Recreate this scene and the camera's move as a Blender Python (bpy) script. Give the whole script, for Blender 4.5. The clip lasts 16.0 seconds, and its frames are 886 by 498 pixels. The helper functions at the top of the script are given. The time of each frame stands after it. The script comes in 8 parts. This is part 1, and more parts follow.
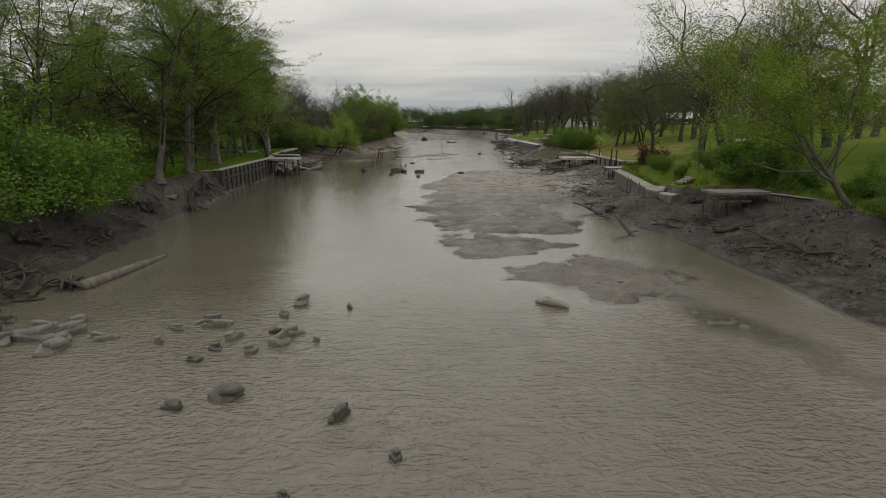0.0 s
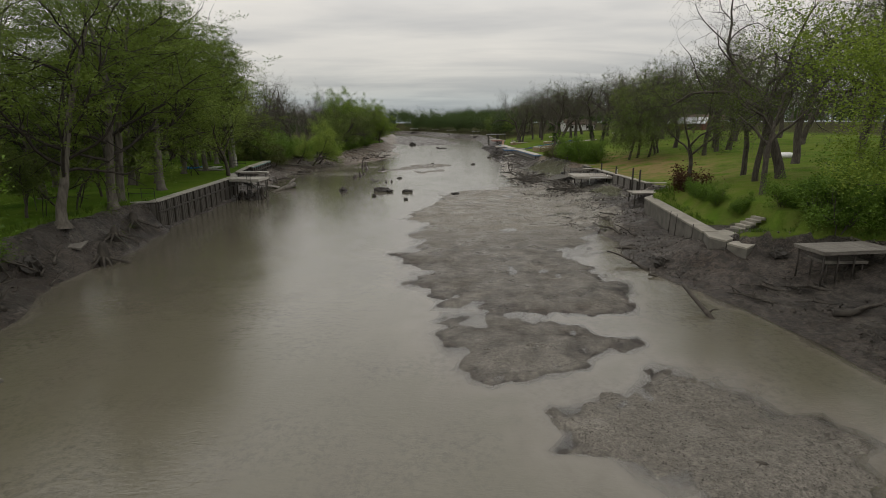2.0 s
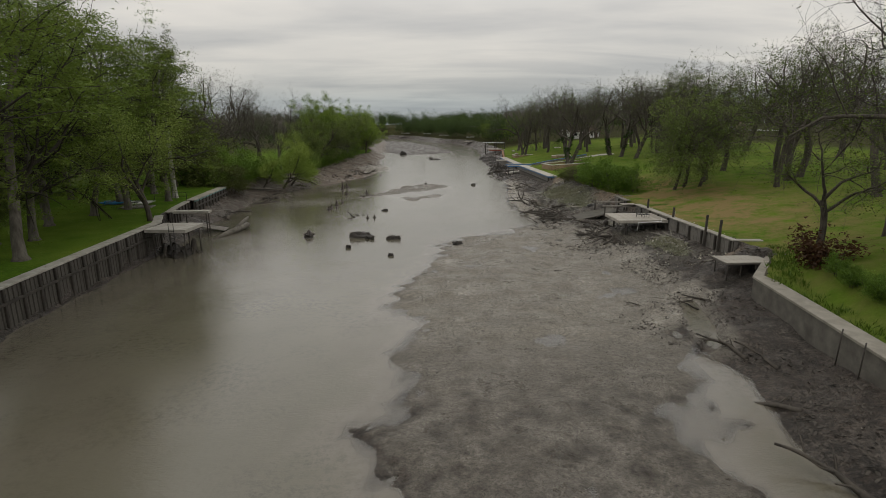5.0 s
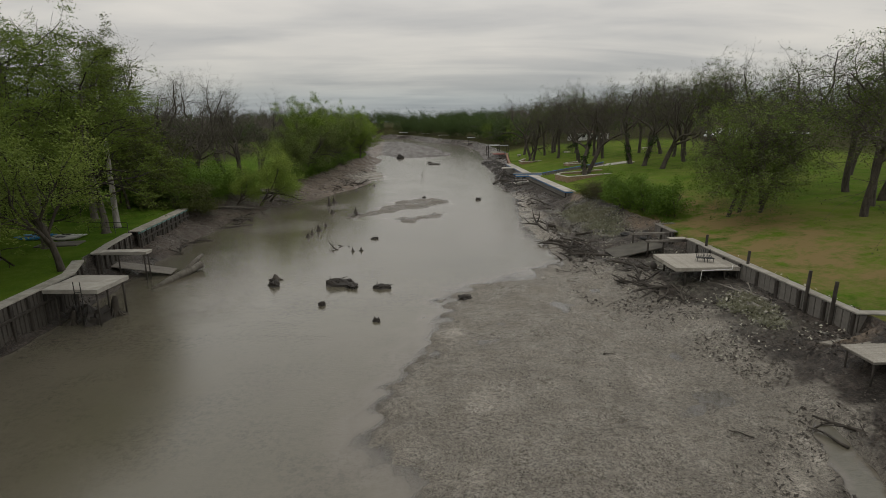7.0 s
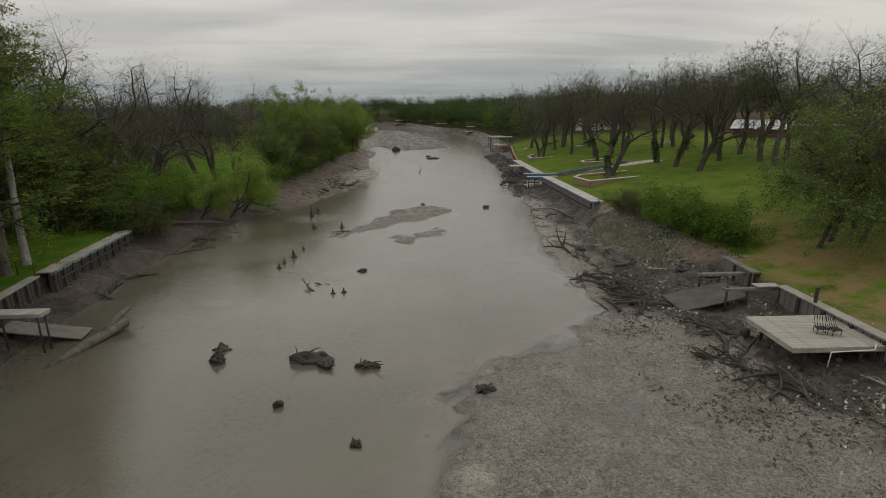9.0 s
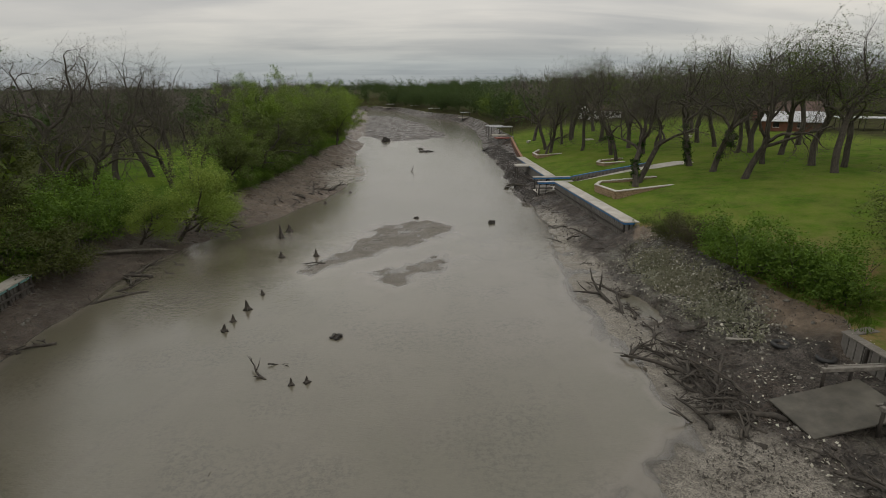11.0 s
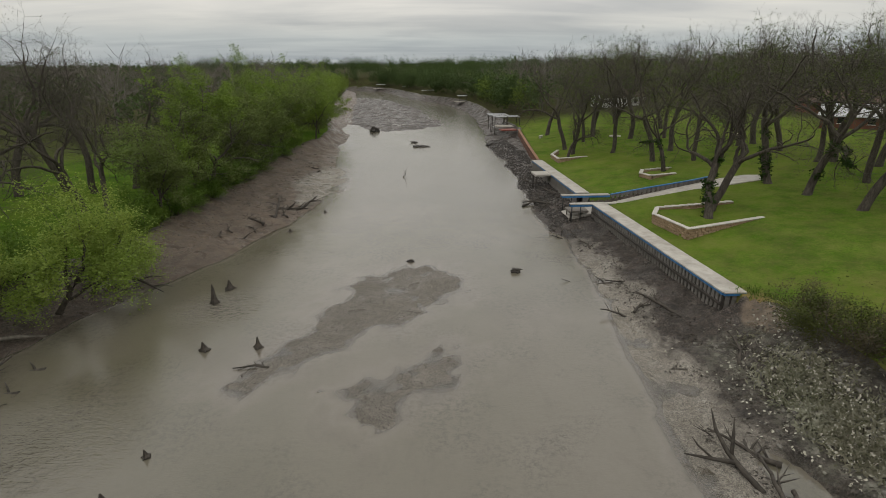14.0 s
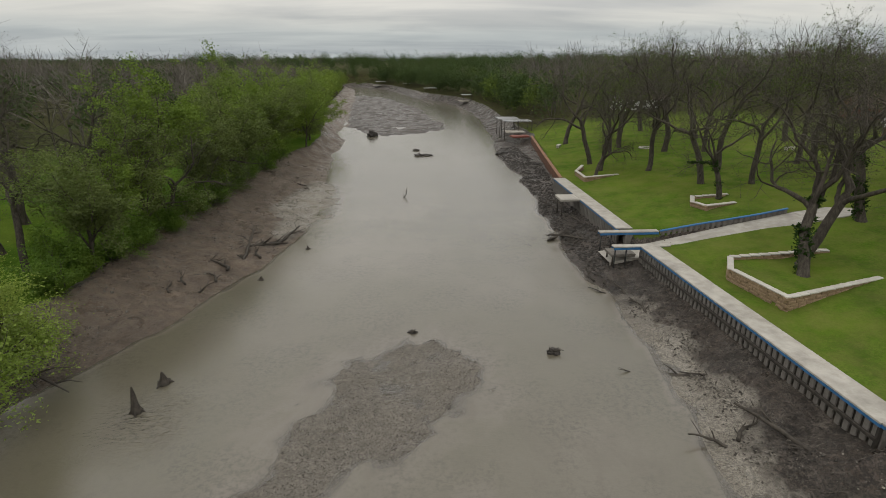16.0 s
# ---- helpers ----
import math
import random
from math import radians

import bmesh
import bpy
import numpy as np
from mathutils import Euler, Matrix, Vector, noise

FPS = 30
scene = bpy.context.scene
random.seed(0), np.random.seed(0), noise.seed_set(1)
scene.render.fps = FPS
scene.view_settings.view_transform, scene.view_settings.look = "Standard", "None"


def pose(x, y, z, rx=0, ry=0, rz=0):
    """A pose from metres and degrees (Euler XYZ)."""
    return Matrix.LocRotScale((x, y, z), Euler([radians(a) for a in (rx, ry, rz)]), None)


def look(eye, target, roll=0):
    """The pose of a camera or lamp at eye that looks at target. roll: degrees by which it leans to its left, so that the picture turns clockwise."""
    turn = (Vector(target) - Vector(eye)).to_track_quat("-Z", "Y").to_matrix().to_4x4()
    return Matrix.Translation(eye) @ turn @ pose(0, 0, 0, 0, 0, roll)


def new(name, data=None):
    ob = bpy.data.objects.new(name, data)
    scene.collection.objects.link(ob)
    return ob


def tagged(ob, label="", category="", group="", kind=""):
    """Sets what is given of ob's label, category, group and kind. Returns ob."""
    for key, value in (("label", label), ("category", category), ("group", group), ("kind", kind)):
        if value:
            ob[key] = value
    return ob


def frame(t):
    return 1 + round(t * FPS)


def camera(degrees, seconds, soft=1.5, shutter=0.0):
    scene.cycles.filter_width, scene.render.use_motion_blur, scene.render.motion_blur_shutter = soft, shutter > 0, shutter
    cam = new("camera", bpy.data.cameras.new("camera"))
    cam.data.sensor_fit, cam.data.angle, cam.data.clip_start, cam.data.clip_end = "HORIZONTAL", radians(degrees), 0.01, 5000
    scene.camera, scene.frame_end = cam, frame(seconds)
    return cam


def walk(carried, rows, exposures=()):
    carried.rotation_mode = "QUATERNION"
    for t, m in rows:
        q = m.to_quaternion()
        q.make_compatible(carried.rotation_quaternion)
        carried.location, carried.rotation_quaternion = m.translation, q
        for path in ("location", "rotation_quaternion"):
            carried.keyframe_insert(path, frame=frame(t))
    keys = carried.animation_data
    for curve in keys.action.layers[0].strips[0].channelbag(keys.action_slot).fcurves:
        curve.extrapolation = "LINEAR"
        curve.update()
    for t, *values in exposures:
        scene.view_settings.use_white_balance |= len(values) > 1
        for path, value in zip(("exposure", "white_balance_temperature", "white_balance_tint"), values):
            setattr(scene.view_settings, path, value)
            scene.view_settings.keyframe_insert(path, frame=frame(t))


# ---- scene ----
cam = camera(79.7, 16.0, soft=0.85)
PATH = [
    (0, (0.590, -0.077, 7.233), (0.585, 1.868, 6.770), -0.12),
    (0.5, (0.490, 2.781, 7.597), (0.496, 4.726, 7.133), -0.16),
    (1, (0.387, 5.631, 7.965), (0.403, 7.577, 7.502), -0.20),
    (1.5, (0.277, 8.466, 8.345), (0.304, 10.412, 7.882), -0.22),
    (2, (0.161, 11.287, 8.738), (0.198, 13.232, 8.276), -0.22),
    (2.5, (0.047, 14.127, 9.134), (0.094, 16.072, 8.672), -0.22),
    (3, (-0.050, 17.028, 9.520), (0.003, 18.974, 9.058), -0.21),
    (3.5, (-0.120, 20.019, 9.885), (-0.061, 21.964, 9.423), -0.20),
    (4, (-0.153, 23.069, 10.239), (-0.090, 25.014, 9.777), -0.20),
    (4.5, (-0.139, 26.132, 10.596), (-0.073, 28.077, 10.135), -0.22),
    (5, (-0.076, 29.174, 10.964), (-0.008, 31.120, 10.505), -0.24),
    (5.5, (0.012, 32.202, 11.339), (0.081, 34.147, 10.881), -0.27),
    (6, (0.094, 35.231, 11.708), (0.164, 37.176, 11.249), -0.31),
    (6.5, (0.139, 38.278, 12.061), (0.209, 40.223, 11.599), -0.35),
    (7, (0.126, 41.356, 12.391), (0.196, 43.299, 11.922), -0.41),
    (7.5, (0.075, 44.457, 12.709), (0.145, 46.398, 12.229), -0.46),
    (8, (0.016, 47.571, 13.028), (0.087, 49.508, 12.536), -0.51),
    (8.5, (-0.029, 50.690, 13.360), (0.045, 52.624, 12.854), -0.54),
    (9, (-0.062, 53.832, 13.709), (0.017, 55.761, 13.189), -0.57),
    (9.5, (-0.090, 57.018, 14.079), (-0.005, 58.943, 13.544), -0.57),
    (10, (-0.120, 60.260, 14.468), (-0.028, 62.181, 13.917), -0.55),
    (10.5, (-0.147, 63.535, 14.853), (-0.047, 65.450, 14.286), -0.51),
    (11, (-0.163, 66.809, 15.209), (-0.054, 68.719, 14.625), -0.45),
    (11.5, (-0.159, 70.048, 15.511), (-0.042, 71.952, 14.911), -0.38),
    (12, (-0.133, 73.226, 15.741), (-0.008, 75.125, 15.126), -0.29),
    (12.5, (-0.100, 76.349, 15.923), (0.031, 78.243, 15.295), -0.22),
    (13, (-0.081, 79.430, 16.093), (0.055, 81.320, 15.453), -0.16),
    (13.5, (-0.088, 82.483, 16.276), (0.048, 84.370, 15.627), -0.14),
    (14, (-0.109, 85.529, 16.473), (0.027, 87.413, 15.816), -0.14),
    (14.5, (-0.123, 88.587, 16.676), (0.011, 90.469, 16.013), -0.12),
    (15, (-0.115, 91.674, 16.881), (0.019, 93.555, 16.214), -0.06),
    (15.5, (-0.089, 94.784, 17.087), (0.045, 96.664, 16.416), 0.03),
    (16, (-0.054, 97.905, 17.292), (0.081, 99.784, 16.618), 0.13),
]
EXPOSURES = [(0.0, -0.12), (3.0, -0.13), (5.0, -0.2), (7.0, -0.29), (9.0, -0.31), (12.0, -0.15), (14.0, 0.0), (16.0, 0.05)]
walk(cam, [(t, look(eye, target, roll)) for t, eye, target, roll in PATH], EXPOSURES)

# ---- light ----
world = bpy.data.worlds.new("overcast_sky")
scene.world = world
world.use_nodes = True
wn, wl = world.node_tree.nodes, world.node_tree.links
wn.clear()


def wnode(kind, **kw):
    n = wn.new(kind)
    for k, v in kw.items():
        n.inputs[k].default_value = v
    return n


SUN_EL, SUN_AZ = 58.0, 205.0
w_co = wnode("ShaderNodeTexCoord")
w_sep = wnode("ShaderNodeSeparateXYZ")
wl.new(w_co.outputs["Generated"], w_sep.inputs[0])
w_up = wn.new("ShaderNodeMath")
w_up.operation = "MAXIMUM"
w_up.inputs[1].default_value = 0.0
wl.new(w_sep.outputs["Z"], w_up.inputs[0])
w_den = wn.new("ShaderNodeMath")
w_den.operation = "ADD"
w_den.inputs[1].default_value = 0.13
wl.new(w_up.outputs[0], w_den.inputs[0])
w_div = wn.new("ShaderNodeVectorMath")
w_div.operation = "DIVIDE"
wl.new(w_co.outputs["Generated"], w_div.inputs[0])
w_dv = wn.new("ShaderNodeCombineXYZ")
for i in range(3):
    wl.new(w_den.outputs[0], w_dv.inputs[i])
wl.new(w_dv.outputs[0], w_div.inputs[1])
w_map = wn.new("ShaderNodeMapping")
w_map.inputs["Scale"].default_value = (0.42, 0.6, 0.0)
w_map.inputs["Rotation"].default_value = (0, 0, radians(6))
w_map.inputs["Location"].default_value = (0.35, 0.1, 0.0)
wl.new(w_div.outputs[0], w_map.inputs[0])
w_noise = wnode("ShaderNodeTexNoise", Scale=1.1, Detail=7.0, Roughness=0.52, Distortion=0.25)
wl.new(w_map.outputs[0], w_noise.inputs["Vector"])
w_cloud = wn.new("ShaderNodeValToRGB")
w_cloud.color_ramp.elements[0].position, w_cloud.color_ramp.elements[0].color = 0.28, (0.72, 0.735, 0.75, 1)
w_cloud.color_ramp.elements[1].position, w_cloud.color_ramp.elements[1].color = 0.62, (1.0, 0.985, 0.955, 1)
wl.new(w_noise.outputs["Fac"], w_cloud.inputs[0])
# brightness of the cloud layer by height over the horizon
w_grad = wn.new("ShaderNodeValToRGB")
SKY_STOPS = [(0.0, (0.47, 0.51, 0.54)), (0.04, (0.51, 0.545, 0.56)), (0.065, (0.67, 0.67, 0.65)), (0.11, (0.83, 0.805, 0.765)),
             (0.19, (0.91, 0.88, 0.84)), (0.3, (1.3, 1.28, 1.25)), (1.0, (1.5, 1.48, 1.45))]
el = w_grad.color_ramp.elements
while len(el) < len(SKY_STOPS):
    el.new(0.5)
for e, (p, c) in zip(el, SKY_STOPS):
    e.position, e.color = p, (*c, 1)
wl.new(w_up.outputs[0], w_grad.inputs[0])
w_map2 = wn.new("ShaderNodeMapping")
w_map2.inputs["Scale"].default_value = (0.5, 1.7, 0.0)
w_map2.inputs["Rotation"].default_value = (0, 0, radians(-9))
wl.new(w_div.outputs[0], w_map2.inputs[0])
w_streak = wnode("ShaderNodeTexNoise", Scale=0.9, Detail=5.0, Roughness=0.5, Distortion=0.5)
wl.new(w_map2.outputs[0], w_streak.inputs["Vector"])
w_str = wn.new("ShaderNodeValToRGB")
w_str.color_ramp.elements[0].position, w_str.color_ramp.elements[0].color = 0.36, (0.84, 0.85, 0.865, 1)
w_str.color_ramp.elements[1].position, w_str.color_ramp.elements[1].color = 0.55, (1.04, 1.035, 1.02, 1)
wl.new(w_streak.outputs["Fac"], w_str.inputs[0])
w_both = wn.new("ShaderNodeMix")
w_both.data_type, w_both.blend_type = "RGBA", "MULTIPLY"
w_both.inputs[0].default_value = 1.0
wl.new(w_cloud.outputs[0], w_both.inputs[6])
wl.new(w_str.outputs[0], w_both.inputs[7])
w_mul = wn.new("ShaderNodeMix")
w_mul.data_type, w_mul.blend_type = "RGBA", "MULTIPLY"
w_mul.inputs[0].default_value = 1.0
wl.new(w_grad.outputs[0], w_mul.inputs[6])
wl.new(w_both.outputs[2], w_mul.inputs[7])
w_bg1 = wnode("ShaderNodeBackground", Strength=1.05)
wl.new(w_mul.outputs[2], w_bg1.inputs["Color"])
w_sky = wn.new("ShaderNodeTexSky")
w_sky.sky_type, w_sky.sun_disc = "NISHITA", False
w_sky.sun_elevation, w_sky.sun_rotation = radians(SUN_EL), radians(SUN_AZ)
w_bg2 = wnode("ShaderNodeBackground", Strength=0.05)
wl.new(w_sky.outputs[0], w_bg2.inputs["Color"])
w_mix = wn.new("ShaderNodeMixShader")
w_mix.inputs[0].default_value = 0.12
wl.new(w_bg1.outputs[0], w_mix.inputs[1])
wl.new(w_bg2.outputs[0], w_mix.inputs[2])
w_out = wn.new("ShaderNodeOutputWorld")
wl.new(w_mix.outputs[0], w_out.inputs["Surface"])

sun = new("sun", bpy.data.lights.new("sun", "SUN"))
sun.data.energy, sun.data.angle, sun.data.color = 0.2, radians(60), (1.0, 0.96, 0.9)
sun.matrix_world = pose(0, 0, 60, 90 - SUN_EL, 0, 180 - SUN_AZ)


# ---- materials ----
class Mat:
    """A node material with short calls for its parts."""

    def __init__(self, name):
        self.m = bpy.data.materials.new(name)
        self.m.use_nodes = True
        self.n, self.l = self.m.node_tree.nodes, self.m.node_tree.links
        self.n.clear()
        self.out = self.n.new("ShaderNodeOutputMaterial")
        self.co = self.n.new("ShaderNodeTexCoord").outputs["Object"]

    def put(self, socket, v):
        if hasattr(v, "is_output"):
            self.l.new(v, socket)
        elif isinstance(v, tuple) and len(v) == 3 and socket.type == "RGBA":
            socket.default_value = (*v, 1)
        else:
            socket.default_value = v

    def noise(self, scale, detail=4.0, rough=0.55, stretch=None, warp=0.0, co=None):
        v = co or self.co
        if stretch:
            mp = self.n.new("ShaderNodeMapping")
            mp.inputs["Scale"].default_value = stretch
            self.l.new(v, mp.inputs[0])
            v = mp.outputs[0]
        t = self.n.new("ShaderNodeTexNoise")
        self.l.new(v, t.inputs["Vector"])
        for k, x in (("Scale", scale), ("Detail", detail), ("Roughness", rough), ("Distortion", warp)):
            t.inputs[k].default_value = x
        return t.outputs["Fac"]

    def cells(self, scale, feature="F1", out="Distance", stretch=None):
        v = self.co
        if stretch:
            mp = self.n.new("ShaderNodeMapping")
            mp.inputs["Scale"].default_value = stretch
            self.l.new(v, mp.inputs[0])
            v = mp.outputs[0]
        t = self.n.new("ShaderNodeTexVoronoi")
        t.feature = feature
        self.l.new(v, t.inputs["Vector"])
        t.inputs["Scale"].default_value = scale
        return t.outputs[out]

    def ramp(self, fac, *stops):
        r = self.n.new("ShaderNodeValToRGB")
        e = r.color_ramp.elements
        while len(e) < len(stops):
            e.new(0.5)
        for s, (p, c) in zip(e, stops):
            s.position, s.color = p, ((*c, 1) if isinstance(c, tuple) else (c, c, c, 1))
        self.put(r.inputs[0], fac)
        return r.outputs[0]

    def mix(self, fac, a, b, blend="MIX"):
        x = self.n.new("ShaderNodeMix")
        x.data_type, x.blend_type = "RGBA", blend
        self.put(x.inputs[0], fac)
        self.put(x.inputs[6], a)
        self.put(x.inputs[7], b)
        return x.outputs[2]

    def math(self, op, a, b=0.0, clamp=False):
        x = self.n.new("ShaderNodeMath")
        x.operation, x.use_clamp = op, clamp
        self.put(x.inputs[0], a)
        self.put(x.inputs[1], b)
        return x.outputs[0]

    def bump(self, height, strength=0.5, distance=0.05, normal=None):
        b = self.n.new("ShaderNodeBump")
        self.put(b.inputs["Strength"], strength)
        b.inputs["Distance"].default_value = distance
        self.put(b.inputs["Height"], height)
        if normal:
            self.l.new(normal, b.inputs["Normal"])
        return b.outputs[0]

    def zone(self, name="zone"):
        a = self.n.new("ShaderNodeAttribute")
        a.attribute_name = name
        s = self.n.new("ShaderNodeSeparateColor")
        self.l.new(a.outputs["Color"], s.inputs[0])
        return s.outputs[0], s.outputs[1], s.outputs[2], a.outputs["Alpha"]

    def island(self):
        return self.n.new("ShaderNodeNewGeometry").outputs["Random Per Island"]

    def each(self):
        return self.n.new("ShaderNodeObjectInfo").outputs["Random"]

    def surface(self, color, rough=0.7, normal=None, metal=0.0, spec=0.5, ior=None):
        p = self.n.new("ShaderNodeBsdfPrincipled")
        self.put(p.inputs["Base Color"], color)
        self.put(p.inputs["Roughness"], rough)
        self.put(p.inputs["Metallic"], metal)
        self.put(p.inputs["Specular IOR Level"], spec)
        if ior:
            p.inputs["IOR"].default_value = ior
        if normal:
            self.l.new(normal, p.inputs["Normal"])
        self.l.new(p.outputs[0], self.out.inputs["Surface"])
        return self.m


def mat_ground():
    m = Mat("river_bank_ground")
    grass, gravel, dry, flat = m.zone()
    mid, fine = m.noise(0.9, 6, 0.65), m.noise(9.0, 4, 0.65)
    # dark wet bank mud: churned, streaked and pocked
    bank = m.ramp(mid, (0.36, (0.03, 0.026, 0.021)), (0.5, (0.08, 0.068, 0.057)), (0.62, (0.15, 0.13, 0.11)))
    bank = m.mix(m.ramp(m.noise(0.16, 4), (0.4, 0.0), (0.6, 0.6)), bank, (0.096, 0.07, 0.053))
    bank = m.mix(m.ramp(m.noise(2.6, 7, 0.75), (0.46, 0.0), (0.54, 0.75)), bank, (0.024, 0.02, 0.017))
    bank = m.mix(m.ramp(m.noise(0.9, 6, 0.7, (1, 0.35, 1), 0.6), (0.5, 0.0), (0.62, 0.5)), bank, (0.14, 0.118, 0.1))
    bank = m.mix(m.ramp(m.noise(6.0, 7, 0.8), (0.53, 0.0), (0.62, 0.5)), bank, (0.17, 0.15, 0.13))
    bank = m.mix(m.ramp(m.noise(9.0, 7, 0.8), (0.5, 0.0), (0.57, 0.8)), bank, (0.018, 0.016, 0.013))
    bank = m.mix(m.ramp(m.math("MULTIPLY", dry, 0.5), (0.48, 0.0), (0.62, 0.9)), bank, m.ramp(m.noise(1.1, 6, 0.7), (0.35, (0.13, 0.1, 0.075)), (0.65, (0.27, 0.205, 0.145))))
    # silt flats under a skin of leaf litter
    silt = m.ramp(m.noise(0.45, 7, 0.7), (0.34, (0.32, 0.288, 0.236)), (0.5, (0.4, 0.363, 0.302)), (0.66, (0.47, 0.43, 0.366)))
    litter = m.ramp(m.noise(5.5, 8, 0.8), (0.46, 0.0), (0.56, 1.0))
    thick = m.ramp(m.noise(0.33, 6, 0.7), (0.4, 0.4), (0.6, 0.55))
    silt = m.mix(m.math("MULTIPLY", litter, thick), silt, (0.075, 0.064, 0.053))
    silt = m.mix(m.ramp(m.noise(10.0, 7, 0.85), (0.49, 0.0), (0.58, 0.4)), silt, (0.32, 0.295, 0.25))
    for sc, cut in ((3.7, 0.3), (7.5, 0.34)):
        dots = m.math("MULTIPLY", m.ramp(m.cells(sc), (cut - 0.12, 0.9), (cut, 0.0)), m.ramp(m.noise(sc * 0.4, 4, 0.6), (0.46, 0.0), (0.54, 0.6)))
        silt = m.mix(dots, silt, (0.045, 0.039, 0.032))
    silt = m.mix(m.ramp(m.noise(12.0, 7, 0.85), (0.5, 0.0), (0.58, 0.68)), silt, (0.05, 0.044, 0.037))
    silt = m.mix(m.ramp(m.noise(24.0, 5, 0.8), (0.5, 0.0), (0.58, 0.58)), silt, (0.04, 0.035, 0.03))
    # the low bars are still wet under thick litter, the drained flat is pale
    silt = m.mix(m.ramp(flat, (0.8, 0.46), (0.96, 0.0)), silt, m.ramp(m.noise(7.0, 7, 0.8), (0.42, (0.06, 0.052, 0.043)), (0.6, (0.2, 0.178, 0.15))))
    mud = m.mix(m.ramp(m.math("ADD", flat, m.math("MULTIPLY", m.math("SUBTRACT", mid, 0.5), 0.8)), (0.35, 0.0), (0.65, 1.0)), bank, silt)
    stones = m.ramp(m.cells(2.4, out="Color"), (0.0, (0.07, 0.068, 0.05)), (0.6, (0.17, 0.165, 0.125)), (1.0, (0.34, 0.33, 0.27)))
    mud = m.mix(m.math("MULTIPLY", gravel, m.ramp(m.noise(2.0, 4), (0.4, 0.1), (0.6, 0.9))), mud, stones)
    # mown grass, with bald and straw-coloured patches
    gr = m.ramp(m.noise(0.3, 7, 0.68), (0.34, (0.044, 0.093, 0.01)), (0.5, (0.073, 0.138, 0.013)), (0.66, (0.11, 0.17, 0.023)))
    gr = m.mix(m.ramp(m.noise(6.0, 8, 0.85), (0.38, 0.6), (0.56, 0.0)), gr, (0.036, 0.068, 0.008))
    gr = m.mix(m.ramp(m.noise(2.3, 6, 0.75), (0.56, 0.0), (0.7, 0.4)), gr, (0.16, 0.17, 0.045))
    gr = m.mix(m.ramp(m.noise(0.09, 3, 0.6), (0.45, 0.0), (0.65, 0.45)), gr, (0.135, 0.175, 0.026))
    gr = m.mix(m.math("MULTIPLY", m.ramp(m.noise(0.5, 6, 0.7), (0.36, 0.0), (0.6, 1.0)), dry), gr, (0.2, 0.15, 0.068))
    edge = m.math("ADD", grass, m.math("MULTIPLY", m.math("SUBTRACT", m.noise(2.2, 5, 0.7), 0.5), 0.9))
    cov = m.ramp(edge, (0.42, 0.0), (0.58, 1.0))
    # leaf-strewn floor under the woods
    wood = m.ramp(m.math("MULTIPLY", flat, -1.0), (0.1, 0.0), (0.9, 1.0))
    floor = m.ramp(m.noise(0.8, 6, 0.7), (0.35, (0.03, 0.027, 0.016)), (0.55, (0.055, 0.055, 0.024)), (0.72, (0.075, 0.092, 0.022)))
    gr = m.mix(wood, gr, floor)
    color = m.mix(cov, mud, gr)
    pool = m.math("MULTIPLY", m.ramp(m.noise(0.22, 5, 0.6), (0.58, 0.0), (0.66, 0.8)), flat, True)
    wet = m.mix(pool, m.ramp(m.noise(0.35, 5, 0.6), (0.36, 0.22), (0.5, 0.45), (0.66, 0.8)), (0.16, 0.16, 0.16))
    rough = m.mix(cov, wet, (1.0, 1.0, 1.0))
    spec = m.math("SUBTRACT", 0.28, m.math("MULTIPLY", cov, 0.26))
    hgt = m.math("ADD", m.math("MULTIPLY", m.noise(1.6, 8, 0.7), 1.0), m.math("MULTIPLY", fine, 0.35))
    n1 = m.bump(hgt, m.math("SUBTRACT", 1.0, m.math("MULTIPLY", m.math("MAXIMUM", pool, cov), 0.6)), 0.3)
    n2 = m.bump(m.noise(16.0, 4, 0.7), m.math("SUBTRACT", 0.8, m.math("MULTIPLY", pool, 0.65)), 0.05, n1)
    return m.surface(color, rough, n2, spec=spec)


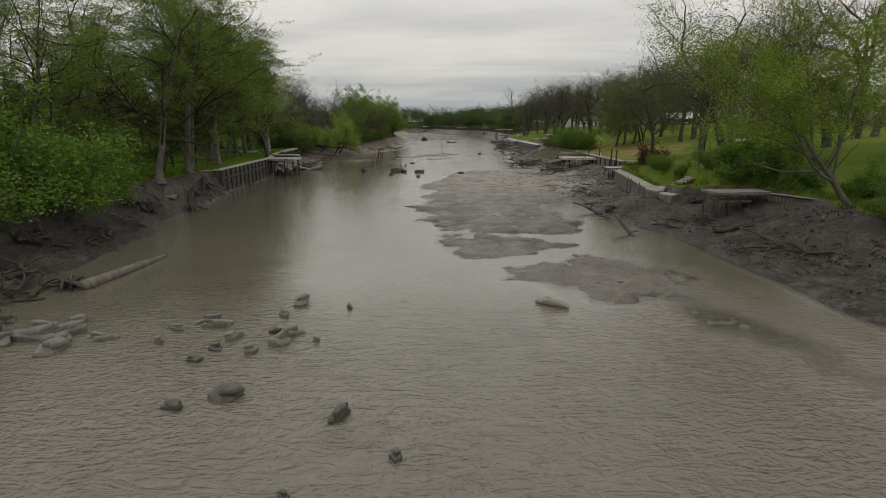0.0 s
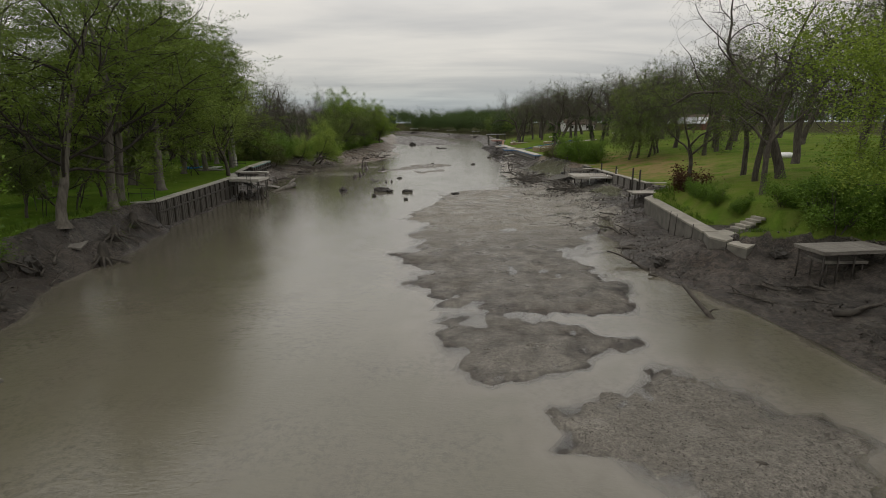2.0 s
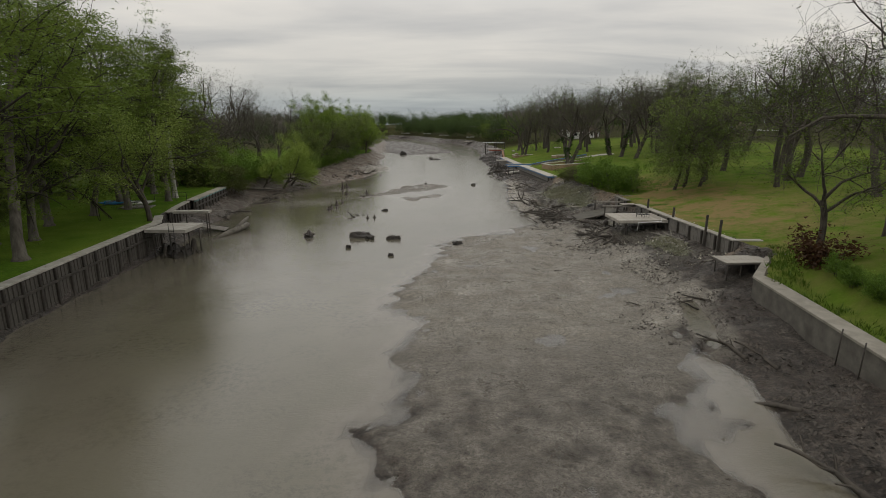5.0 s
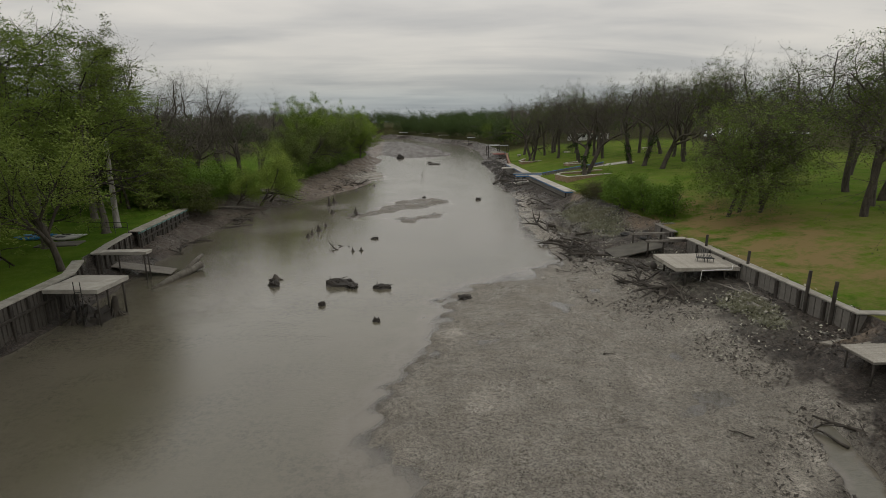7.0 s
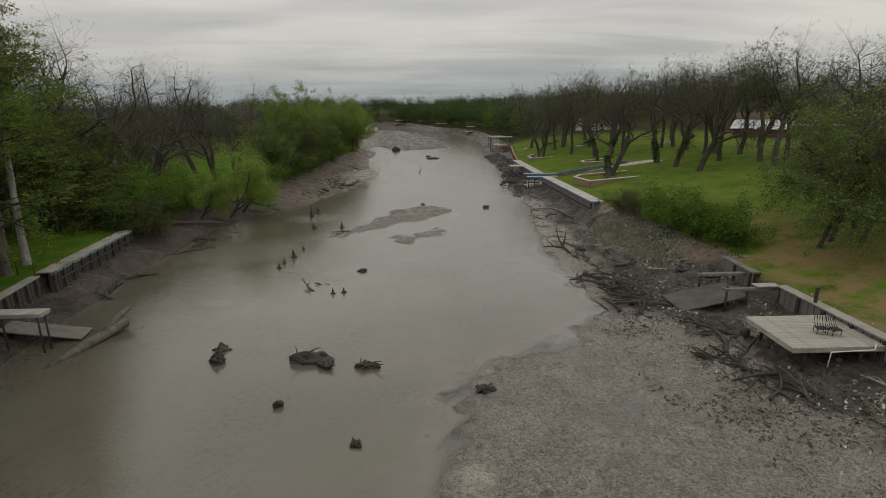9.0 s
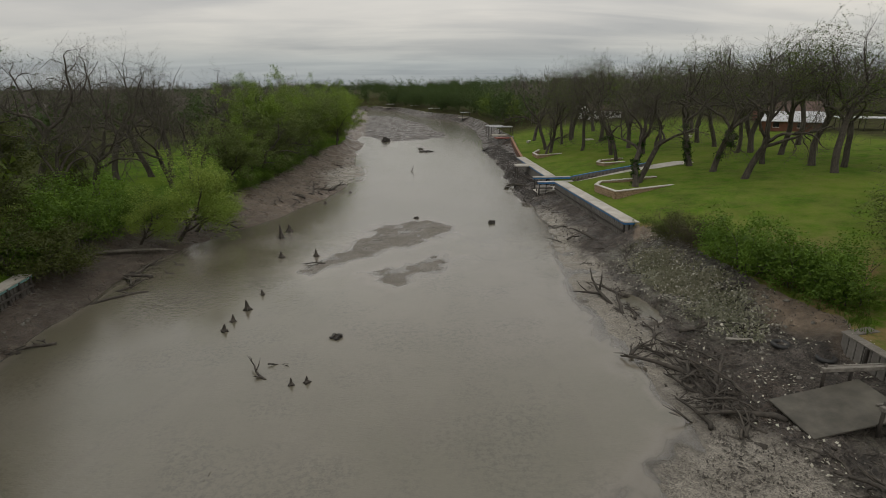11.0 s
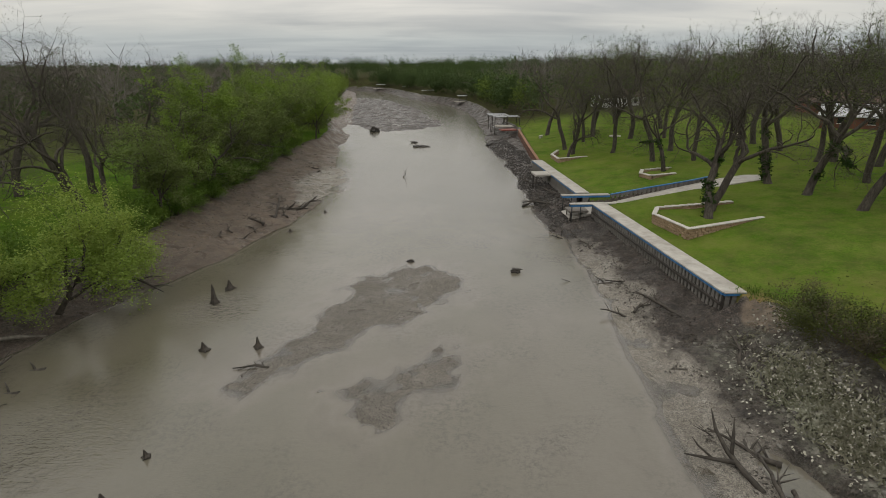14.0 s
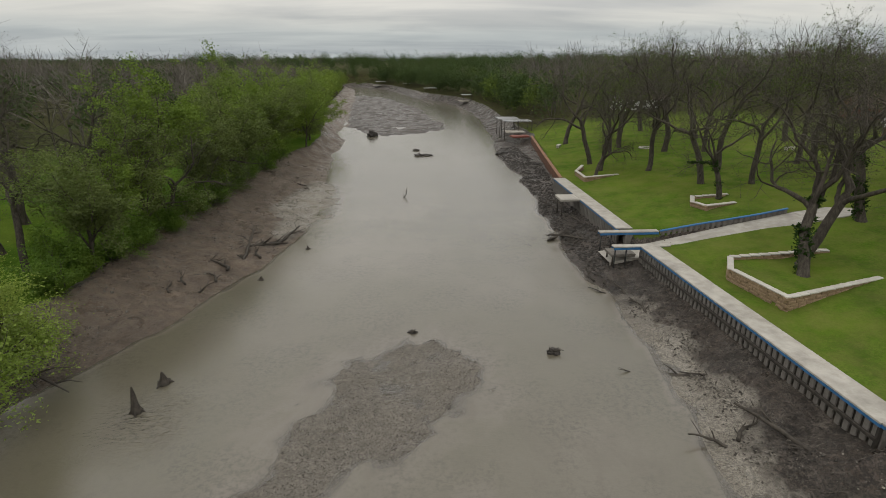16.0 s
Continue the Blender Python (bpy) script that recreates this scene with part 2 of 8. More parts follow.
def mat_water():
    m = Mat("muddy_water")
    depth = m.n.new("ShaderNodeAttribute")
    depth.attribute_name = "depth"
    deep_f = m.math("ADD", depth.outputs["Fac"], m.math("MULTIPLY", m.math("SUBTRACT", m.noise(0.09, 5, 0.6), 0.5), 0.3))
    color = m.ramp(deep_f, (0.1, (0.15, 0.133, 0.106)), (0.3, (0.118, 0.107, 0.078)), (0.5, (0.07, 0.067, 0.039)), (0.75, (0.05, 0.05, 0.026)))
    # drifts of finer silt under the surface
    color = m.mix(m.ramp(m.noise(0.35, 6, 0.65, (1, 0.5, 1), 0.8), (0.5, 0.0), (0.7, 0.45)), color, (0.105, 0.09, 0.07))
    # sunken litter showing through in patches
    sunk = m.math("MULTIPLY", m.ramp(m.noise(3.2, 8, 0.85), (0.47, 0.0), (0.57, 1.0)), m.ramp(m.noise(0.16, 6, 0.65), (0.46, 0.06), (0.62, 0.5)))
    color = m.mix(sunk, color, (0.05, 0.043, 0.034))
    # smooth reaches, and riffles below the line of rocks
    sep = m.n.new("ShaderNodeSeparateXYZ")
    m.l.new(m.co, sep.inputs[0])
    riffle = m.math("MULTIPLY", m.math("SUBTRACT", 24.0, sep.outputs["Y"]), 0.075, True)
    calm = m.math("MAXIMUM", m.ramp(m.noise(0.07, 5, 0.6), (0.42, 0.012), (0.68, 0.07)), riffle)
    for cx, cy, reach in ((-17.5, 106.0, 6.0), (-14.0, 121.0, 4.0)):
        far = m.n.new("ShaderNodeVectorMath")
        far.operation = "DISTANCE"
        m.l.new(m.co, far.inputs[0])
        far.inputs[1].default_value = (cx, cy, 0)
        calm = m.math("MAXIMUM", calm, m.math("MULTIPLY", m.math("SUBTRACT", 1.0, m.math("DIVIDE", far.outputs["Value"], reach), True), 0.9))
    wav = m.noise(1.4, 3, 0.5, (0.65, 1.7, 1.0), 2.2)
    cross = m.noise(1.7, 3, 0.5, (1.3, 1.3, 1.0), 2.0)
    rip = m.noise(4.2, 4, 0.6, (0.6, 1.4, 1.0), 1.0)
    h = m.math("ADD", m.math("ADD", wav, m.math("MULTIPLY", cross, 0.7)), m.math("MULTIPLY", rip, 0.22))
    nrm = m.bump(rip, m.ramp(m.noise(0.16, 5, 0.65, (1, 0.5, 1)), (0.4, 0.06), (0.64, 0.3)), 0.04, m.bump(h, m.math("MULTIPLY", calm, 0.95), 0.1))
    # the open reach upstream is ruffled more finely than the sheltered one
    ruffle = m.ramp(m.math("MULTIPLY", sep.outputs["Y"], 0.005), (0.1, 0.05), (0.4, 0.1), (0.8, 0.16))
    nrm = m.bump(m.noise(10.0, 3, 0.6, (0.7, 1.3, 1.0), 0.8), m.ramp(m.noise(0.3, 4), (0.4, 0.16), (0.62, 0.5)), 0.011, nrm)
    m.surface(color, ruffle, nrm, spec=0.5, ior=1.55)
    deep = m.out.inputs["Surface"].links[0].from_socket
    # clear, glossy film where the water is only a hand deep
    film, clear = m.n.new("ShaderNodeBsdfGlossy"), m.n.new("ShaderNodeBsdfTransparent")
    film.inputs["Roughness"].default_value = 0.12
    m.l.new(nrm, film.inputs["Normal"])
    m.put(clear.inputs[0], (0.86, 0.83, 0.77))
    fres = m.n.new("ShaderNodeFresnel")
    fres.inputs["IOR"].default_value = 1.7
    m.l.new(nrm, fres.inputs["Normal"])
    thin, both = m.n.new("ShaderNodeMixShader"), m.n.new("ShaderNodeMixShader")
    m.l.new(fres.outputs[0], thin.inputs[0])
    m.l.new(clear.outputs[0], thin.inputs[1])
    m.l.new(film.outputs[0], thin.inputs[2])
    m.put(both.inputs[0], m.ramp(depth.outputs["Fac"], (0.0, 0.06), (0.02, 0.4), (0.08, 0.9), (0.13, 1.0)))
    m.l.new(thin.outputs[0], both.inputs[1])
    m.l.new(deep, both.inputs[2])
    m.l.new(both.outputs[0], m.out.inputs["Surface"])
    return m.m


def mat_bark(name, dark, light, scale=6.0):
    m = Mat(name)
    f = m.noise(scale, 5, 0.65, (1, 1, 0.18))
    c = m.ramp(f, (0.3, dark), (0.7, light))
    c = m.mix(m.ramp(m.noise(0.8, 4), (0.5, 0.0), (0.7, 0.5)), c, tuple(x * 0.6 for x in dark))
    return m.surface(c, 0.9, m.bump(f, 0.9, 0.04), spec=0.2)


def mat_leaf(name, dark, mid, light):
    m = Mat(name)
    near = lambda p, q, k: tuple(a_ * (1 - k) + b_ * k for a_, b_ in zip(p, q))
    c = m.ramp(m.island(), (0.0, near(dark, mid, 0.45)), (0.5, mid), (1.0, near(light, mid, 0.45)))
    c = m.mix(m.ramp(m.noise(0.9, 4, 0.6), (0.38, 0.55), (0.5, 0.0)), c, dark)
    c = m.mix(m.ramp(m.noise(0.55, 3, 0.6, (1, 1, 1.4)), (0.52, 0.0), (0.66, 0.55)), c, light)
    c = m.mix(m.ramp(m.noise(0.11, 3, 0.6), (0.45, 0.0), (0.62, 0.4)), c, tuple(x * k for x, k in zip(mid, (0.85, 0.62, 0.7))))
    c = m.mix(m.math("MULTIPLY", m.each(), 0.5), c, tuple(x * 0.6 for x in mid))
    d = m.n.new("ShaderNodeBsdfDiffuse")
    t = m.n.new("ShaderNodeBsdfTranslucent")
    g = m.n.new("ShaderNodeBsdfGlossy")
    g.inputs["Roughness"].default_value = 0.45
    m.put(d.inputs[0], c)
    m.put(t.inputs[0], m.mix(0.5, c, (light[0] * 1.2, light[1] * 1.3, light[2] * 0.8)))
    m.put(g.inputs[0], (0.5, 0.52, 0.5))
    a, b = m.n.new("ShaderNodeMixShader"), m.n.new("ShaderNodeMixShader")
    a.inputs[0].default_value, b.inputs[0].default_value = 0.22, 0.03
    m.l.new(d.outputs[0], a.inputs[1])
    m.l.new(t.outputs[0], a.inputs[2])
    m.l.new(a.outputs[0], b.inputs[1])
    m.l.new(g.outputs[0], b.inputs[2])
    m.l.new(b.outputs[0], m.out.inputs["Surface"])
    return m.m


def mat_plain(name, dark, light, scale=3.0, rough=0.75, stretch=None, stain=(0.05, 0.045, 0.04), amount=0.5, bump=0.4, spec=0.4, metal=0.0):
    """A weathered surface: grain, blotches of stain and a little relief."""
    m = Mat(name)
    f = m.noise(scale, 5, 0.6, stretch)
    c = m.ramp(f, (0.3, dark), (0.7, light))
    c = m.mix(m.ramp(m.noise(scale * 0.35, 5, 0.7), (0.48, 0.0), (0.7, amount)), c, stain)
    c = m.mix(m.math("MULTIPLY", m.each(), 0.3), c, tuple(x * 0.7 for x in dark))
    r = m.ramp(m.noise(scale * 2, 3), (0.3, max(rough - 0.12, 0.0)), (0.7, min(rough + 0.1, 1.0)))
    return m.surface(c, r, m.bump(m.noise(scale * 4, 4, 0.6, stretch), bump, 0.02), metal=metal, spec=spec)


GROUND, WATER = mat_ground(), mat_water()
BARK = mat_bark("grey_brown_bark", (0.034, 0.029, 0.023), (0.105, 0.092, 0.075))
BARK_PALE = mat_bark("pale_grey_bark", (0.06, 0.053, 0.044), (0.17, 0.152, 0.128), 4.0)
IVY = mat_leaf("ivy_leaf", (0.012, 0.03, 0.006), (0.025, 0.055, 0.01), (0.045, 0.085, 0.015))
LEAF_CYPRESS = mat_leaf("feathery_green_leaf", (0.027, 0.044, 0.008), (0.115, 0.168, 0.027), (0.215, 0.285, 0.052))
LEAF_BRIGHT = mat_leaf("fresh_green_leaf", (0.040, 0.068, 0.011), (0.144, 0.217, 0.031), (0.270, 0.372, 0.064))
LEAF_SHRUB = mat_leaf("shrub_leaf", (0.026, 0.051, 0.008), (0.096, 0.171, 0.021), (0.193, 0.297, 0.044))
LEAF_YELLOW = mat_leaf("yellow_green_leaf", (0.032, 0.048, 0.009), (0.085, 0.123, 0.024), (0.156, 0.197, 0.046))
LEAF_PALE = mat_leaf("pale_willow_leaf", (0.086, 0.130, 0.024), (0.208, 0.294, 0.051), (0.360, 0.448, 0.105))
LEAF_FRESH = mat_leaf("new_spring_leaf", (0.051, 0.080, 0.011), (0.157, 0.224, 0.029), (0.278, 0.352, 0.058))
LEAF_BUD = mat_leaf("olive_bud", (0.035, 0.037, 0.018), (0.066, 0.073, 0.029), (0.105, 0.118, 0.043))
LEAF_DARK = mat_leaf("dark_wood_leaf", (0.027, 0.046, 0.015), (0.051, 0.084, 0.023), (0.084, 0.124, 0.035))
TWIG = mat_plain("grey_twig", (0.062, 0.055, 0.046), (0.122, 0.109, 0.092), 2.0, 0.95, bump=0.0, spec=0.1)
# far twigs are TWIG made paler: distance haze put into their colour
TWIG_FAR = mat_plain("hazed_grey_twig", (0.11, 0.1, 0.086), (0.19, 0.172, 0.15), 2.0, 0.95, bump=0.0, spec=0.1)
CONCRETE = mat_plain("weathered_concrete", (0.08, 0.074, 0.062), (0.19, 0.176, 0.15), 1.6, 0.85, stain=(0.06, 0.055, 0.046), amount=0.8)
CONCRETE_CAP = mat_plain("sandy_concrete_cap", (0.2, 0.184, 0.152), (0.36, 0.333, 0.28), 1.4, 0.85, stain=(0.15, 0.135, 0.11), amount=0.6)
CONCRETE_PALE = mat_plain("pale_concrete", (0.32, 0.3, 0.262), (0.48, 0.455, 0.405), 1.4, 0.85, stain=(0.17, 0.155, 0.13), amount=0.55)
PILE = mat_plain("mud_stained_sheet_pile", (0.11, 0.1, 0.088), (0.25, 0.235, 0.21), 1.5, 0.7, (1, 1, 0.3), (0.05, 0.043, 0.036), 0.8)
PILE_DARK = mat_plain("dark_stained_board", (0.045, 0.04, 0.034), (0.14, 0.127, 0.108), 1.5, 0.75, (1, 1, 0.3), (0.024, 0.02, 0.017), 0.8)
CAP_GREY = mat_plain("grey_plank_cap", (0.26, 0.245, 0.21), (0.42, 0.4, 0.35), 2.5, 0.85, stain=(0.14, 0.125, 0.1), amount=0.5)
BLUE = mat_plain("blue_painted_trim", (0.03, 0.13, 0.3), (0.045, 0.19, 0.42), 2.0, 0.5, stain=(0.03, 0.07, 0.13), amount=0.4, bump=0.1)
TEAL = mat_plain("faded_teal_trim", (0.1, 0.22, 0.21), (0.17, 0.33, 0.31), 2.0, 0.6, stain=(0.07, 0.11, 0.1), bump=0.1)
WOOD = mat_plain("grey_weathered_wood", (0.12, 0.108, 0.092), (0.25, 0.23, 0.2), 3.0, 0.85, (1, 8, 1), (0.06, 0.052, 0.044), 0.6)
WOOD_X = mat_plain("pale_deck_wood", (0.27, 0.248, 0.208), (0.46, 0.43, 0.375), 2.5, 0.85, (8, 1, 1), (0.14, 0.122, 0.098), 0.75)
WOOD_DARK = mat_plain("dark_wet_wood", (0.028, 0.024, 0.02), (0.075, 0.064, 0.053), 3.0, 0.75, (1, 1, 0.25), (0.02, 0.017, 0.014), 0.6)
DRIFT = mat_plain("driftwood", (0.028, 0.024, 0.019), (0.095, 0.081, 0.065), 4.0, 0.85, (1, 1, 0.3), (0.024, 0.02, 0.017), 0.6)
DRIFT_PALE = mat_plain("bleached_driftwood", (0.2, 0.185, 0.155), (0.4, 0.375, 0.33), 4.0, 0.85, (1, 1, 0.3), (0.09, 0.08, 0.065), 0.5)
STONE = mat_plain("tan_limestone", (0.2, 0.135, 0.08), (0.42, 0.31, 0.2), 2.2, 0.9, stain=(0.19, 0.11, 0.065), amount=0.7, bump=0.8)
STONE_CAP = mat_plain("pale_limestone_cap", (0.42, 0.4, 0.35), (0.58, 0.55, 0.49), 2.0, 0.9, stain=(0.22, 0.2, 0.17), amount=0.5, bump=0.6)
ROCK = mat_plain("grey_river_rock", (0.085, 0.08, 0.07), (0.23, 0.215, 0.185), 2.4, 0.8, stain=(0.045, 0.042, 0.037), amount=0.7, bump=0.9)
ROCK_WET = mat_plain("wet_river_rock", (0.035, 0.032, 0.027), (0.12, 0.11, 0.092), 4.0, 0.5, stain=(0.02, 0.018, 0.015), amount=0.7, bump=0.9)
MUDROCK = mat_plain("mud_coated_clod", (0.02, 0.017, 0.014), (0.06, 0.051, 0.042), 3.0, 0.6, stain=(0.015, 0.013, 0.011), bump=1.0)
METAL_DARK = mat_plain("dark_painted_metal", (0.014, 0.014, 0.014), (0.03, 0.029, 0.028), 4.0, 0.5, bump=0.1)
WHITE = mat_plain("white_paint", (0.6, 0.6, 0.58), (0.75, 0.75, 0.73), 1.5, 0.5, stain=(0.4, 0.39, 0.36), amount=0.3, bump=0.1)

# ---- mesh helpers ----
class Geo:
    """Collects vertices and faces of one mesh."""

    def __init__(self):
        self.v, self.f, self.starts = [], [], []

    def add(self, verts, faces):
        k = len(self.v)
        self.v.extend(tuple(p) for p in verts)
        self.f.extend(tuple(i + k for i in f) for f in faces)
        return self

    def box(self, c, s, rz=0.0, ch=0.02, m=None):
        """A box with chamfered edges: centre, size, turn about z in degrees, chamfer."""
        hx, hy, hz = s[0] / 2, s[1] / 2, s[2] / 2
        ch = min(ch, hx * 0.6, hy * 0.6, hz * 0.6)
        vs, idx = [], {}
        for sx in (-1, 1):
            for sy in (-1, 1):
                for sz in (-1, 1):
                    for ax in range(3):
                        p = [sx * (hx - ch), sy * (hy - ch), sz * (hz - ch)]
                        p[ax] = (sx * hx, sy * hy, sz * hz)[ax]
                        idx[sx, sy, sz, ax] = len(vs)
                        vs.append(p)
        fs = []
        for ax in range(3):
            o = [a for a in range(3) if a != ax]
            for s1 in (-1, 1):
                ring = []
                for a, b in ((-1, -1), (1, -1), (1, 1), (-1, 1)):
                    k = [0, 0, 0]
                    k[ax], k[o[0]], k[o[1]] = s1, a, b
                    ring.append(idx[(*k, ax)])
                fs.append(ring if (s1 == 1) != (ax == 1) else ring[::-1])
        for ax in range(3):
            o = [a for a in range(3) if a != ax]
            for a in (-1, 1):
                for b in (-1, 1):
                    q = []
                    for s1, w in ((-1, 0), (1, 0), (1, 1), (-1, 1)):
                        k = [0, 0, 0]
                        k[ax], k[o[0]], k[o[1]] = s1, a, b
                        q.append(idx[(*k, o[w])])
                    fs.append(q if (a * b == 1) == (ax == 1) else q[::-1])
        for sx in (-1, 1):
            for sy in (-1, 1):
                for sz in (-1, 1):
                    q = [idx[sx, sy, sz, a] for a in range(3)]
                    fs.append(q if sx * sy * sz == 1 else q[::-1])
        if m is None:
            m = pose(*c, 0, 0, rz)
        return self.add([m @ Vector(p) for p in vs], fs)

    def tube(self, pts, radii, sides=8, cap=True, lump=0.0, rng=None):
        """A tapering tube along points."""
        pts = [Vector(p) for p in pts]
        n = len(pts)
        ref = Vector((0.31, 0.17, 0.93)).normalized()
        vs, fs = [], []
        for i in range(n):
            d = (pts[min(i + 1, n - 1)] - pts[max(i - 1, 0)])
            d = d.normalized() if d.length > 1e-6 else Vector((0, 0, 1))
            if abs(d.dot(ref)) > 0.97:
                ref = Vector((0.9, 0.1, 0.1)).normalized()
            a = d.cross(ref).normalized()
            b = d.cross(a)
            for k in range(sides):
                t = 2 * math.pi * k / sides
                r = radii[i] * (1 + (rng.uniform(-lump, lump) if lump else 0))
                vs.append(pts[i] + a * (r * math.cos(t)) + b * (r * math.sin(t)))
        for i in range(n - 1):
            for k in range(sides):
                k2 = (k + 1) % sides
                fs.append((i * sides + k, i * sides + k2, (i + 1) * sides + k2, (i + 1) * sides + k))
        if cap:
            fs.append(tuple(range(sides))[::-1])
            fs.append(tuple((n - 1) * sides + k for k in range(sides)))
        self.starts = [*self.starts, len(self.v)]
        return self.add(vs, fs)

    def join(self):
        """Ties each limb's root to the wood that it grows from, so that the whole is one body."""
        p = np.array(self.v)
        for k in self.starts[1:]:
            i = int(np.argmin(((p[:k] - p[k]) ** 2).sum(1)))
            self.f.append((i, k, k + 1))
        return self

    def lump(self, c, s, seed=0, rings=6, segs=9, rough=0.25, flat=0.0):
        """An uneven stone or clod."""
        vs, fs = [], []
        for i in range(rings + 1):
            th = math.pi * i / rings
            for k in range(segs):
                ph = 2 * math.pi * k / segs
                d = Vector((math.sin(th) * math.cos(ph), math.sin(th) * math.sin(ph), math.cos(th)))
                q = d * 1.4 + Vector((seed * 3.17, seed * 1.31, seed * 0.77))
                r = 1 + rough * 1.6 * noise.noise(q) + rough * 0.8 * noise.noise(q * 2.7)
                z = d.z * r
                if flat and z > 1 - flat:
                    z = 1 - flat + (z - 1 + flat) * 0.25
                vs.append(Vector((c[0] + d.x * r * s[0] / 2, c[1] + d.y * r * s[1] / 2, c[2] + z * s[2] / 2)))
        for i in range(rings):
            for k in range(segs):
                k2 = (k + 1) % segs
                fs.append((i * segs + k, (i + 1) * segs + k, (i + 1) * segs + k2, i * segs + k2))
        return self.add(vs, fs)

    def slab(self, s, seed=0):
        """A split slab of rock: an uneven many-sided block with a tilted top."""
        rng = random.Random(seed * 7 + 3)
        n = rng.randint(8, 11)
        tilt, turn = rng.uniform(0.1, 0.5) * s[2], rng.uniform(0, 6.28)
        ring = []
        for k in range(n):
            a = 2 * math.pi * (k + rng.uniform(-0.3, 0.3)) / n
            ring.append((a, rng.uniform(0.62, 1.18)))
        vs = []
        for f, z in ((1.0, -0.5), (1.05, 0.1), (0.93, 0.42), (0.55, 0.5)):
            for a, r in ring:
                j = f * r * rng.uniform(0.93, 1.05)
                vs.append((math.cos(a) * j * s[0] / 2, math.sin(a) * j * s[1] / 2, z * s[2] + (tilt * math.cos(a - turn) * f if z > 0 else 0) + rng.uniform(-0.04, 0.04) * s[2]))
        fs = [(i * n + k, i * n + (k + 1) % n, (i + 1) * n + (k + 1) % n, (i + 1) * n + k) for i in range(3) for k in range(n)]
        return self.add(vs, fs + [tuple(3 * n + k for k in range(n))])

    def mesh(self, name, material, smooth=False):
        me = bpy.data.meshes.new(name)
        me.from_pydata(self.v, [], self.f)
        me.materials.append(material)
        if smooth:
            me.polygons.foreach_set("use_smooth", [True] * len(me.polygons))
        me.update()
        return me


def thing(name, at=(0, 0, 0), rz=0.0, label="", category="", group="", kind=""):
    ob = new(name)
    ob.empty_display_size = 0.2
    ob.matrix_world = pose(*at, 0, 0, rz)
    return tagged(ob, label, category, group, kind)


def part(name, geo, material, parent, label="", smooth=False):
    """One mesh object under a thing or a part, in its thing's own coordinates."""
    ob = new(name, geo.mesh(name, material, smooth) if isinstance(geo, Geo) else geo)
    ob.parent = parent
    if label:
        tagged(ob, label)
    return ob


def solo(name, geo, material, label, category, group="", kind="", at=None, rz=0.0, smooth=False):
    """A thing that is one mesh."""
    ob = new(name, geo.mesh(name, material, smooth) if isinstance(geo, Geo) else geo)
    if at:
        ob.matrix_world = pose(*at, 0, 0, rz)
    return tagged(ob, label, category, group, kind)


def mesh_np(name, v, quads, material, tris=None, smooth=False):
    """A mesh from arrays, for many small faces."""
    me = bpy.data.meshes.new(name)
    nq, nt = len(quads), (0 if tris is None else len(tris))
    me.vertices.add(len(v))
    me.vertices.foreach_set("co", np.asarray(v, np.float32).ravel())
    idx = np.asarray(quads, np.int32).ravel()
    start = np.arange(nq, dtype=np.int32) * 4
    if nt:
        idx = np.concatenate([idx, np.asarray(tris, np.int32).ravel()])
        start = np.concatenate([start, nq * 4 + np.arange(nt, dtype=np.int32) * 3])
    me.loops.add(len(idx))
    me.loops.foreach_set("vertex_index", idx)
    me.polygons.add(nq + nt)
    me.polygons.foreach_set("loop_start", start)
    if smooth:
        me.polygons.foreach_set("use_smooth", np.ones(nq + nt, bool))
    me.materials.append(material)
    me.update(calc_edges=True)
    me.validate()
    return me


# ---- the plan: river, banks, bars ----
def vnoise(x, y, seed=0):
    """Smooth value noise on arrays, 0 to 1."""
    xi, yi = np.floor(x).astype(np.int64), np.floor(y).astype(np.int64)
    fx, fy = x - xi, y - yi
    fx, fy = fx * fx * (3 - 2 * fx), fy * fy * (3 - 2 * fy)

    def h(a, b):
        q = (a * 374761393 + b * 668265263 + seed * 982451653) & 0xFFFFFFFF
        q = ((q ^ (q >> 13)) * 1274126177) & 0xFFFFFFFF
        return ((q ^ (q >> 16)) & 0xFFFF) / 65535.0

    return (h(xi, yi) * (1 - fx) + h(xi + 1, yi) * fx) * (1 - fy) + (h(xi, yi + 1) * (1 - fx) + h(xi + 1, yi + 1) * fx) * fy


def fbm(x, y, octaves=4, seed=0, gain=0.5):
    s, a, t = 0.0, 1.0, 0.0
    for k in range(octaves):
        s, t = s + a * vnoise(x * 2 ** k, y * 2 ** k, seed + k), t + a
        a *= gain
    return s / t


def curve(pairs):
    ys, xs = [p[0] for p in pairs], [p[1] for p in pairs]
    return lambda y: np.interp(y, ys, xs)


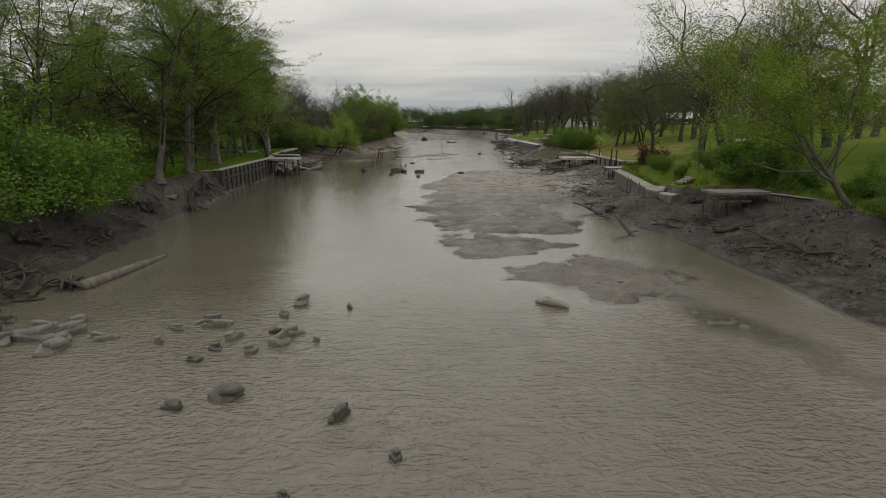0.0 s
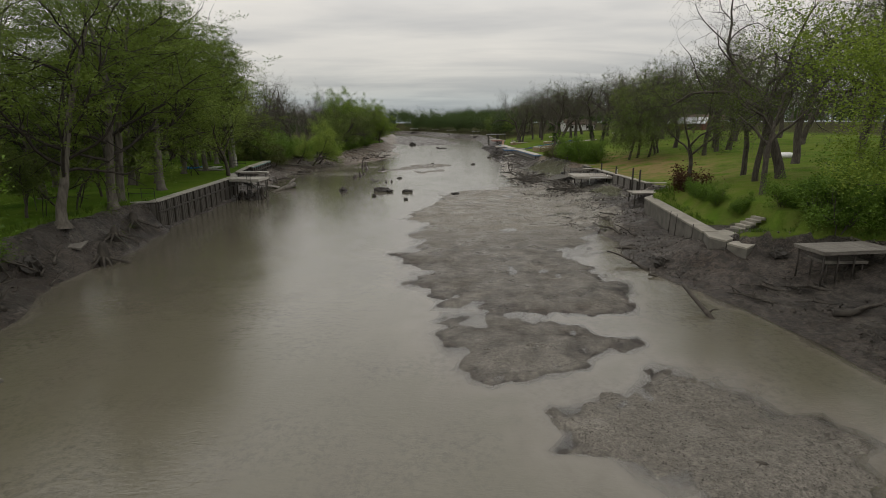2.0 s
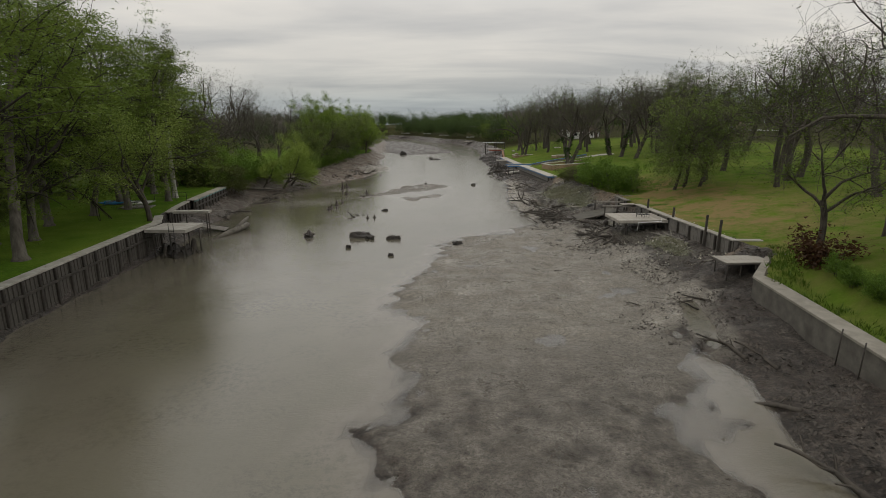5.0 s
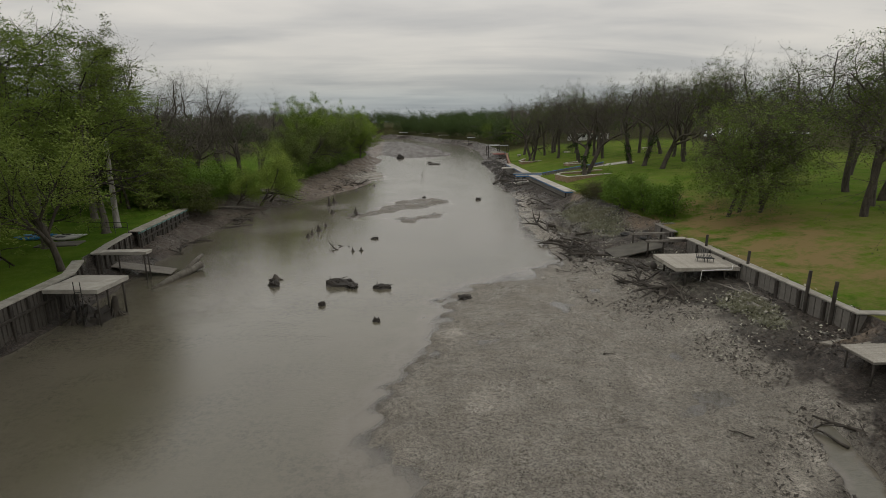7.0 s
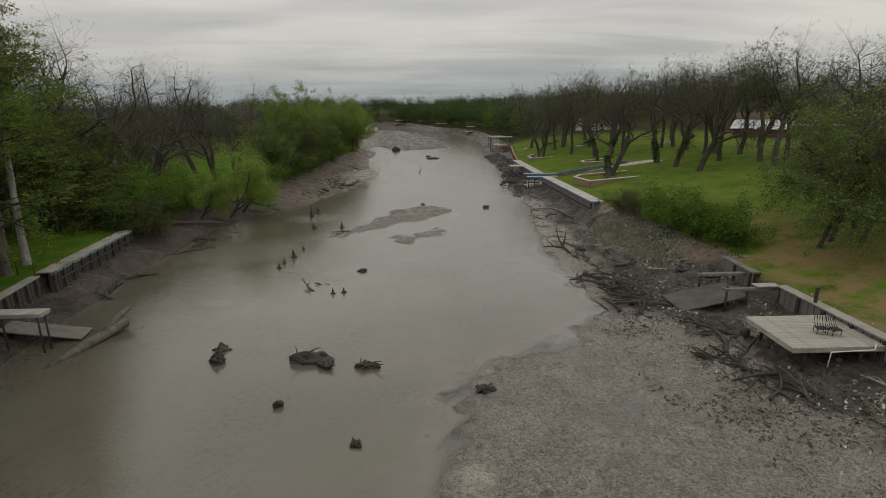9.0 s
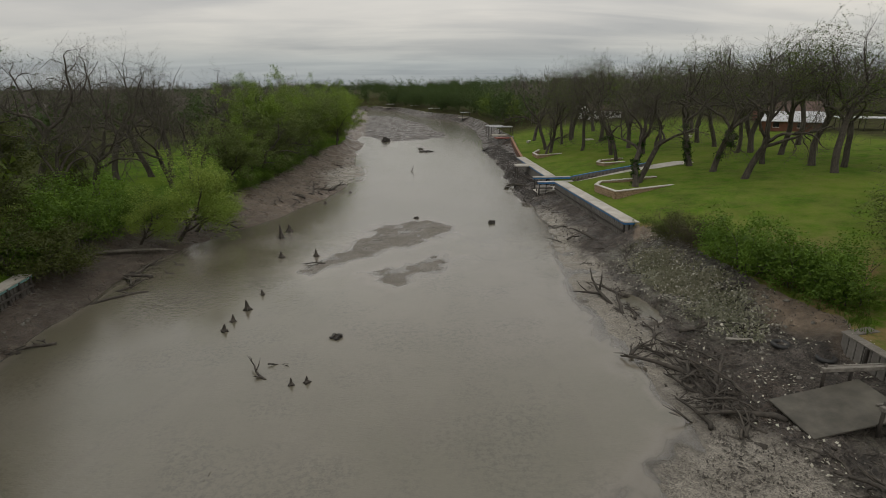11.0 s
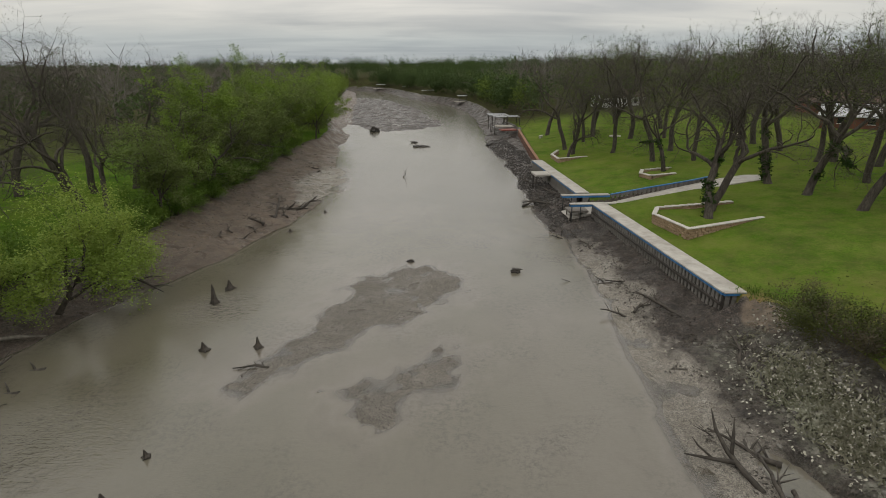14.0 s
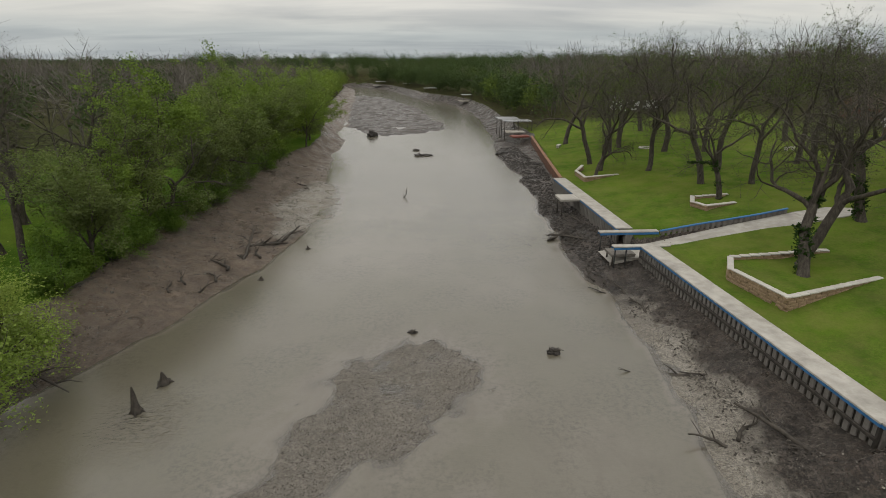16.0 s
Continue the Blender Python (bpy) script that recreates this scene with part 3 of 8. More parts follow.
water_left = curve([(-60, -16), (20, -17.6), (33, -19.4), (40, -20.5), (48, -21.2), (56, -22.6), (70, -22.8), (76, -23), (85, -23.8), (96, -24.6),
                    (104, -24.6), (112, -24.7), (120, -23), (126, -19.6), (134, -15.6), (142, -13), (152, -10.8), (165, -11.0), (175, -11.8), (190, -13.1), (202, -14.2), (209, -12.7), (216, -13.2), (231, -16.4),
                    (251, -17), (300, -20.5), (369, -24.5), (425, -28.5), (445, -33), (452, -42), (458, -75), (468, -400), (1200, -420)])
water_right = curve([(-60, 14), (18, 16.4), (30, 15.8), (38, 14.2), (43, 13.2), (50, 13.4), (60, 14.6), (75, 14.2), (86, 12.8), (104, 12.4), (112, 13), (120, 14.2), (130, 15.4), (145, 15),
                     (157, 16), (170, 17.4), (186, 17.9), (197, 17.4), (212, 19.3), (248, 22.6), (289, 22.8), (316, 20), (333, 15.8), (358, 4.8), (394, -2.2), (435, -12.2), (461, -30), (470, -70), (482, -400), (1200, -410)])
top_left = curve([(-60, -24), (20, -22), (35, -23.2), (45, -23.6), (55, -23.3), (55.5, -23.2), (77, -24.2), (81, -25.7), (86, -26.6), (91, -27.4), (104.5, -28.4),
                  (106, -31), (112, -31), (120, -29), (128, -25), (134, -22.6), (141, -22.9), (150, -22.6), (165, -21.4), (180, -20.6), (190, -19.2), (198, -16.8), (212, -16.6), (250, -22),
                  (300, -26), (422, -33), (440, -37), (448, -46), (454, -82), (464, -408), (1200, -428)])
top_right = curve([(-60, 22), (20, 22.5), (30, 23.2), (34, 24.6), (38, 24.4), (40.2, 22.6), (41, 18.3), (43.4, 17.4), (58.6, 20.0), (63, 23.4), (65.5, 23.0), (66.5, 23.0),
                   (91.3, 22.9), (93, 24), (100, 22.6), (113.5, 22.6), (115, 21.0), (138, 20.4), (166, 20.6), (206.5, 26.4), (210, 27), (240, 27), (289, 27.5), (316, 25.5),
                   (335, 20), (360, 9), (396, 2), (438, -8), (464, -24), (474, -66), (488, -392), (1200, -402)])
WALLS_RIGHT = ((41.0, 63.0), (65.8, 91.0), (115.2, 206.5))
WALLS_LEFT = ((55.5, 104.5),)
toe_right = curve([(20, 1.3), (36, 1.15), (40, 1.35), (43.5, 1.4), (46.5, 1.05), (50, 0.7), (58, 0.9), (62, 1.3), (70, 1.5), (90, 1.5), (100, 1.6), (114, 1.4), (140, 1.25), (166, 1.3), (206, 1.2)])
toe_left = curve([(50, 0.5), (57, 0.15), (74, 0.25), (80, 0.8), (88, 1.2), (104, 1.5)])
BARS = [
    # (outline, height)
    ([(4.5, 25.5), (6.3, 26.8), (8.9, 28.4), (10.6, 27.4), (11.6, 24.6), (11.4, 22.6), (9.4, 21.2), (7.3, 21), (6.5, 22.7), (4.7, 23.8)], 0.13),
    ([(10.3, 25.6), (12.0, 22.6), (13.0, 18.6), (14.2, 14), (12.6, 11), (11, 15.6), (9.2, 18.4), (9.0, 20.8)], -0.03),
    ([(0.2, 32.8), (1.4, 34.2), (4, 34.2), (7.6, 31.2), (4.7, 29.1), (2, 28.4), (1, 30.2)], 0.13),
    ([(1, 36), (-0.1, 38.6), (-0.7, 40.1), (0.8, 42), (-1.5, 44.1), (-2.5, 46.4), (-0.6, 48), (-1.5, 54.2), (-0.3, 56.5), (-1.7, 60), (-1.4, 64.3), (0.2, 68),
      (0.2, 70.5), (2.4, 75), (2.6, 77.4), (3.9, 80), (6.9, 81.8), (10, 84.5), (12.8, 86.5), (15, 86), (17, 80), (17.5, 60), (15.4, 58), (13, 55), (11.5, 48),
      (9.9, 45), (9.6, 40), (9.2, 35.4), (5.3, 35.3)], 0.15),
    ([(-10.6, 111.2), (-8.8, 112.2), (-7.8, 116.1), (-6.2, 119.3), (-5.0, 123.7), (-2.6, 127.4), (1.0, 128.0), (4.1, 126.2), (4.3, 122.1), (0.6, 119.0), (-3.3, 115.5), (-5.4, 113.8), (-7.4, 112.4), (-9.5, 110.6)], 0.1),
    ([(-3.4, 110.7), (-2.4, 111.3), (-1.4, 110.8), (0.3, 113.1), (1.7, 114.3), (3.7, 112.9), (2.3, 110.5), (0.2, 108.7), (-1.0, 106.9), (-1.9, 106.7), (-3.2, 108.3)], 0.1),
    ([(-15.5, 248), (-20, 300), (-26, 369), (-18.5, 370), (-5.6, 346), (-2.7, 326), (5.5, 298), (5.2, 281), (9.7, 253), (9.1, 239), (4.5, 232), (-3.8, 227), (-9.3, 234)], 0.4),
    ([(-13, 150), (-9.5, 157), (-8.8, 166), (-9.6, 174), (-13, 176), (-15, 160)], 0.1),
    ([(11.9, 93), (13.4, 94), (14.4, 99), (15.0, 104), (14.0, 109), (12.4, 108), (11.8, 101)], 0.07),
]


def inside(x, y, poly):
    """Distance to a polygon's edge, positive inside."""
    d2, odd = np.full(x.shape, 1e9), np.zeros(x.shape, bool)
    for (ax, ay), (bx, by) in zip(poly, poly[1:] + poly[:1]):
        ex, ey = bx - ax, by - ay
        t = np.clip(((x - ax) * ex + (y - ay) * ey) / (ex * ex + ey * ey), 0, 1)
        d2 = np.minimum(d2, (x - ax - t * ex) ** 2 + (y - ay - t * ey) ** 2)
        if ay != by:
            odd ^= ((ay > y) != (by > y)) & (x < ax + (y - ay) * ex / ey)
    return np.sqrt(d2) * np.where(odd, 1, -1)


def step(a, b, x):
    t = np.clip((x - a) / (b - a), 0, 1)
    return t * t * (3 - 2 * t)


def walled(y, ranges, soft=0.4):
    w = 0.0
    for a, b in ranges:
        w = np.maximum(w, step(a - soft, a, y) * (1 - step(b, b + soft, y)))
    return w


def lawn_right(x, y):
    """Height of the right-hand lawn."""
    d = np.maximum(x - top_right(y), 0)
    rise = np.interp(d, [0, 2.5, 5, 10, 18, 30, 52, 90, 200], [0, 0.08, 0.55, 1.35, 2.1, 2.75, 3.9, 4.8, 5.5])
    return 2.5 + rise + 0.45 * step(1.5, 4, d) * (1 - step(60, 66, y)) + 0.25 * (fbm(x / 25, y / 25, 3, 5) - 0.5) * np.clip(d / 8, 0, 1)


def ramp_middle(x):
    """The boat ramp's middle line: out of the river, then across the lawn."""
    return 140.6 + 0.0 * np.asarray(x, float)


def ramp_height(x):
    return np.interp(x, [17, 22, 29, 35, 40, 48], [0.9, 1.65, 3.15, 4.3, 4.7, 5.2])


def ground_at(x, y):
    """Height of the ground, and the shares of grass, rubble and dry grass."""
    x, y = np.asarray(x, float), np.asarray(y, float)
    wl_, wr_, tl, tr = water_left(y), water_right(y), top_left(y), top_right(y)
    wob = (fbm(x / 5, y / 5, 4, 11) - 0.5) * 2.2
    wr_, wl_ = wr_ + wob, wl_ - wob
    lump = (fbm(x / 1.7, y / 1.7, 4, 3) - 0.5)
    fine = (fbm(x / 0.5, y / 0.5, 3, 7) - 0.5)
    # river bed and bars
    bed = -0.28 + 0.25 * (fbm(x / 9, y / 9, 3, 21) - 0.5)
    # deeper pools along the outer side, a shallow middle
    bed = bed - 0.36 * (1 - step(-10, 2 - 6 * step(60, 90, y), x)) * (1 - step(96, 114, y)) * step(15, 22, y) - 0.3 * (1 - step(-15, -8, x)) * step(98, 106, y) * (1 - step(126, 136, y))
    bed = bed + 0.05 * (1 - step(12, 18, y))
    bed = np.maximum(bed, -0.3 + (0.12 + 0.09 * (fbm(x / 3, y / 3, 4, 71) - 0.5)) * np.exp(-((x - 9) / 6.5) ** 4 - ((y - 104) / 13) ** 4))
    wig = (fbm(x / 2.2, y / 2.2, 5, 31, 0.62) - 0.5) * 2.6
    wig = wig + (fbm(x / 0.75, y / 0.75, 3, 33) - 0.5) * 2.2
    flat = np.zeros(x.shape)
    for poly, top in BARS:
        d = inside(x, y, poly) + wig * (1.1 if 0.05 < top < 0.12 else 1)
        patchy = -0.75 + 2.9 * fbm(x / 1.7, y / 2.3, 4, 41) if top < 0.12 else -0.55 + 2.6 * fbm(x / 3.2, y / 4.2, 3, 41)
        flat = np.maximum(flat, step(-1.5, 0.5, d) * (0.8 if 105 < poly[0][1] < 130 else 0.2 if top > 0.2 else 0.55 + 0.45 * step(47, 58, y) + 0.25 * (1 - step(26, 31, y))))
        bed = np.maximum(bed, -0.3 + (0.3 + top * patchy) * step(-3.0, 1.9 if top < 0.12 else 1.4, d))
    h = bed + (0.12 * fine + 0.1 * lump) * step(-0.16, 0.02, bed)
    # outflow pool under the small dock, and puddles by the rubble
    for cx, cy, rx, ry, lean in ((15.5, 57.2, 0.75, 4.2, 0.27), (15.9, 101.2, 1.0, 2.6, -0.1)):
        pit = (((x - cx - lean * (y - cy)) / rx) ** 2 + ((y - cy) / ry) ** 2) + (fbm(x / 1.2, y / 1.2, 3, 61) - 0.5) * 1.2
        h = h - 0.35 * (1 - step(0.6, 1.2, pit))
    # right bank
    wr = walled(y, WALLS_RIGHT)
    t = np.clip((x - wr_) / np.maximum(tr - wr_, 0.5), -0.4, 1)
    shelf = step(88, 96, y) * (1 - step(124, 134, y))
    mud = np.where(t > 0, toe_right(y) * np.abs(t) ** (0.85 + 0.75 * shelf), t * 1.2)
    mud = mud + (0.6 * lump + 0.2 * fine) * np.clip(t * 5 + 0.12, 0, 1) * (1 - 0.5 * wr * step(0.8, 1, t))
    for cx, cy, rx, ry, lean in ((15.5, 57.2, 0.75, 4.2, 0.27), (15.9, 101.2, 1.0, 2.6, -0.1)):
        pit = (((x - cx - lean * (y - cy)) / rx) ** 2 + ((y - cy) / ry) ** 2) + (fbm(x / 1.2, y / 1.2, 3, 61) - 0.5) * 1.2
        mud = mud + (-0.34 - mud) * (1 - step(0.6, 1.3, pit))
    mud = mud + 0.75 * np.exp(-((x - 17.6) / 1.7) ** 2 - ((y - 39.8) / 1.5) ** 2) + 0.5 * np.exp(-((x - 16.0) / 1.0) ** 2 - ((y - 42.6) / 2.2) ** 2)
    lawn = lawn_right(x, y)
    soft = mud + (lawn - toe_right(y)) * step(0.45, 1.1, (x - wr_) / np.maximum(tr - wr_, 0.5))
    hard = np.where(x > tr - 0.12, lawn, mud)
    right = wr * hard + (1 - wr) * np.where(x > tr + 0.6, lawn, soft)
    # hollow between the concrete wall and the lawn
    hol = step(41, 43, y) * (1 - step(56, 59, y)) * step(tr - 0.8, tr - 0.5, x) * (1 - step(tr + 1.2 + 1.6 * (1 - step(47, 51, y)), tr + 2.6 + 1.6 * (1 - step(47, 51, y)), x))
    right = np.where(hol > 0.02, np.minimum(right, 1.7 + 0.8 * (1 - hol)), right)
    # earth held by the stone planter
    fill = np.minimum(np.minimum(step(22.9, 23.5, x), step(126.2, 126.8, y - 0.3 * (x - 23.2))), 1 - step(133.9, 134.4, y)) * (1 - step(31, 33, x))
    right = np.where(fill > 0.5, np.maximum(right, 3.25 + 0.02 * (x - 23)), right)
    # boat ramp cut
    ramp = (np.abs(y - ramp_middle(x)) < 1.45) & (x > 17) & (x < 36)
    right = np.where(ramp, np.minimum(right, ramp_height(x) - 0.06), right)
    ramp = ramp.astype(float)
    h = np.where(x > wr_ - 0.6, np.maximum(h, right), h)
    # left bank
    wl2 = walled(y, WALLS_LEFT)
    tL = np.clip((wl_ - x) / np.maximum(wl_ - tl, 0.4), -0.4, 1)
    mudL = np.where(tL > 0, (toe_left(y) * wl2 + 1.4 * (1 - wl2)) * np.abs(tL) ** 0.85, tL * 1.2)
    mudL = mudL + (0.6 * lump + 0.2 * fine) * np.clip(tL * 5 + 0.12, 0, 1)
    lawnL = 2.45 + 0.012 * np.minimum(np.maximum(tl - x, 0), 90) + 0.3 * (fbm(x / 22, y / 22, 3, 9) - 0.5) * np.clip((tl - x) / 6, 0, 1) - 0.3 * step(104, 112, y)
    softL = mudL + (lawnL - 1.4) * step(0.5, 1.25, (wl_ - x) / np.maximum(wl_ - tl, 0.4))
    left = wl2 * np.where(x < tl + 0.12, lawnL, mudL) + (1 - wl2) * np.where(x < tl - 1.5, lawnL, softL)
    h = np.where(x < wl_ + 0.6, np.maximum(h, left), h)
    grass = np.maximum(step(-0.25, 0.25, x - tr - (1 - wr) * 0.2), step(-0.3, 0.6, tl - x - (1 - wl2) * 0.8))
    grass = grass * (1 - hol * (1 - step(46, 49, y))) * (1 - ramp)
    # leaf-strewn floor of the far woods
    woods = np.maximum(step(206, 232, y), np.maximum(step(70, 84, x), 0.8 * step(40, 62, -x)))
    rub = step(93, 97, y) * (1 - step(111, 115, y)) * step(16.0, 18.0, x) * (1 - step(21.5, 23.0, x))
    rub = np.maximum(rub, step(66, 70, y) * (1 - step(82, 88, y)) * step(17.5, 18.5, x) * (1 - step(21, 22, x)) * 0.7)
    rub = rub * np.clip(fbm(x / 1.5, y / 1.5, 3, 51) * 2.2 - 0.3, 0, 1)
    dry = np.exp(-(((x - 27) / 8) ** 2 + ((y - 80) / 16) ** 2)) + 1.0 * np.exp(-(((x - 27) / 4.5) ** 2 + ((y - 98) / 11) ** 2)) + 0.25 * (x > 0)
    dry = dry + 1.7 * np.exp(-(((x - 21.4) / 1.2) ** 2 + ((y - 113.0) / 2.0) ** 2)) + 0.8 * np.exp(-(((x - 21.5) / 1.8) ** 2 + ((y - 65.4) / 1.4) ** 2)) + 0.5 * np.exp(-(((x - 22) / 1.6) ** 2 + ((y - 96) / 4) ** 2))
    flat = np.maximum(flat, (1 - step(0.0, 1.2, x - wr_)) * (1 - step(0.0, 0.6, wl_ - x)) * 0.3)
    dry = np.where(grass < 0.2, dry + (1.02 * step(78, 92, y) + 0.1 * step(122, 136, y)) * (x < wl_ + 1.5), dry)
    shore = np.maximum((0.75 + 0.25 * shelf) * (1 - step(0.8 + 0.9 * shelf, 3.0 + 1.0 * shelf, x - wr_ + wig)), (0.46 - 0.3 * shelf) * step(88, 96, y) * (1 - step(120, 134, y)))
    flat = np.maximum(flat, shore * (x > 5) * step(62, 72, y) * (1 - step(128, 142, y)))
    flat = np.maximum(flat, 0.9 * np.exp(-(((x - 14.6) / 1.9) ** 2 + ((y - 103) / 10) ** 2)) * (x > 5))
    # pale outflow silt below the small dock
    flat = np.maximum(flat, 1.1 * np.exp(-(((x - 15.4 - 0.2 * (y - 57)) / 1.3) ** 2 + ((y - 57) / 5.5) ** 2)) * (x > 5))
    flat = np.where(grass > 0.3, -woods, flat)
    return h, grass, rub, np.clip(dry, 0, 1.4), flat


def steps_out(a, b, fine, reach, growth=1.16):
    """Even steps from a to b, then growing steps out to the horizon on both sides."""
    mid = list(np.arange(a, b + fine / 2, fine))
    out, d, p = [], fine, b
    while p < reach:
        d *= growth
        p += d
        out.append(p)
    back, d, p = [], fine, a
    while p > -reach:
        d *= growth
        p -= d
        back.append(p)
    return np.array(back[::-1] + mid + out)


gx, gy = steps_out(-31, 25.5, 0.36, 2600, 1.12), steps_out(8, 168, 0.4, 3200, 1.1)
gy = np.concatenate([gy[gy <= 170], np.arange(170.8, 260, 0.9), np.arange(260, 490, 1.7), gy[gy > 491]])
GX, GY = np.meshgrid(gx, gy)
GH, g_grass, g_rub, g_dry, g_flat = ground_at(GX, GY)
nx, ny = len(gx), len(gy)
ii = (np.arange(ny - 1)[:, None] * nx + np.arange(nx - 1)[None, :]).ravel()
ground_mesh = mesh_np("ground", np.stack([GX.ravel(), GY.ravel(), GH.ravel()], 1), np.stack([ii, ii + 1, ii + nx + 1, ii + nx], 1), GROUND, smooth=True)
za = ground_mesh.attributes.new("zone", "FLOAT_COLOR", "POINT")
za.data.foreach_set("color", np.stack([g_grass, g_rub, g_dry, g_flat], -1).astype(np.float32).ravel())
tagged(new("ground", ground_mesh), "muddy river banks and bars rising to mown green lawns", "ground", kind="structure")

# the river's surface, with its depth over the bed
wrow = np.concatenate([np.arange(-60, 8, 6.0), np.arange(8, 180, 0.7), np.arange(180, 300, 1.5), np.arange(300, 500, 3.0), np.arange(500, 640, 14.0)])
wcol = np.linspace(0, 1, 90)
WX = (water_left(wrow) - 7)[:, None] * (1 - wcol) + (water_right(wrow) + 6)[:, None] * wcol
WY = np.repeat(wrow[:, None], len(wcol), 1)
wi = (np.arange(len(wrow) - 1)[:, None] * len(wcol) + np.arange(len(wcol) - 1)[None, :]).ravel()
water_mesh = mesh_np("water", np.stack([WX.ravel(), WY.ravel(), np.zeros(WX.size)], 1), np.stack([wi, wi + 1, wi + len(wcol) + 1, wi + len(wcol)], 1), WATER, smooth=True)
wd = water_mesh.attributes.new("depth", "FLOAT", "POINT")
wd.data.foreach_set("value", np.clip(-ground_at(WX, WY)[0], 0, 1).astype(np.float32).ravel())
tagged(new("water", water_mesh), "shallow muddy river water, grey with sky and lightly rippled", "water", kind="structure")


def gz(x, y):
    return float(ground_at(np.array([x]), np.array([y]))[0][0])

# ---- trees ----
LEAF_OLIVE = mat_leaf("dull_olive_leaf", (0.023, 0.028, 0.008), (0.070, 0.086, 0.022), (0.134, 0.154, 0.043))
BARK_DARK = mat_bark("dark_limb_bark", (0.02, 0.017, 0.014), (0.06, 0.052, 0.042))

def grow_tree(seed, height, trunk, levels, lean=(0, 0)):
    """Branches of a tree as (points, radii, level), and the places of its outer twigs with their directions."""
    rng = random.Random(seed)
    branches, tips = [], []

    def unit(v):
        return v / max(v.length, 1e-6)

    def grow(p, d, length, r, lv):
        k = levels[lv]
        n = k["segs"]
        pts, rad = [p.copy()], [r]
        dirs = [d.copy()]
        for i in range(n):
            d = unit(d + Vector((rng.gauss(0, 1), rng.gauss(0, 1), rng.gauss(0, 1))) * k["wob"] + Vector((0, 0, k["up"])))
            p = p + d * (length / n)
            pts.append(p.copy())
            rad.append(r * (1 - (1 - k["taper"]) * (i + 1) / n))
            dirs.append(d.copy())
        branches.append((pts, rad, lv))
        if lv + 1 >= len(levels):
            for q, e in zip(pts[1:], dirs[1:]):
                tips.append((q, e))
            return
        nk = levels[lv + 1]
        count = rng.randint(*k["kids"])
        az = rng.uniform(0, 6.28)
        for j in range(count):
            s = k["from"] + (1 - k["from"]) * (j + rng.random()) / count
            if j == count - 1:
                s = 1.0
            f = s * n
            i = min(int(f), n - 1)
            q = pts[i].lerp(pts[i + 1], f - i)
            e = dirs[i + 1]
            az += 2.4 + rng.uniform(-0.5, 0.5)
            a = radians(rng.uniform(*k["angle"])) * (0.45 if j == count - 1 and k.get("leader") else 1)
            o = e.orthogonal().normalized()
            o.rotate(Matrix.Rotation(az, 3, e))
            nd = unit(e * math.cos(a) + o * math.sin(a))
            ll = length * rng.uniform(*nk["len"]) * (1 - k.get("shrink", 0.0) * s)
            rr = min(rad[i] * nk["thick"], rad[i + 1] * 0.95)
            grow(q, nd, ll, rr, lv + 1)

    d0 = unit(Vector((lean[0], lean[1], 1)))
    grow(Vector((0, 0, -0.3)), d0, height * trunk, levels[0]["r"], 0)
    return branches, tips


def wood_mesh(name, branches, material, sides=(9, 7, 5, 4, 3, 3), flare=1.5, upto=9, least=0):
    g = Geo()
    for pts, rad, lv in branches:
        if lv > upto or lv < least:
            continue
        rad = list(rad)
        if lv == 0 and flare > 1:
            rad[0] *= flare
            pts = [pts[0], pts[0].lerp(pts[1], 0.35)] + pts[1:]
            rad = [rad[0], (rad[0] / flare) * 1.08] + rad[1:]
        g.tube(pts, rad, sides[min(lv, len(sides) - 1)], cap=False)
    return g.mesh(name, material, True)


def leaf_mesh(name, places, material, per, spread, size, seed, droop=0.0, aspect=1.6, flat=0.75, gap=-0.12, grain=0.55, low=-9.0, level=0.8):
    """Small three-cornered leaves in sprays round the given places, with gaps between the boughs. low: the least height of the foliage."""
    r = np.random.RandomState(seed)
    off = Vector((seed * 1.7, seed * 0.9, seed * 0.4))
    places = [p for p in places if p[2] > low and noise.noise(Vector(p) * grain + off) > gap]
    c = np.repeat(np.array([tuple(p) for p in places], float).reshape(-1, 3), per, 0)
    n = len(c)
    c += r.normal(0, 1, (n, 3)) * np.array([spread, spread, spread * flat])
    a = r.normal(0, 1, (n, 3))
    a[:, 2] = a[:, 2] * 0.5 - droop
    a /= np.linalg.norm(a, axis=1)[:, None]
    b = np.cross(a, r.normal(0, 1, (n, 3)) + [0, 0, level])
    b /= np.maximum(np.linalg.norm(b, axis=1), 1e-6)[:, None]
    s = size * r.uniform(0.6, 1.35, n)[:, None]
    u, w = a * s * 0.5 * aspect, b * s * 0.5
    v = np.stack([c - u + w, c - u - w, c + u], 1).reshape(-1, 3)
    i = np.arange(n) * 3
    return mesh_np(name, v, [], material, np.stack([i, i + 1, i + 2], 1))


def fit_height(br, tips, top):
    """Scales a grown tree so that its crown reaches the given height."""
    z = sorted(p.z for p, _ in tips)
    k = top / z[int(len(z) * 0.97)]
    return [([p * k for p in pts], [x * (0.5 + 0.5 * k) for x in rad], l) for pts, rad, l in br], [(p * k, d) for p, d in tips]


def lv(segs, wob, up, taper, kids=(0, 0), angle=(30, 60), frm=0.3, length=(0.5, 0.7), thick=0.6, **kw):
    return dict(segs=segs, wob=wob, up=up, taper=taper, kids=kids, angle=angle, len=length, thick=thick, **{"from": frm}, **kw)


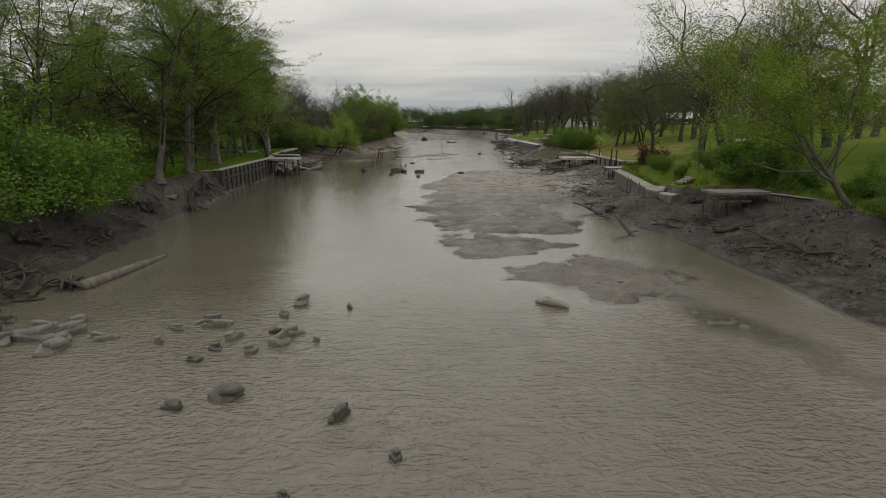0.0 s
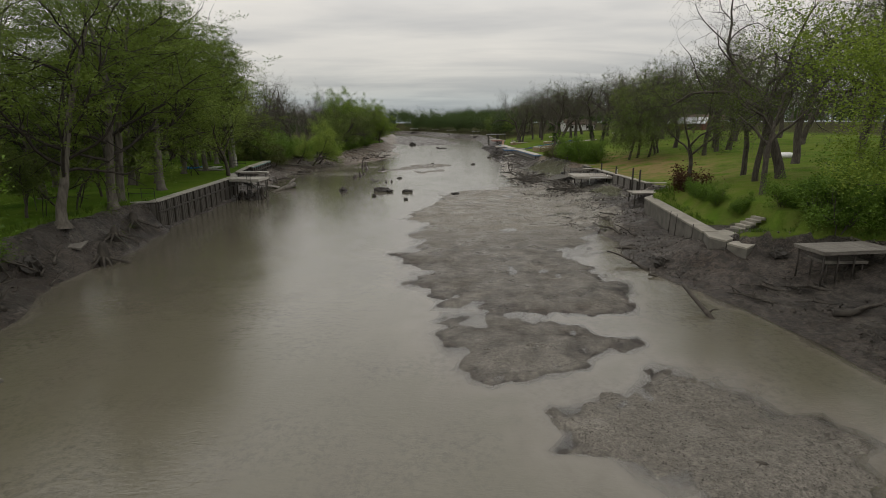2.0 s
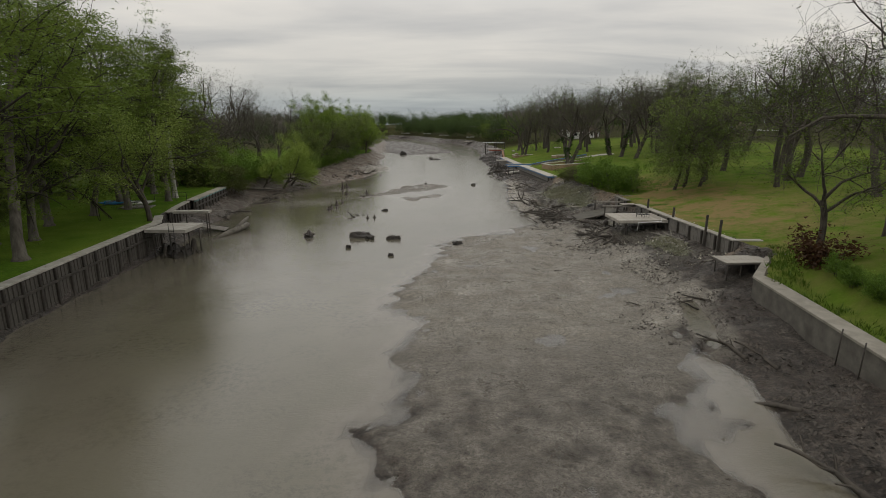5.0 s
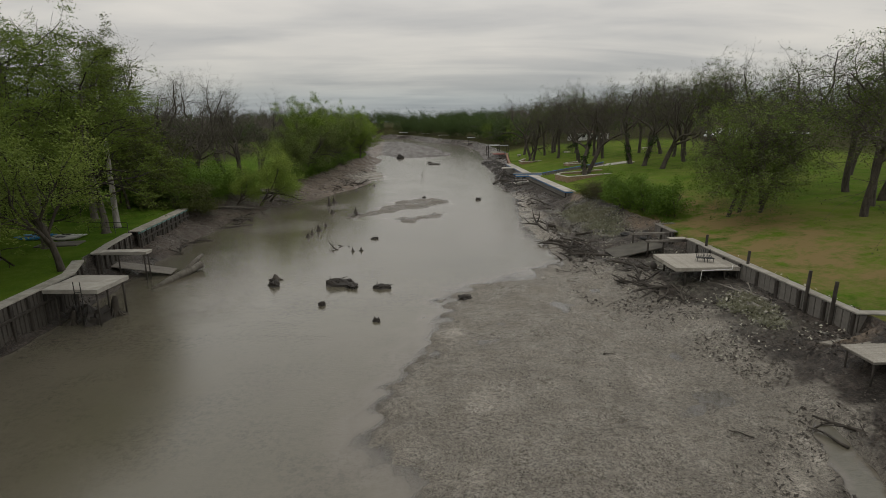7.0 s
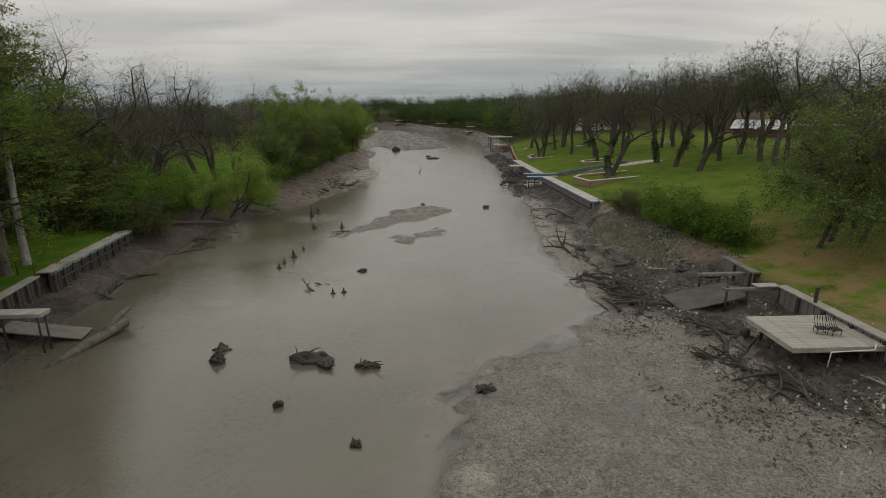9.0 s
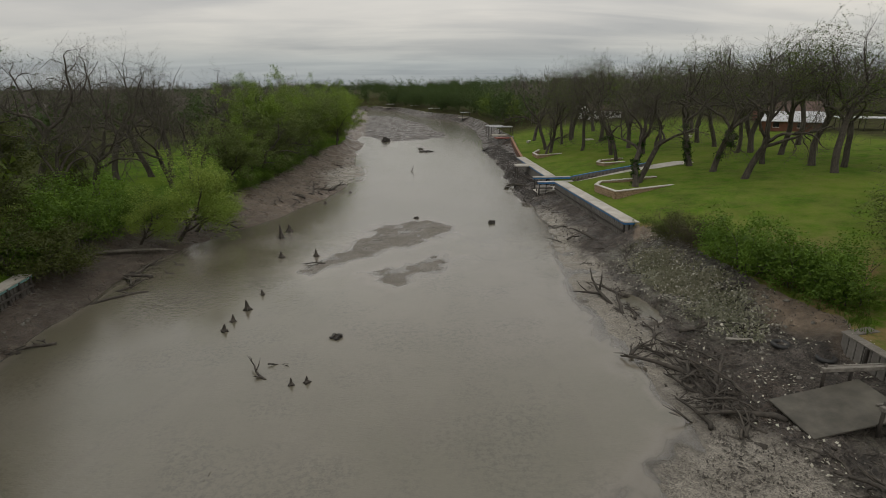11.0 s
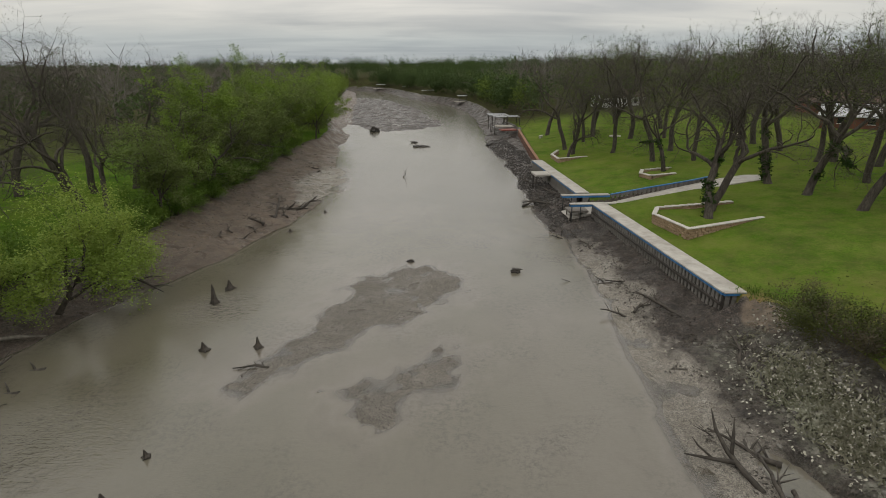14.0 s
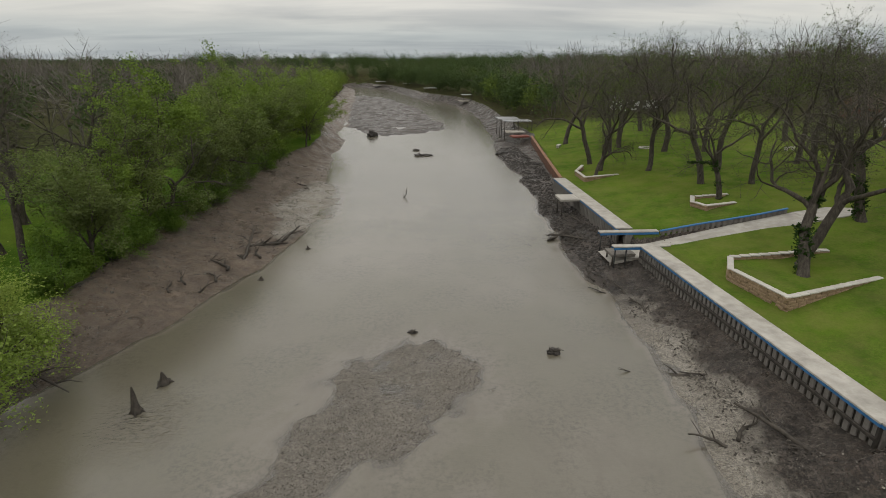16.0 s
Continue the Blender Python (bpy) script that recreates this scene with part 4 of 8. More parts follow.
def spreading_tree(seed, height=15.0, lean=(0, 0), buds=8, bud_mat=None, fine=True, trunk=0.4, r=0.42, ivy=False, bud=0.062):
    """Broad lawn tree, nearly bare, with a haze of new buds."""
    levels = [
        lv(5, 0.12, 0.05, 0.8, (4, 5), (22, 54), 0.8, r=r * 0.9),
        lv(9, 0.26, 0.065, 0.3, (7, 8), (35, 75), 0.38, (0.95, 1.3), 0.62, leader=True),
        lv(5, 0.36, 0.03, 0.4, (5, 6), (40, 80), 0.2, (0.34, 0.52), 0.5, leader=True),
        lv(3, 0.32, 0.0, 0.4, (4, 5) if fine else (3, 4), (40, 85), 0.1, (0.4, 0.6), 0.42, leader=True),
        lv(1, 0.32, 0.0, 0.4, length=(0.5, 0.85), thick=0.42),
    ]
    br, tips = grow_tree(seed, height, trunk, levels, lean)
    br, tips = fit_height(br, tips, height * (0.97 if not lean[0] else 0.88))
    wood = wood_mesh("trunk", br, BARK, upto=2)
    twig = wood_mesh("branchwork", [(p, [max(x, 0.007) for x in q], l) for p, q, l in br], TWIG, upto=9, sides=(3, 3, 3, 3, 3, 3), flare=1, least=3)
    crown = leaf_mesh("crown", [p for p, _ in tips], bud_mat or LEAF_BUD, buds, 0.2, bud, seed, gap=-0.05) if buds else None
    iv = None
    if ivy:
        rr = random.Random(seed)
        pl = []
        for pts, rad, l in br:
            if l <= 1:
                for a, b, q in zip(pts, pts[1:], rad):
                    for _ in range(34 if l == 0 else 12):
                        p = a.lerp(b, rr.random())
                        if p.z < 5.6:
                            z = rr.uniform(0, 6.28)
                            pl.append(p + Vector((math.cos(z), math.sin(z), 0)) * (q * 1.1))
        iv = leaf_mesh("ivy", pl, IVY, 8, 0.13, 0.17, seed)
    return wood, twig, crown, iv


def feathery_tree(seed, height=18.0, lean=(0, 0), per=12, leaf=None, r=0.36):
    """Tall riverside tree: straight pale trunk, long level limbs, layered feathery green."""
    levels = [
        lv(9, 0.07, 0.06, 0.3, (17, 20), (42, 80), 0.2, r=r, shrink=0.3, leader=True),
        lv(7, 0.2, 0.05, 0.35, (7, 8), (32, 62), 0.28, (0.42, 0.62), 0.46, leader=True),
        lv(4, 0.22, 0.0, 0.4, (5, 6), (35, 65), 0.15, (0.32, 0.48), 0.55, leader=True),
        lv(3, 0.25, -0.05, 0.4, length=(0.45, 0.65), thick=0.5),
    ]
    br, tips = grow_tree(seed, height, 0.9, levels, lean)
    br, tips = fit_height(br, tips, height * 1.08)
    wood = wood_mesh("trunk", br, BARK_PALE, upto=0, flare=2.1, sides=(12, 6))
    twig = wood_mesh("branchwork", [(p, [max(x, 0.014) for x in q], l) for p, q, l in br], BARK_DARK, upto=2, flare=1, least=1, sides=(4, 5, 3, 3))
    crown = leaf_mesh("crown", [p for p, _ in tips], leaf or LEAF_CYPRESS, per, 0.36, 0.062, seed, 0.15, 4.2, 0.3, gap=0.03, grain=0.35)
    return wood, twig, crown, None


def leafy_tree(seed, height=11.0, leaf=None, per=8, size=0.19, r=0.2, lean=(0, 0), spread=0.34, wide=0, trunk=0.42, low=-9.0, gap=-0.12, bark=None):
    """Full-leaved bank tree branching from near the ground."""
    levels = [
        lv(4, 0.1, 0.05, 0.6, (5, 7), (15 + wide, 48 + wide), 0.25, r=r, leader=True),
        lv(5, 0.13, 0.06, 0.4, (5, 7), (25, 55), 0.25, (0.75, 1.15), 0.6, leader=True),
        lv(4, 0.18, 0.04, 0.4, (5, 6), (28, 60), 0.15, (0.4, 0.6), 0.5, leader=True),
        lv(3, 0.22, 0.0, 0.4, length=(0.4, 0.6), thick=0.5),
    ]
    br, tips = grow_tree(seed, height, trunk, levels, lean)
    wood = wood_mesh("trunk", br, bark or BARK, upto=1)
    twig = wood_mesh("branchwork", br, TWIG, least=2, upto=2, flare=1, sides=(3, 3, 3, 3))
    crown = leaf_mesh("crown", [p for p, _ in tips], leaf or LEAF_BRIGHT, per, spread, size, seed, low=low, gap=gap)
    return wood, twig, crown, None


def tall_tree(seed, height, leaf, per, size):
    """Tall narrow tree: white stem, steep limbs and leaf clusters held in the upper half."""
    levels = [
        lv(9, 0.05, 0.06, 0.25, (13, 15), (26, 55), 0.48, r=0.3, shrink=0.25, leader=True),
        lv(5, 0.16, 0.06, 0.35, (5, 6), (30, 60), 0.3, (0.17, 0.27), 0.5, leader=True),
        lv(3, 0.22, 0.02, 0.4, (3, 4), (30, 60), 0.2, (0.4, 0.6), 0.5, leader=True),
        lv(2, 0.25, 0.0, 0.4, length=(0.45, 0.65), thick=0.5),
    ]
    br, tips = grow_tree(seed, height, 0.9, levels)
    br, tips = fit_height(br, tips, height)
    wood = wood_mesh("trunk", br, mat_bark("white_peeling_bark", (0.16, 0.15, 0.13), (0.42, 0.4, 0.36), 3.0), upto=0)
    twig = wood_mesh("branchwork", [(p, [max(x, 0.014) for x in q], l) for p, q, l in br], TWIG, least=1, upto=2, flare=1, sides=(4, 4, 3, 3))
    return wood, twig, leaf_mesh("crown", [p for p, _ in tips], leaf, per, 0.26, size, seed, gap=-0.1, grain=0.7), None


def shrub(seed, height=3.5, leaf=None, per=8, size=0.2):
    """Dense many-stemmed bush."""
    rng = random.Random(seed)
    brs, tips = [], []
    levels = [
        lv(4, 0.16, 0.03, 0.5, (5, 7), (25, 60), 0.15, r=0.05, leader=True),
        lv(3, 0.2, 0.03, 0.4, (4, 6), (25, 60), 0.1, (0.4, 0.65), 0.6, leader=True),
        lv(2, 0.25, 0.0, 0.4, length=(0.4, 0.6), thick=0.5),
    ]
    for k in range(7):
        a = k * 0.9 + rng.uniform(-0.3, 0.3)
        b, t = grow_tree(seed * 31 + k, height, rng.uniform(0.55, 0.85), levels, (math.cos(a) * rng.uniform(0.2, 0.9), math.sin(a) * rng.uniform(0.2, 0.9)))
        o = Vector((math.cos(a), math.sin(a), 0)) * height * 0.12
        brs += [([p + o for p in pts], rad, l) for pts, rad, l in b]
        tips += [p + o for p, _ in t]
    wood = wood_mesh("stems", brs, TWIG, flare=1, sides=(4, 3, 3), upto=1)
    crown = leaf_mesh("leaves", tips, leaf or LEAF_SHRUB, per, 0.32, size, seed)
    return wood, None, crown, None


def plant(protos, places, name, label, category, group, zf=gz):
    """Copies of the prototypes at (x, y, scale) or (x, y, scale, which)."""
    rng = random.Random(len(places) * 7 + len(name))
    for i, p in enumerate(places):
        q = protos[p[3] % len(protos) if len(p) > 3 else i % len(protos)]
        if p[0] < 0 and 138 < p[1] < 205:
            p = (min(p[0], float(top_left(p[1])) - (0.2 if category == "shrub" else 0.9)), *p[1:])
        m = pose(p[0], p[1], zf(p[0], p[1]) - 0.05, 0, 0, p[4] if len(p) > 4 else rng.uniform(0, 360)) @ Matrix.Diagonal((p[2], p[2], p[2] * rng.uniform(0.93, 1.07), 1))
        wood, twig, crown, iv = q
        t = new(name)
        t.empty_display_size = 0.3
        t.matrix_world = m
        tagged(t, label, category, group)
        part("stem" if category == "shrub" else "trunk", wood, None, t)
        if twig:
            tagged(part("branchwork", twig, None, t), kind="stuff")
        if crown:
            part("foliage" if category == "shrub" else "crown", crown, None, t)
        if iv:
            part("ivy", iv, None, t, "dark ivy climbing the trunk")


BARE = [spreading_tree(s, 16.5) for s in (3, 8, 14)]
BARE_IVY = [spreading_tree(s, 16.5, ivy=True, lean=l) for s, l in ((21, (0.12, 0.05)), (27, (-0.1, 0.0)))]
BARE_LEAN = [spreading_tree(33, 13.5, lean=(0.55, 0.1), buds=5, trunk=0.36, r=0.42)]
CYPRESS = [feathery_tree(s, 17.5, per=20) for s in (5, 9, 17)]
LEAFY = [leafy_tree(s, 14.5, None, 38, 0.14, gap=-0.06) for s in (4, 12, 19)]
LEAFY_DARK = [leafy_tree(s, 12, LEAF_OLIVE, 22, 0.15) for s in (23, 29)]
LEAF_WILLOW = mat_leaf("willow_leaf", (0.11, 0.155, 0.035), (0.21, 0.28, 0.06), (0.32, 0.4, 0.11))
PALE_TREE = [leafy_tree(37, 11.0, LEAF_WILLOW, 40, 0.09, 0.26, lean=(0.05, -0.15), spread=0.42, wide=12, trunk=0.5, low=3.0, gap=-0.25)]
GREEN_TREE = [leafy_tree(61, 15.0, LEAF_FRESH, 150, 0.072, 0.2, lean=(-0.95, -0.12), spread=0.46, wide=22, low=4.5, gap=-0.3, bark=BARK_PALE)]
TALL_THIN = [tall_tree(71, 19.5, LEAF_OLIVE, 34, 0.11)]
BUDDED = [spreading_tree(s, 13.0, buds=10, bud_mat=LEAF_YELLOW, r=0.3, bud=0.095, trunk=0.4) for s in (73, 78)]
LEAF_GREYISH = mat_leaf("grey_green_leaf", (0.05, 0.072, 0.02), (0.125, 0.165, 0.045), (0.2, 0.245, 0.08))
LEAFY_DULL = [leafy_tree(s, 13, LEAF_GREYISH, 32, 0.13) for s in (43, 47)]
SHADE = [leafy_tree(s, 10, LEAF_DARK, 8, 0.3, spread=0.6, wide=14) for s in (52, 58)]
ROUND = [spreading_tree(68, 9.4, buds=18, bud_mat=mat_leaf("live_oak_leaf", (0.045, 0.068, 0.016), (0.115, 0.158, 0.036), (0.2, 0.255, 0.07)), trunk=0.46, r=0.2, bud=0.09)]
SHRUBS = [shrub(s, 3.6, None, 26, 0.115) for s in (2, 7)]
BIG_BUSH = [shrub(s, 3.6, None, 36, 0.08) for s in (11, 15)]
SHRUBS_DARK = [shrub(26, 3.2, mat_leaf("dull_brown_leaf", (0.035, 0.028, 0.018), (0.085, 0.07, 0.042), (0.14, 0.118, 0.075)), 14, 0.08), shrub(27, 3.2, LEAF_OLIVE, 20, 0.09)]

PLANTER_IVY = [spreading_tree(36, 15.5, lean=(0.3, 0.1), buds=6, trunk=0.42, r=0.46, ivy=True)]
PLANTER_BARE = [spreading_tree(39, 15.0, lean=(0.38, -0.05), buds=6, trunk=0.4, r=0.46)]
plant(PLANTER_IVY, [(27.1, 129.8, 0.9, 0, 0)], "planter_tree", "leaning ivy-clad tree growing in the stone planter", "tree", "leaning trees in the planter")
plant(PLANTER_BARE, [(28.2, 131.6, 0.82, 0, 10)], "planter_tree", "leaning bare grey tree growing in the stone planter", "tree", "leaning trees in the planter")
GREENING = spreading_tree(85, 16.0, buds=10, bud_mat=LEAF_YELLOW, bud=0.08)
LAWN_TREES = [BARE[0], GREENING, BARE[1], BARE[2], GREENING]
LAWN_LABEL = "broad lawn tree with grey bark, nearly bare with first buds"
# park trees on the lawn behind the blue-trimmed wall
plant(BARE_IVY, [(38.1, 138.0, 0.98, 0, 90), (31.7, 148.4, 0.72, 1, 10), (38.3, 132.7, 1.0, 1, 160)],
      "lawn_tree", "broad grey lawn tree with ivy on its trunk", "tree", "trees on the lawn")
plant(LAWN_TREES, [(33.2, 154.6, 0.85), (26.2, 167.3, 0.75), (26.6, 172.6, 0.85), (30.9, 163.2, 0.8), (38.3, 174.5, 0.98), (28.7, 192.4, 0.95), (35.3, 184.4, 1), (48, 183.7, 1.0), 
             (38.3, 160.2, 0.9), (51.4, 161.3, 1.0), (34.1, 181, 0.85), (51.5, 145.8, 1.02), (52.6, 147.2, 0.9), (49.8, 146.5, 0.8), (50.6, 131.6, 1.0),
             (49.2, 126, 0.98), (53.5, 141.8, 0.95), (50.9, 154.7, 0.9), (62, 150, 1.0), (40.8, 101, 0.85), (54.4, 107.6, 1.0), (43.8, 90.1, 0.98), (60, 128, 1.05), (58, 176, 1.0), (44, 196, 1.0)],
      "lawn_tree", LAWN_LABEL, "tree", "trees on the lawn")
plant(BUDDED, [(37.7, 152.4, 1.05), (48.5, 160.4, 1.15), (46.5, 135.2, 1.2), (52.7, 129, 1.25), (30.9, 176.5, 1.0), (43, 172, 1.15)], "lawn_tree", "broad lawn tree flushed with new olive-green leaves", "tree", "trees on the lawn")
plant(BARE_LEAN, [(38.8, 126.8, 1.0, 0, 0), (24.6, 164.5, 0.6, 0, 60)], "lawn_tree", "leaning bare lawn tree with grey bark", "tree", "trees on the lawn")
plant(ROUND, [(29.3, 90.7, 1.0), (30.9, 91.8, 1.1), (32.0, 90.2, 1.0), (34.6, 94, 1.05), (35.4, 95, 0.85), (38.4, 102.3, 0.95)], "lawn_tree", "low round lawn tree with dull green leaves", "tree", "green trees on the lawn")
# near right bank
plant(BARE, [(29.1, 54.9, 0.95, 1, 75), (38.9, 67.8, 1.0, 2), (36, 50, 1.0, 0), (40.2, 74.7, 0.9, 1), (46, 60, 1.1, 2), (56, 92, 1.0, 0), (56, 70, 1.1, 1),
             (42, 44, 1.1, 2), (54, 48, 1.1, 1), (34, 32, 1.0, 2), (64, 110, 1.1, 2)],
      "bank_tree", "large bare spreading tree with dark limbs", "tree", "bare trees on the near lawn")
plant(BUDDED, [(23.4, 59.2, 0.72, 1, 30), (24.2, 49.4, 0.75, 1), (27.2, 55.4, 0.85, 0), (28.5, 46.5, 0.95, 1), (32, 49, 1.0, 0), (30, 62, 0.9, 1), (37.5, 84.5, 1.05, 0), (41, 88, 1.15, 1), (45, 96, 1.2, 0)], "bank_tree", "spreading tree with thin olive spring foliage", "tree", "slim trees on the near lawn")
plant(GREEN_TREE, [(24.0, 30.0, 0.86, 0, 0), (31.0, 36.5, 0.8, 0, 200)], "bank_tree", "fresh green tree leaning out over the muddy bank", "tree", "green trees on the near lawn")
plant(SHRUBS, [(23.0, 100.5, 0.95), (24.5, 97.6, 0.95), (25.6, 94.9, 0.9), (23.4, 104, 0.85), (26.6, 98.4, 0.7)], "shrub", "bright green leafy bush on the lawn edge", "shrub", "bushes by the lawn")
plant(SHRUBS_DARK, [(22.8, 107.5, 0.75), (22.5, 110.5, 0.75), (23.8, 112.5, 0.6), (24.5, 108.8, 0.7)], "shrub", "dull brown and olive thicket at the end of the wall", "shrub", "bushes by the lawn")
plant(SHRUBS, [(22.6, 44.5, 0.5), (23.5, 42.4, 0.7), (24.8, 41.8, 0.8), (26.3, 40.5, 0.8), (26, 38, 0.6), (25.6, 29.0, 0.4), (23.6, 27, 0.4), (23.2, 25.5, 0.5), (27.4, 43, 0.6), (26.6, 32.6, 0.5), (23.0, 40.5, 0.75), (22.0, 48.0, 0.35), (21.6, 52.5, 0.34), (21.9, 54.5, 0.3), (21.4, 50.2, 0.34), (22.4, 56.2, 0.32)], "shrub", "low green bush along the bank edge", "shrub", "bushes on the near bank")
# left bank, near
plant(CYPRESS, [(-23.8, 45.5, 0.9), (-24.4, 52.3, 0.95), (-26.0, 56, 0.95), (-26.2, 63.4, 1.05), (-29.6, 69.5, 0.85), (-32.5, 75.5, 0.9), (-32.0, 81, 0.9), (-29.5, 91, 0.85),
                (-31.5, 68, 1.0), (-33, 57, 0.95), (-35, 79, 0.95), (-30, 47, 0.85), (-29.5, 38.5, 0.8), (-30.8, 85, 0.95), (-33.5, 88.5, 0.95), (-34, 97, 0.95), (-38, 104, 0.9), (-41, 92, 0.9), (-38, 66, 0.95)],
      "riverside_tree", "tall tree with flared pale trunk and feathery green leaves", "tree", "tall trees on the river edge")
plant(LEAFY_DULL, [(-27.5, 47.5, 0.5), (-29, 58.5, 0.5), (-30.5, 67, 0.5), (-32.5, 51, 0.55), (-33.5, 73, 0.5), (-28, 40, 0.5)], "bank_tree", "low dull green tree under the tall trees", "tree", "wood behind the left bank")
plant(TALL_THIN, [(-29.8, 93.5, 1.0, 0, 20)], "riverside_tree", "very tall thin-leaved pale tree", "tree", "tall trees on the river edge")
plant(PALE_TREE, [(-25.1, 77.9, 0.93, 0, 0)], "riverside_tree", "pale yellow-green leaning tree by the dock", "tree", "tall trees on the river edge")
plant(BIG_BUSH, [(-22.4, 31.0, 1.45), (-24.2, 27.6, 1.65), (-22.3, 23.8, 1.3), (-25.5, 33.5, 1.5), (-27, 25, 1.75), (-23.4, 36.2, 1.1), (-21.5, 19, 1.2), (-26, 18, 1.6), (-28.5, 30, 1.5)],
      "shrub", "big bright green bush overhanging the mud", "shrub", "bushes on the left bank")
plant(SHADE, [(-40, 36, 0.8), (-43, 45, 0.85), (-47, 53, 0.9), (-40.5, 61, 0.6), (-46, 63, 0.85), (-44, 71, 0.8), (-47, 80, 0.9), (-43, 86, 0.7), (-46, 96, 0.9), (-37, 26, 0.8), (-34, 35, 0.6), (-41, 104, 0.8), (-39, 111, 0.7), (-52, 88, 0.9), (-52, 70, 0.9)],
      "bank_tree", "dark low-branching tree in the shaded wood", "tree", "wood behind the left bank")
plant(BARE, [(-35, 40, 0.95), (-41, 52, 1.05), (-36.5, 30, 0.92), (-46, 70, 1.0), (-33, 21, 0.85), (-50, 44, 1.05), (-44, 90, 1.0)], "bank_tree", "large bare tree with dark crooked limbs", "tree", "bare trees behind the left bank")
plant(LEAFY_DARK, [(-33, 31, 0.75), (-38, 22, 0.8), (-30, 42.5, 0.6), (-44, 60, 0.9), (-50, 30, 0.9), (-42, 78, 0.9), (-40, 98, 1.0), (-34.5, 104.5, 0.95), (-33.5, 108.5, 0.85), (-38, 114, 1.0), (-43, 123, 1.0), (-37.5, 128, 0.7), (-47, 132, 0.85), (-50, 117, 0.9), (-44, 108, 0.9)], "bank_tree", "dark green tree in the wood behind the bank", "tree", "wood behind the left bank")
# left bank, beyond the bulkhead
plant(SHRUBS, [(-30.5, 107.5, 1.0), (-31.5, 111, 1.1), (-30, 114.5, 1.0), (-33, 115, 1.3), (-29.5, 118, 1.0), (-28.5, 121.5, 0.9), (-32, 121, 1.2), (-35, 109, 1.2), (-27.5, 125, 0.8), (-36, 118, 1.2), (-24.5, 133.5, 0.7)],
      "shrub", "fresh green bush crowding the bank edge", "shrub", "bushes along the far left bank")
plant([shrub(33, 4.2, LEAF_OLIVE, 30, 0.11)], [(-30.0, 106.2, 1.05), (-31.6, 108.0, 1.2), (-28.9, 109.4, 0.9)], "shrub", "dark dense bush at the end of the bulkhead", "shrub", "bushes along the far left bank")
OVERHANG = [leafy_tree(83, 10.0, LEAF_PALE, 40, 0.095, 0.2, lean=(1.2, -0.1), spread=0.42, wide=16)]
plant(OVERHANG, [(-24.2, 120.3, 1.05, 0, -8), (-23.6, 123.4, 0.9, 0, 10), (-26.6, 117.6, 0.7, 0, -20)], "bank_tree", "pale yellow-green tree leaning out over the water", "tree", "leaning trees on the far left bank")
plant(SHRUBS, [(-23.6, 139.5, 0.75), (-25.5, 136.5, 0.9), (-21.6, 144, 0.5)], "shrub", "fresh green bush on the mud slope", "shrub", "bushes along the far left bank")
plant(BARE, [(-25.5, 143, 0.62), (-22.6, 149.5, 0.6), (-27.5, 147, 0.75), (-22.8, 159, 0.65), (-28.5, 137, 0.7)], "bank_tree", "slim bare tree among green ones on the bank", "tree", "bare trees behind the far left bank")
plant(LEAFY, [(-22.5, 141.5, 0.66), (-19.6, 150.5, 0.92), (-18.2, 161.5, 0.85), (-19.0, 173, 0.8), (-20.5, 187, 1.0), (-16.9, 180, 0.75), (-18.0, 197, 0.85), (-20.0, 216, 0.95), (-26, 152, 0.95), (-26, 176, 1.05)],
      "bank_tree", "full-leaved fresh green tree on the muddy bank", "tree", "green trees along the far left bank")
plant(LEAFY_DULL, [(-24, 137.5, 0.8), (-22.0, 146, 0.85), (-19.8, 156, 0.8), (-20.0, 167, 1.1), (-21, 180, 1.0), (-22, 195, 1.05), (-17.3, 188.5, 0.8), (-18.8, 206, 0.9), (-16.6, 171.5, 0.7), (-22, 227, 1.0), (-25, 163, 1.0), (-27, 190, 1.1)],
      "bank_tree", "full-leaved dull green tree on the muddy bank", "tree", "green trees along the far left bank")
plant(SHRUBS, [(-18.4, 153.5, 0.8), (-17.4, 158.5, 0.9), (-17.2, 164.5, 0.9), (-17.4, 170, 0.8), (-18.4, 177, 0.9), (-19.8, 147.8, 0.7), (-18.6, 183.5, 0.9), (-20.8, 142.6, 0.7)],
      "shrub", "leafy bush hanging over the mud slope", "shrub", "bushes along the far left bank")
plant(BARE, [(-44, 148, 1.1), (-40, 150.5, 1.05), (-36.5, 149.5, 1.0), (-33, 152, 0.95), (-50, 140, 1.15), (-46, 128, 1.2), (-42, 119, 1.15), (-38, 131, 0.8), (-55, 155, 1.05), (-30, 158, 0.85), (-60, 132, 1.1), (-36, 123, 0.75), (-41, 137, 0.9), (-33, 141, 0.8), (-48, 112, 0.95), (-37.5, 107, 0.8)],
      "bank_tree", "bare spreading tree on rough grass", "tree", "bare trees behind the far left bank")

# ---- far woods ----
def cards(centre, along, across):
    v = np.stack([centre - along, centre + across, centre + along, centre - across], 1).reshape(-1, 3)
    i = np.arange(len(centre)) * 4
    return v, np.stack([i, i + 1, i + 2, i + 3], 1)


def wood_points(seed, count, x0, x1, y0, y1, keep):
    r = np.random.RandomState(seed)
    x, y = r.uniform(x0, x1, count), r.uniform(y0, y1, count)
    k = keep(x, y)
    return x[k], y[k], r


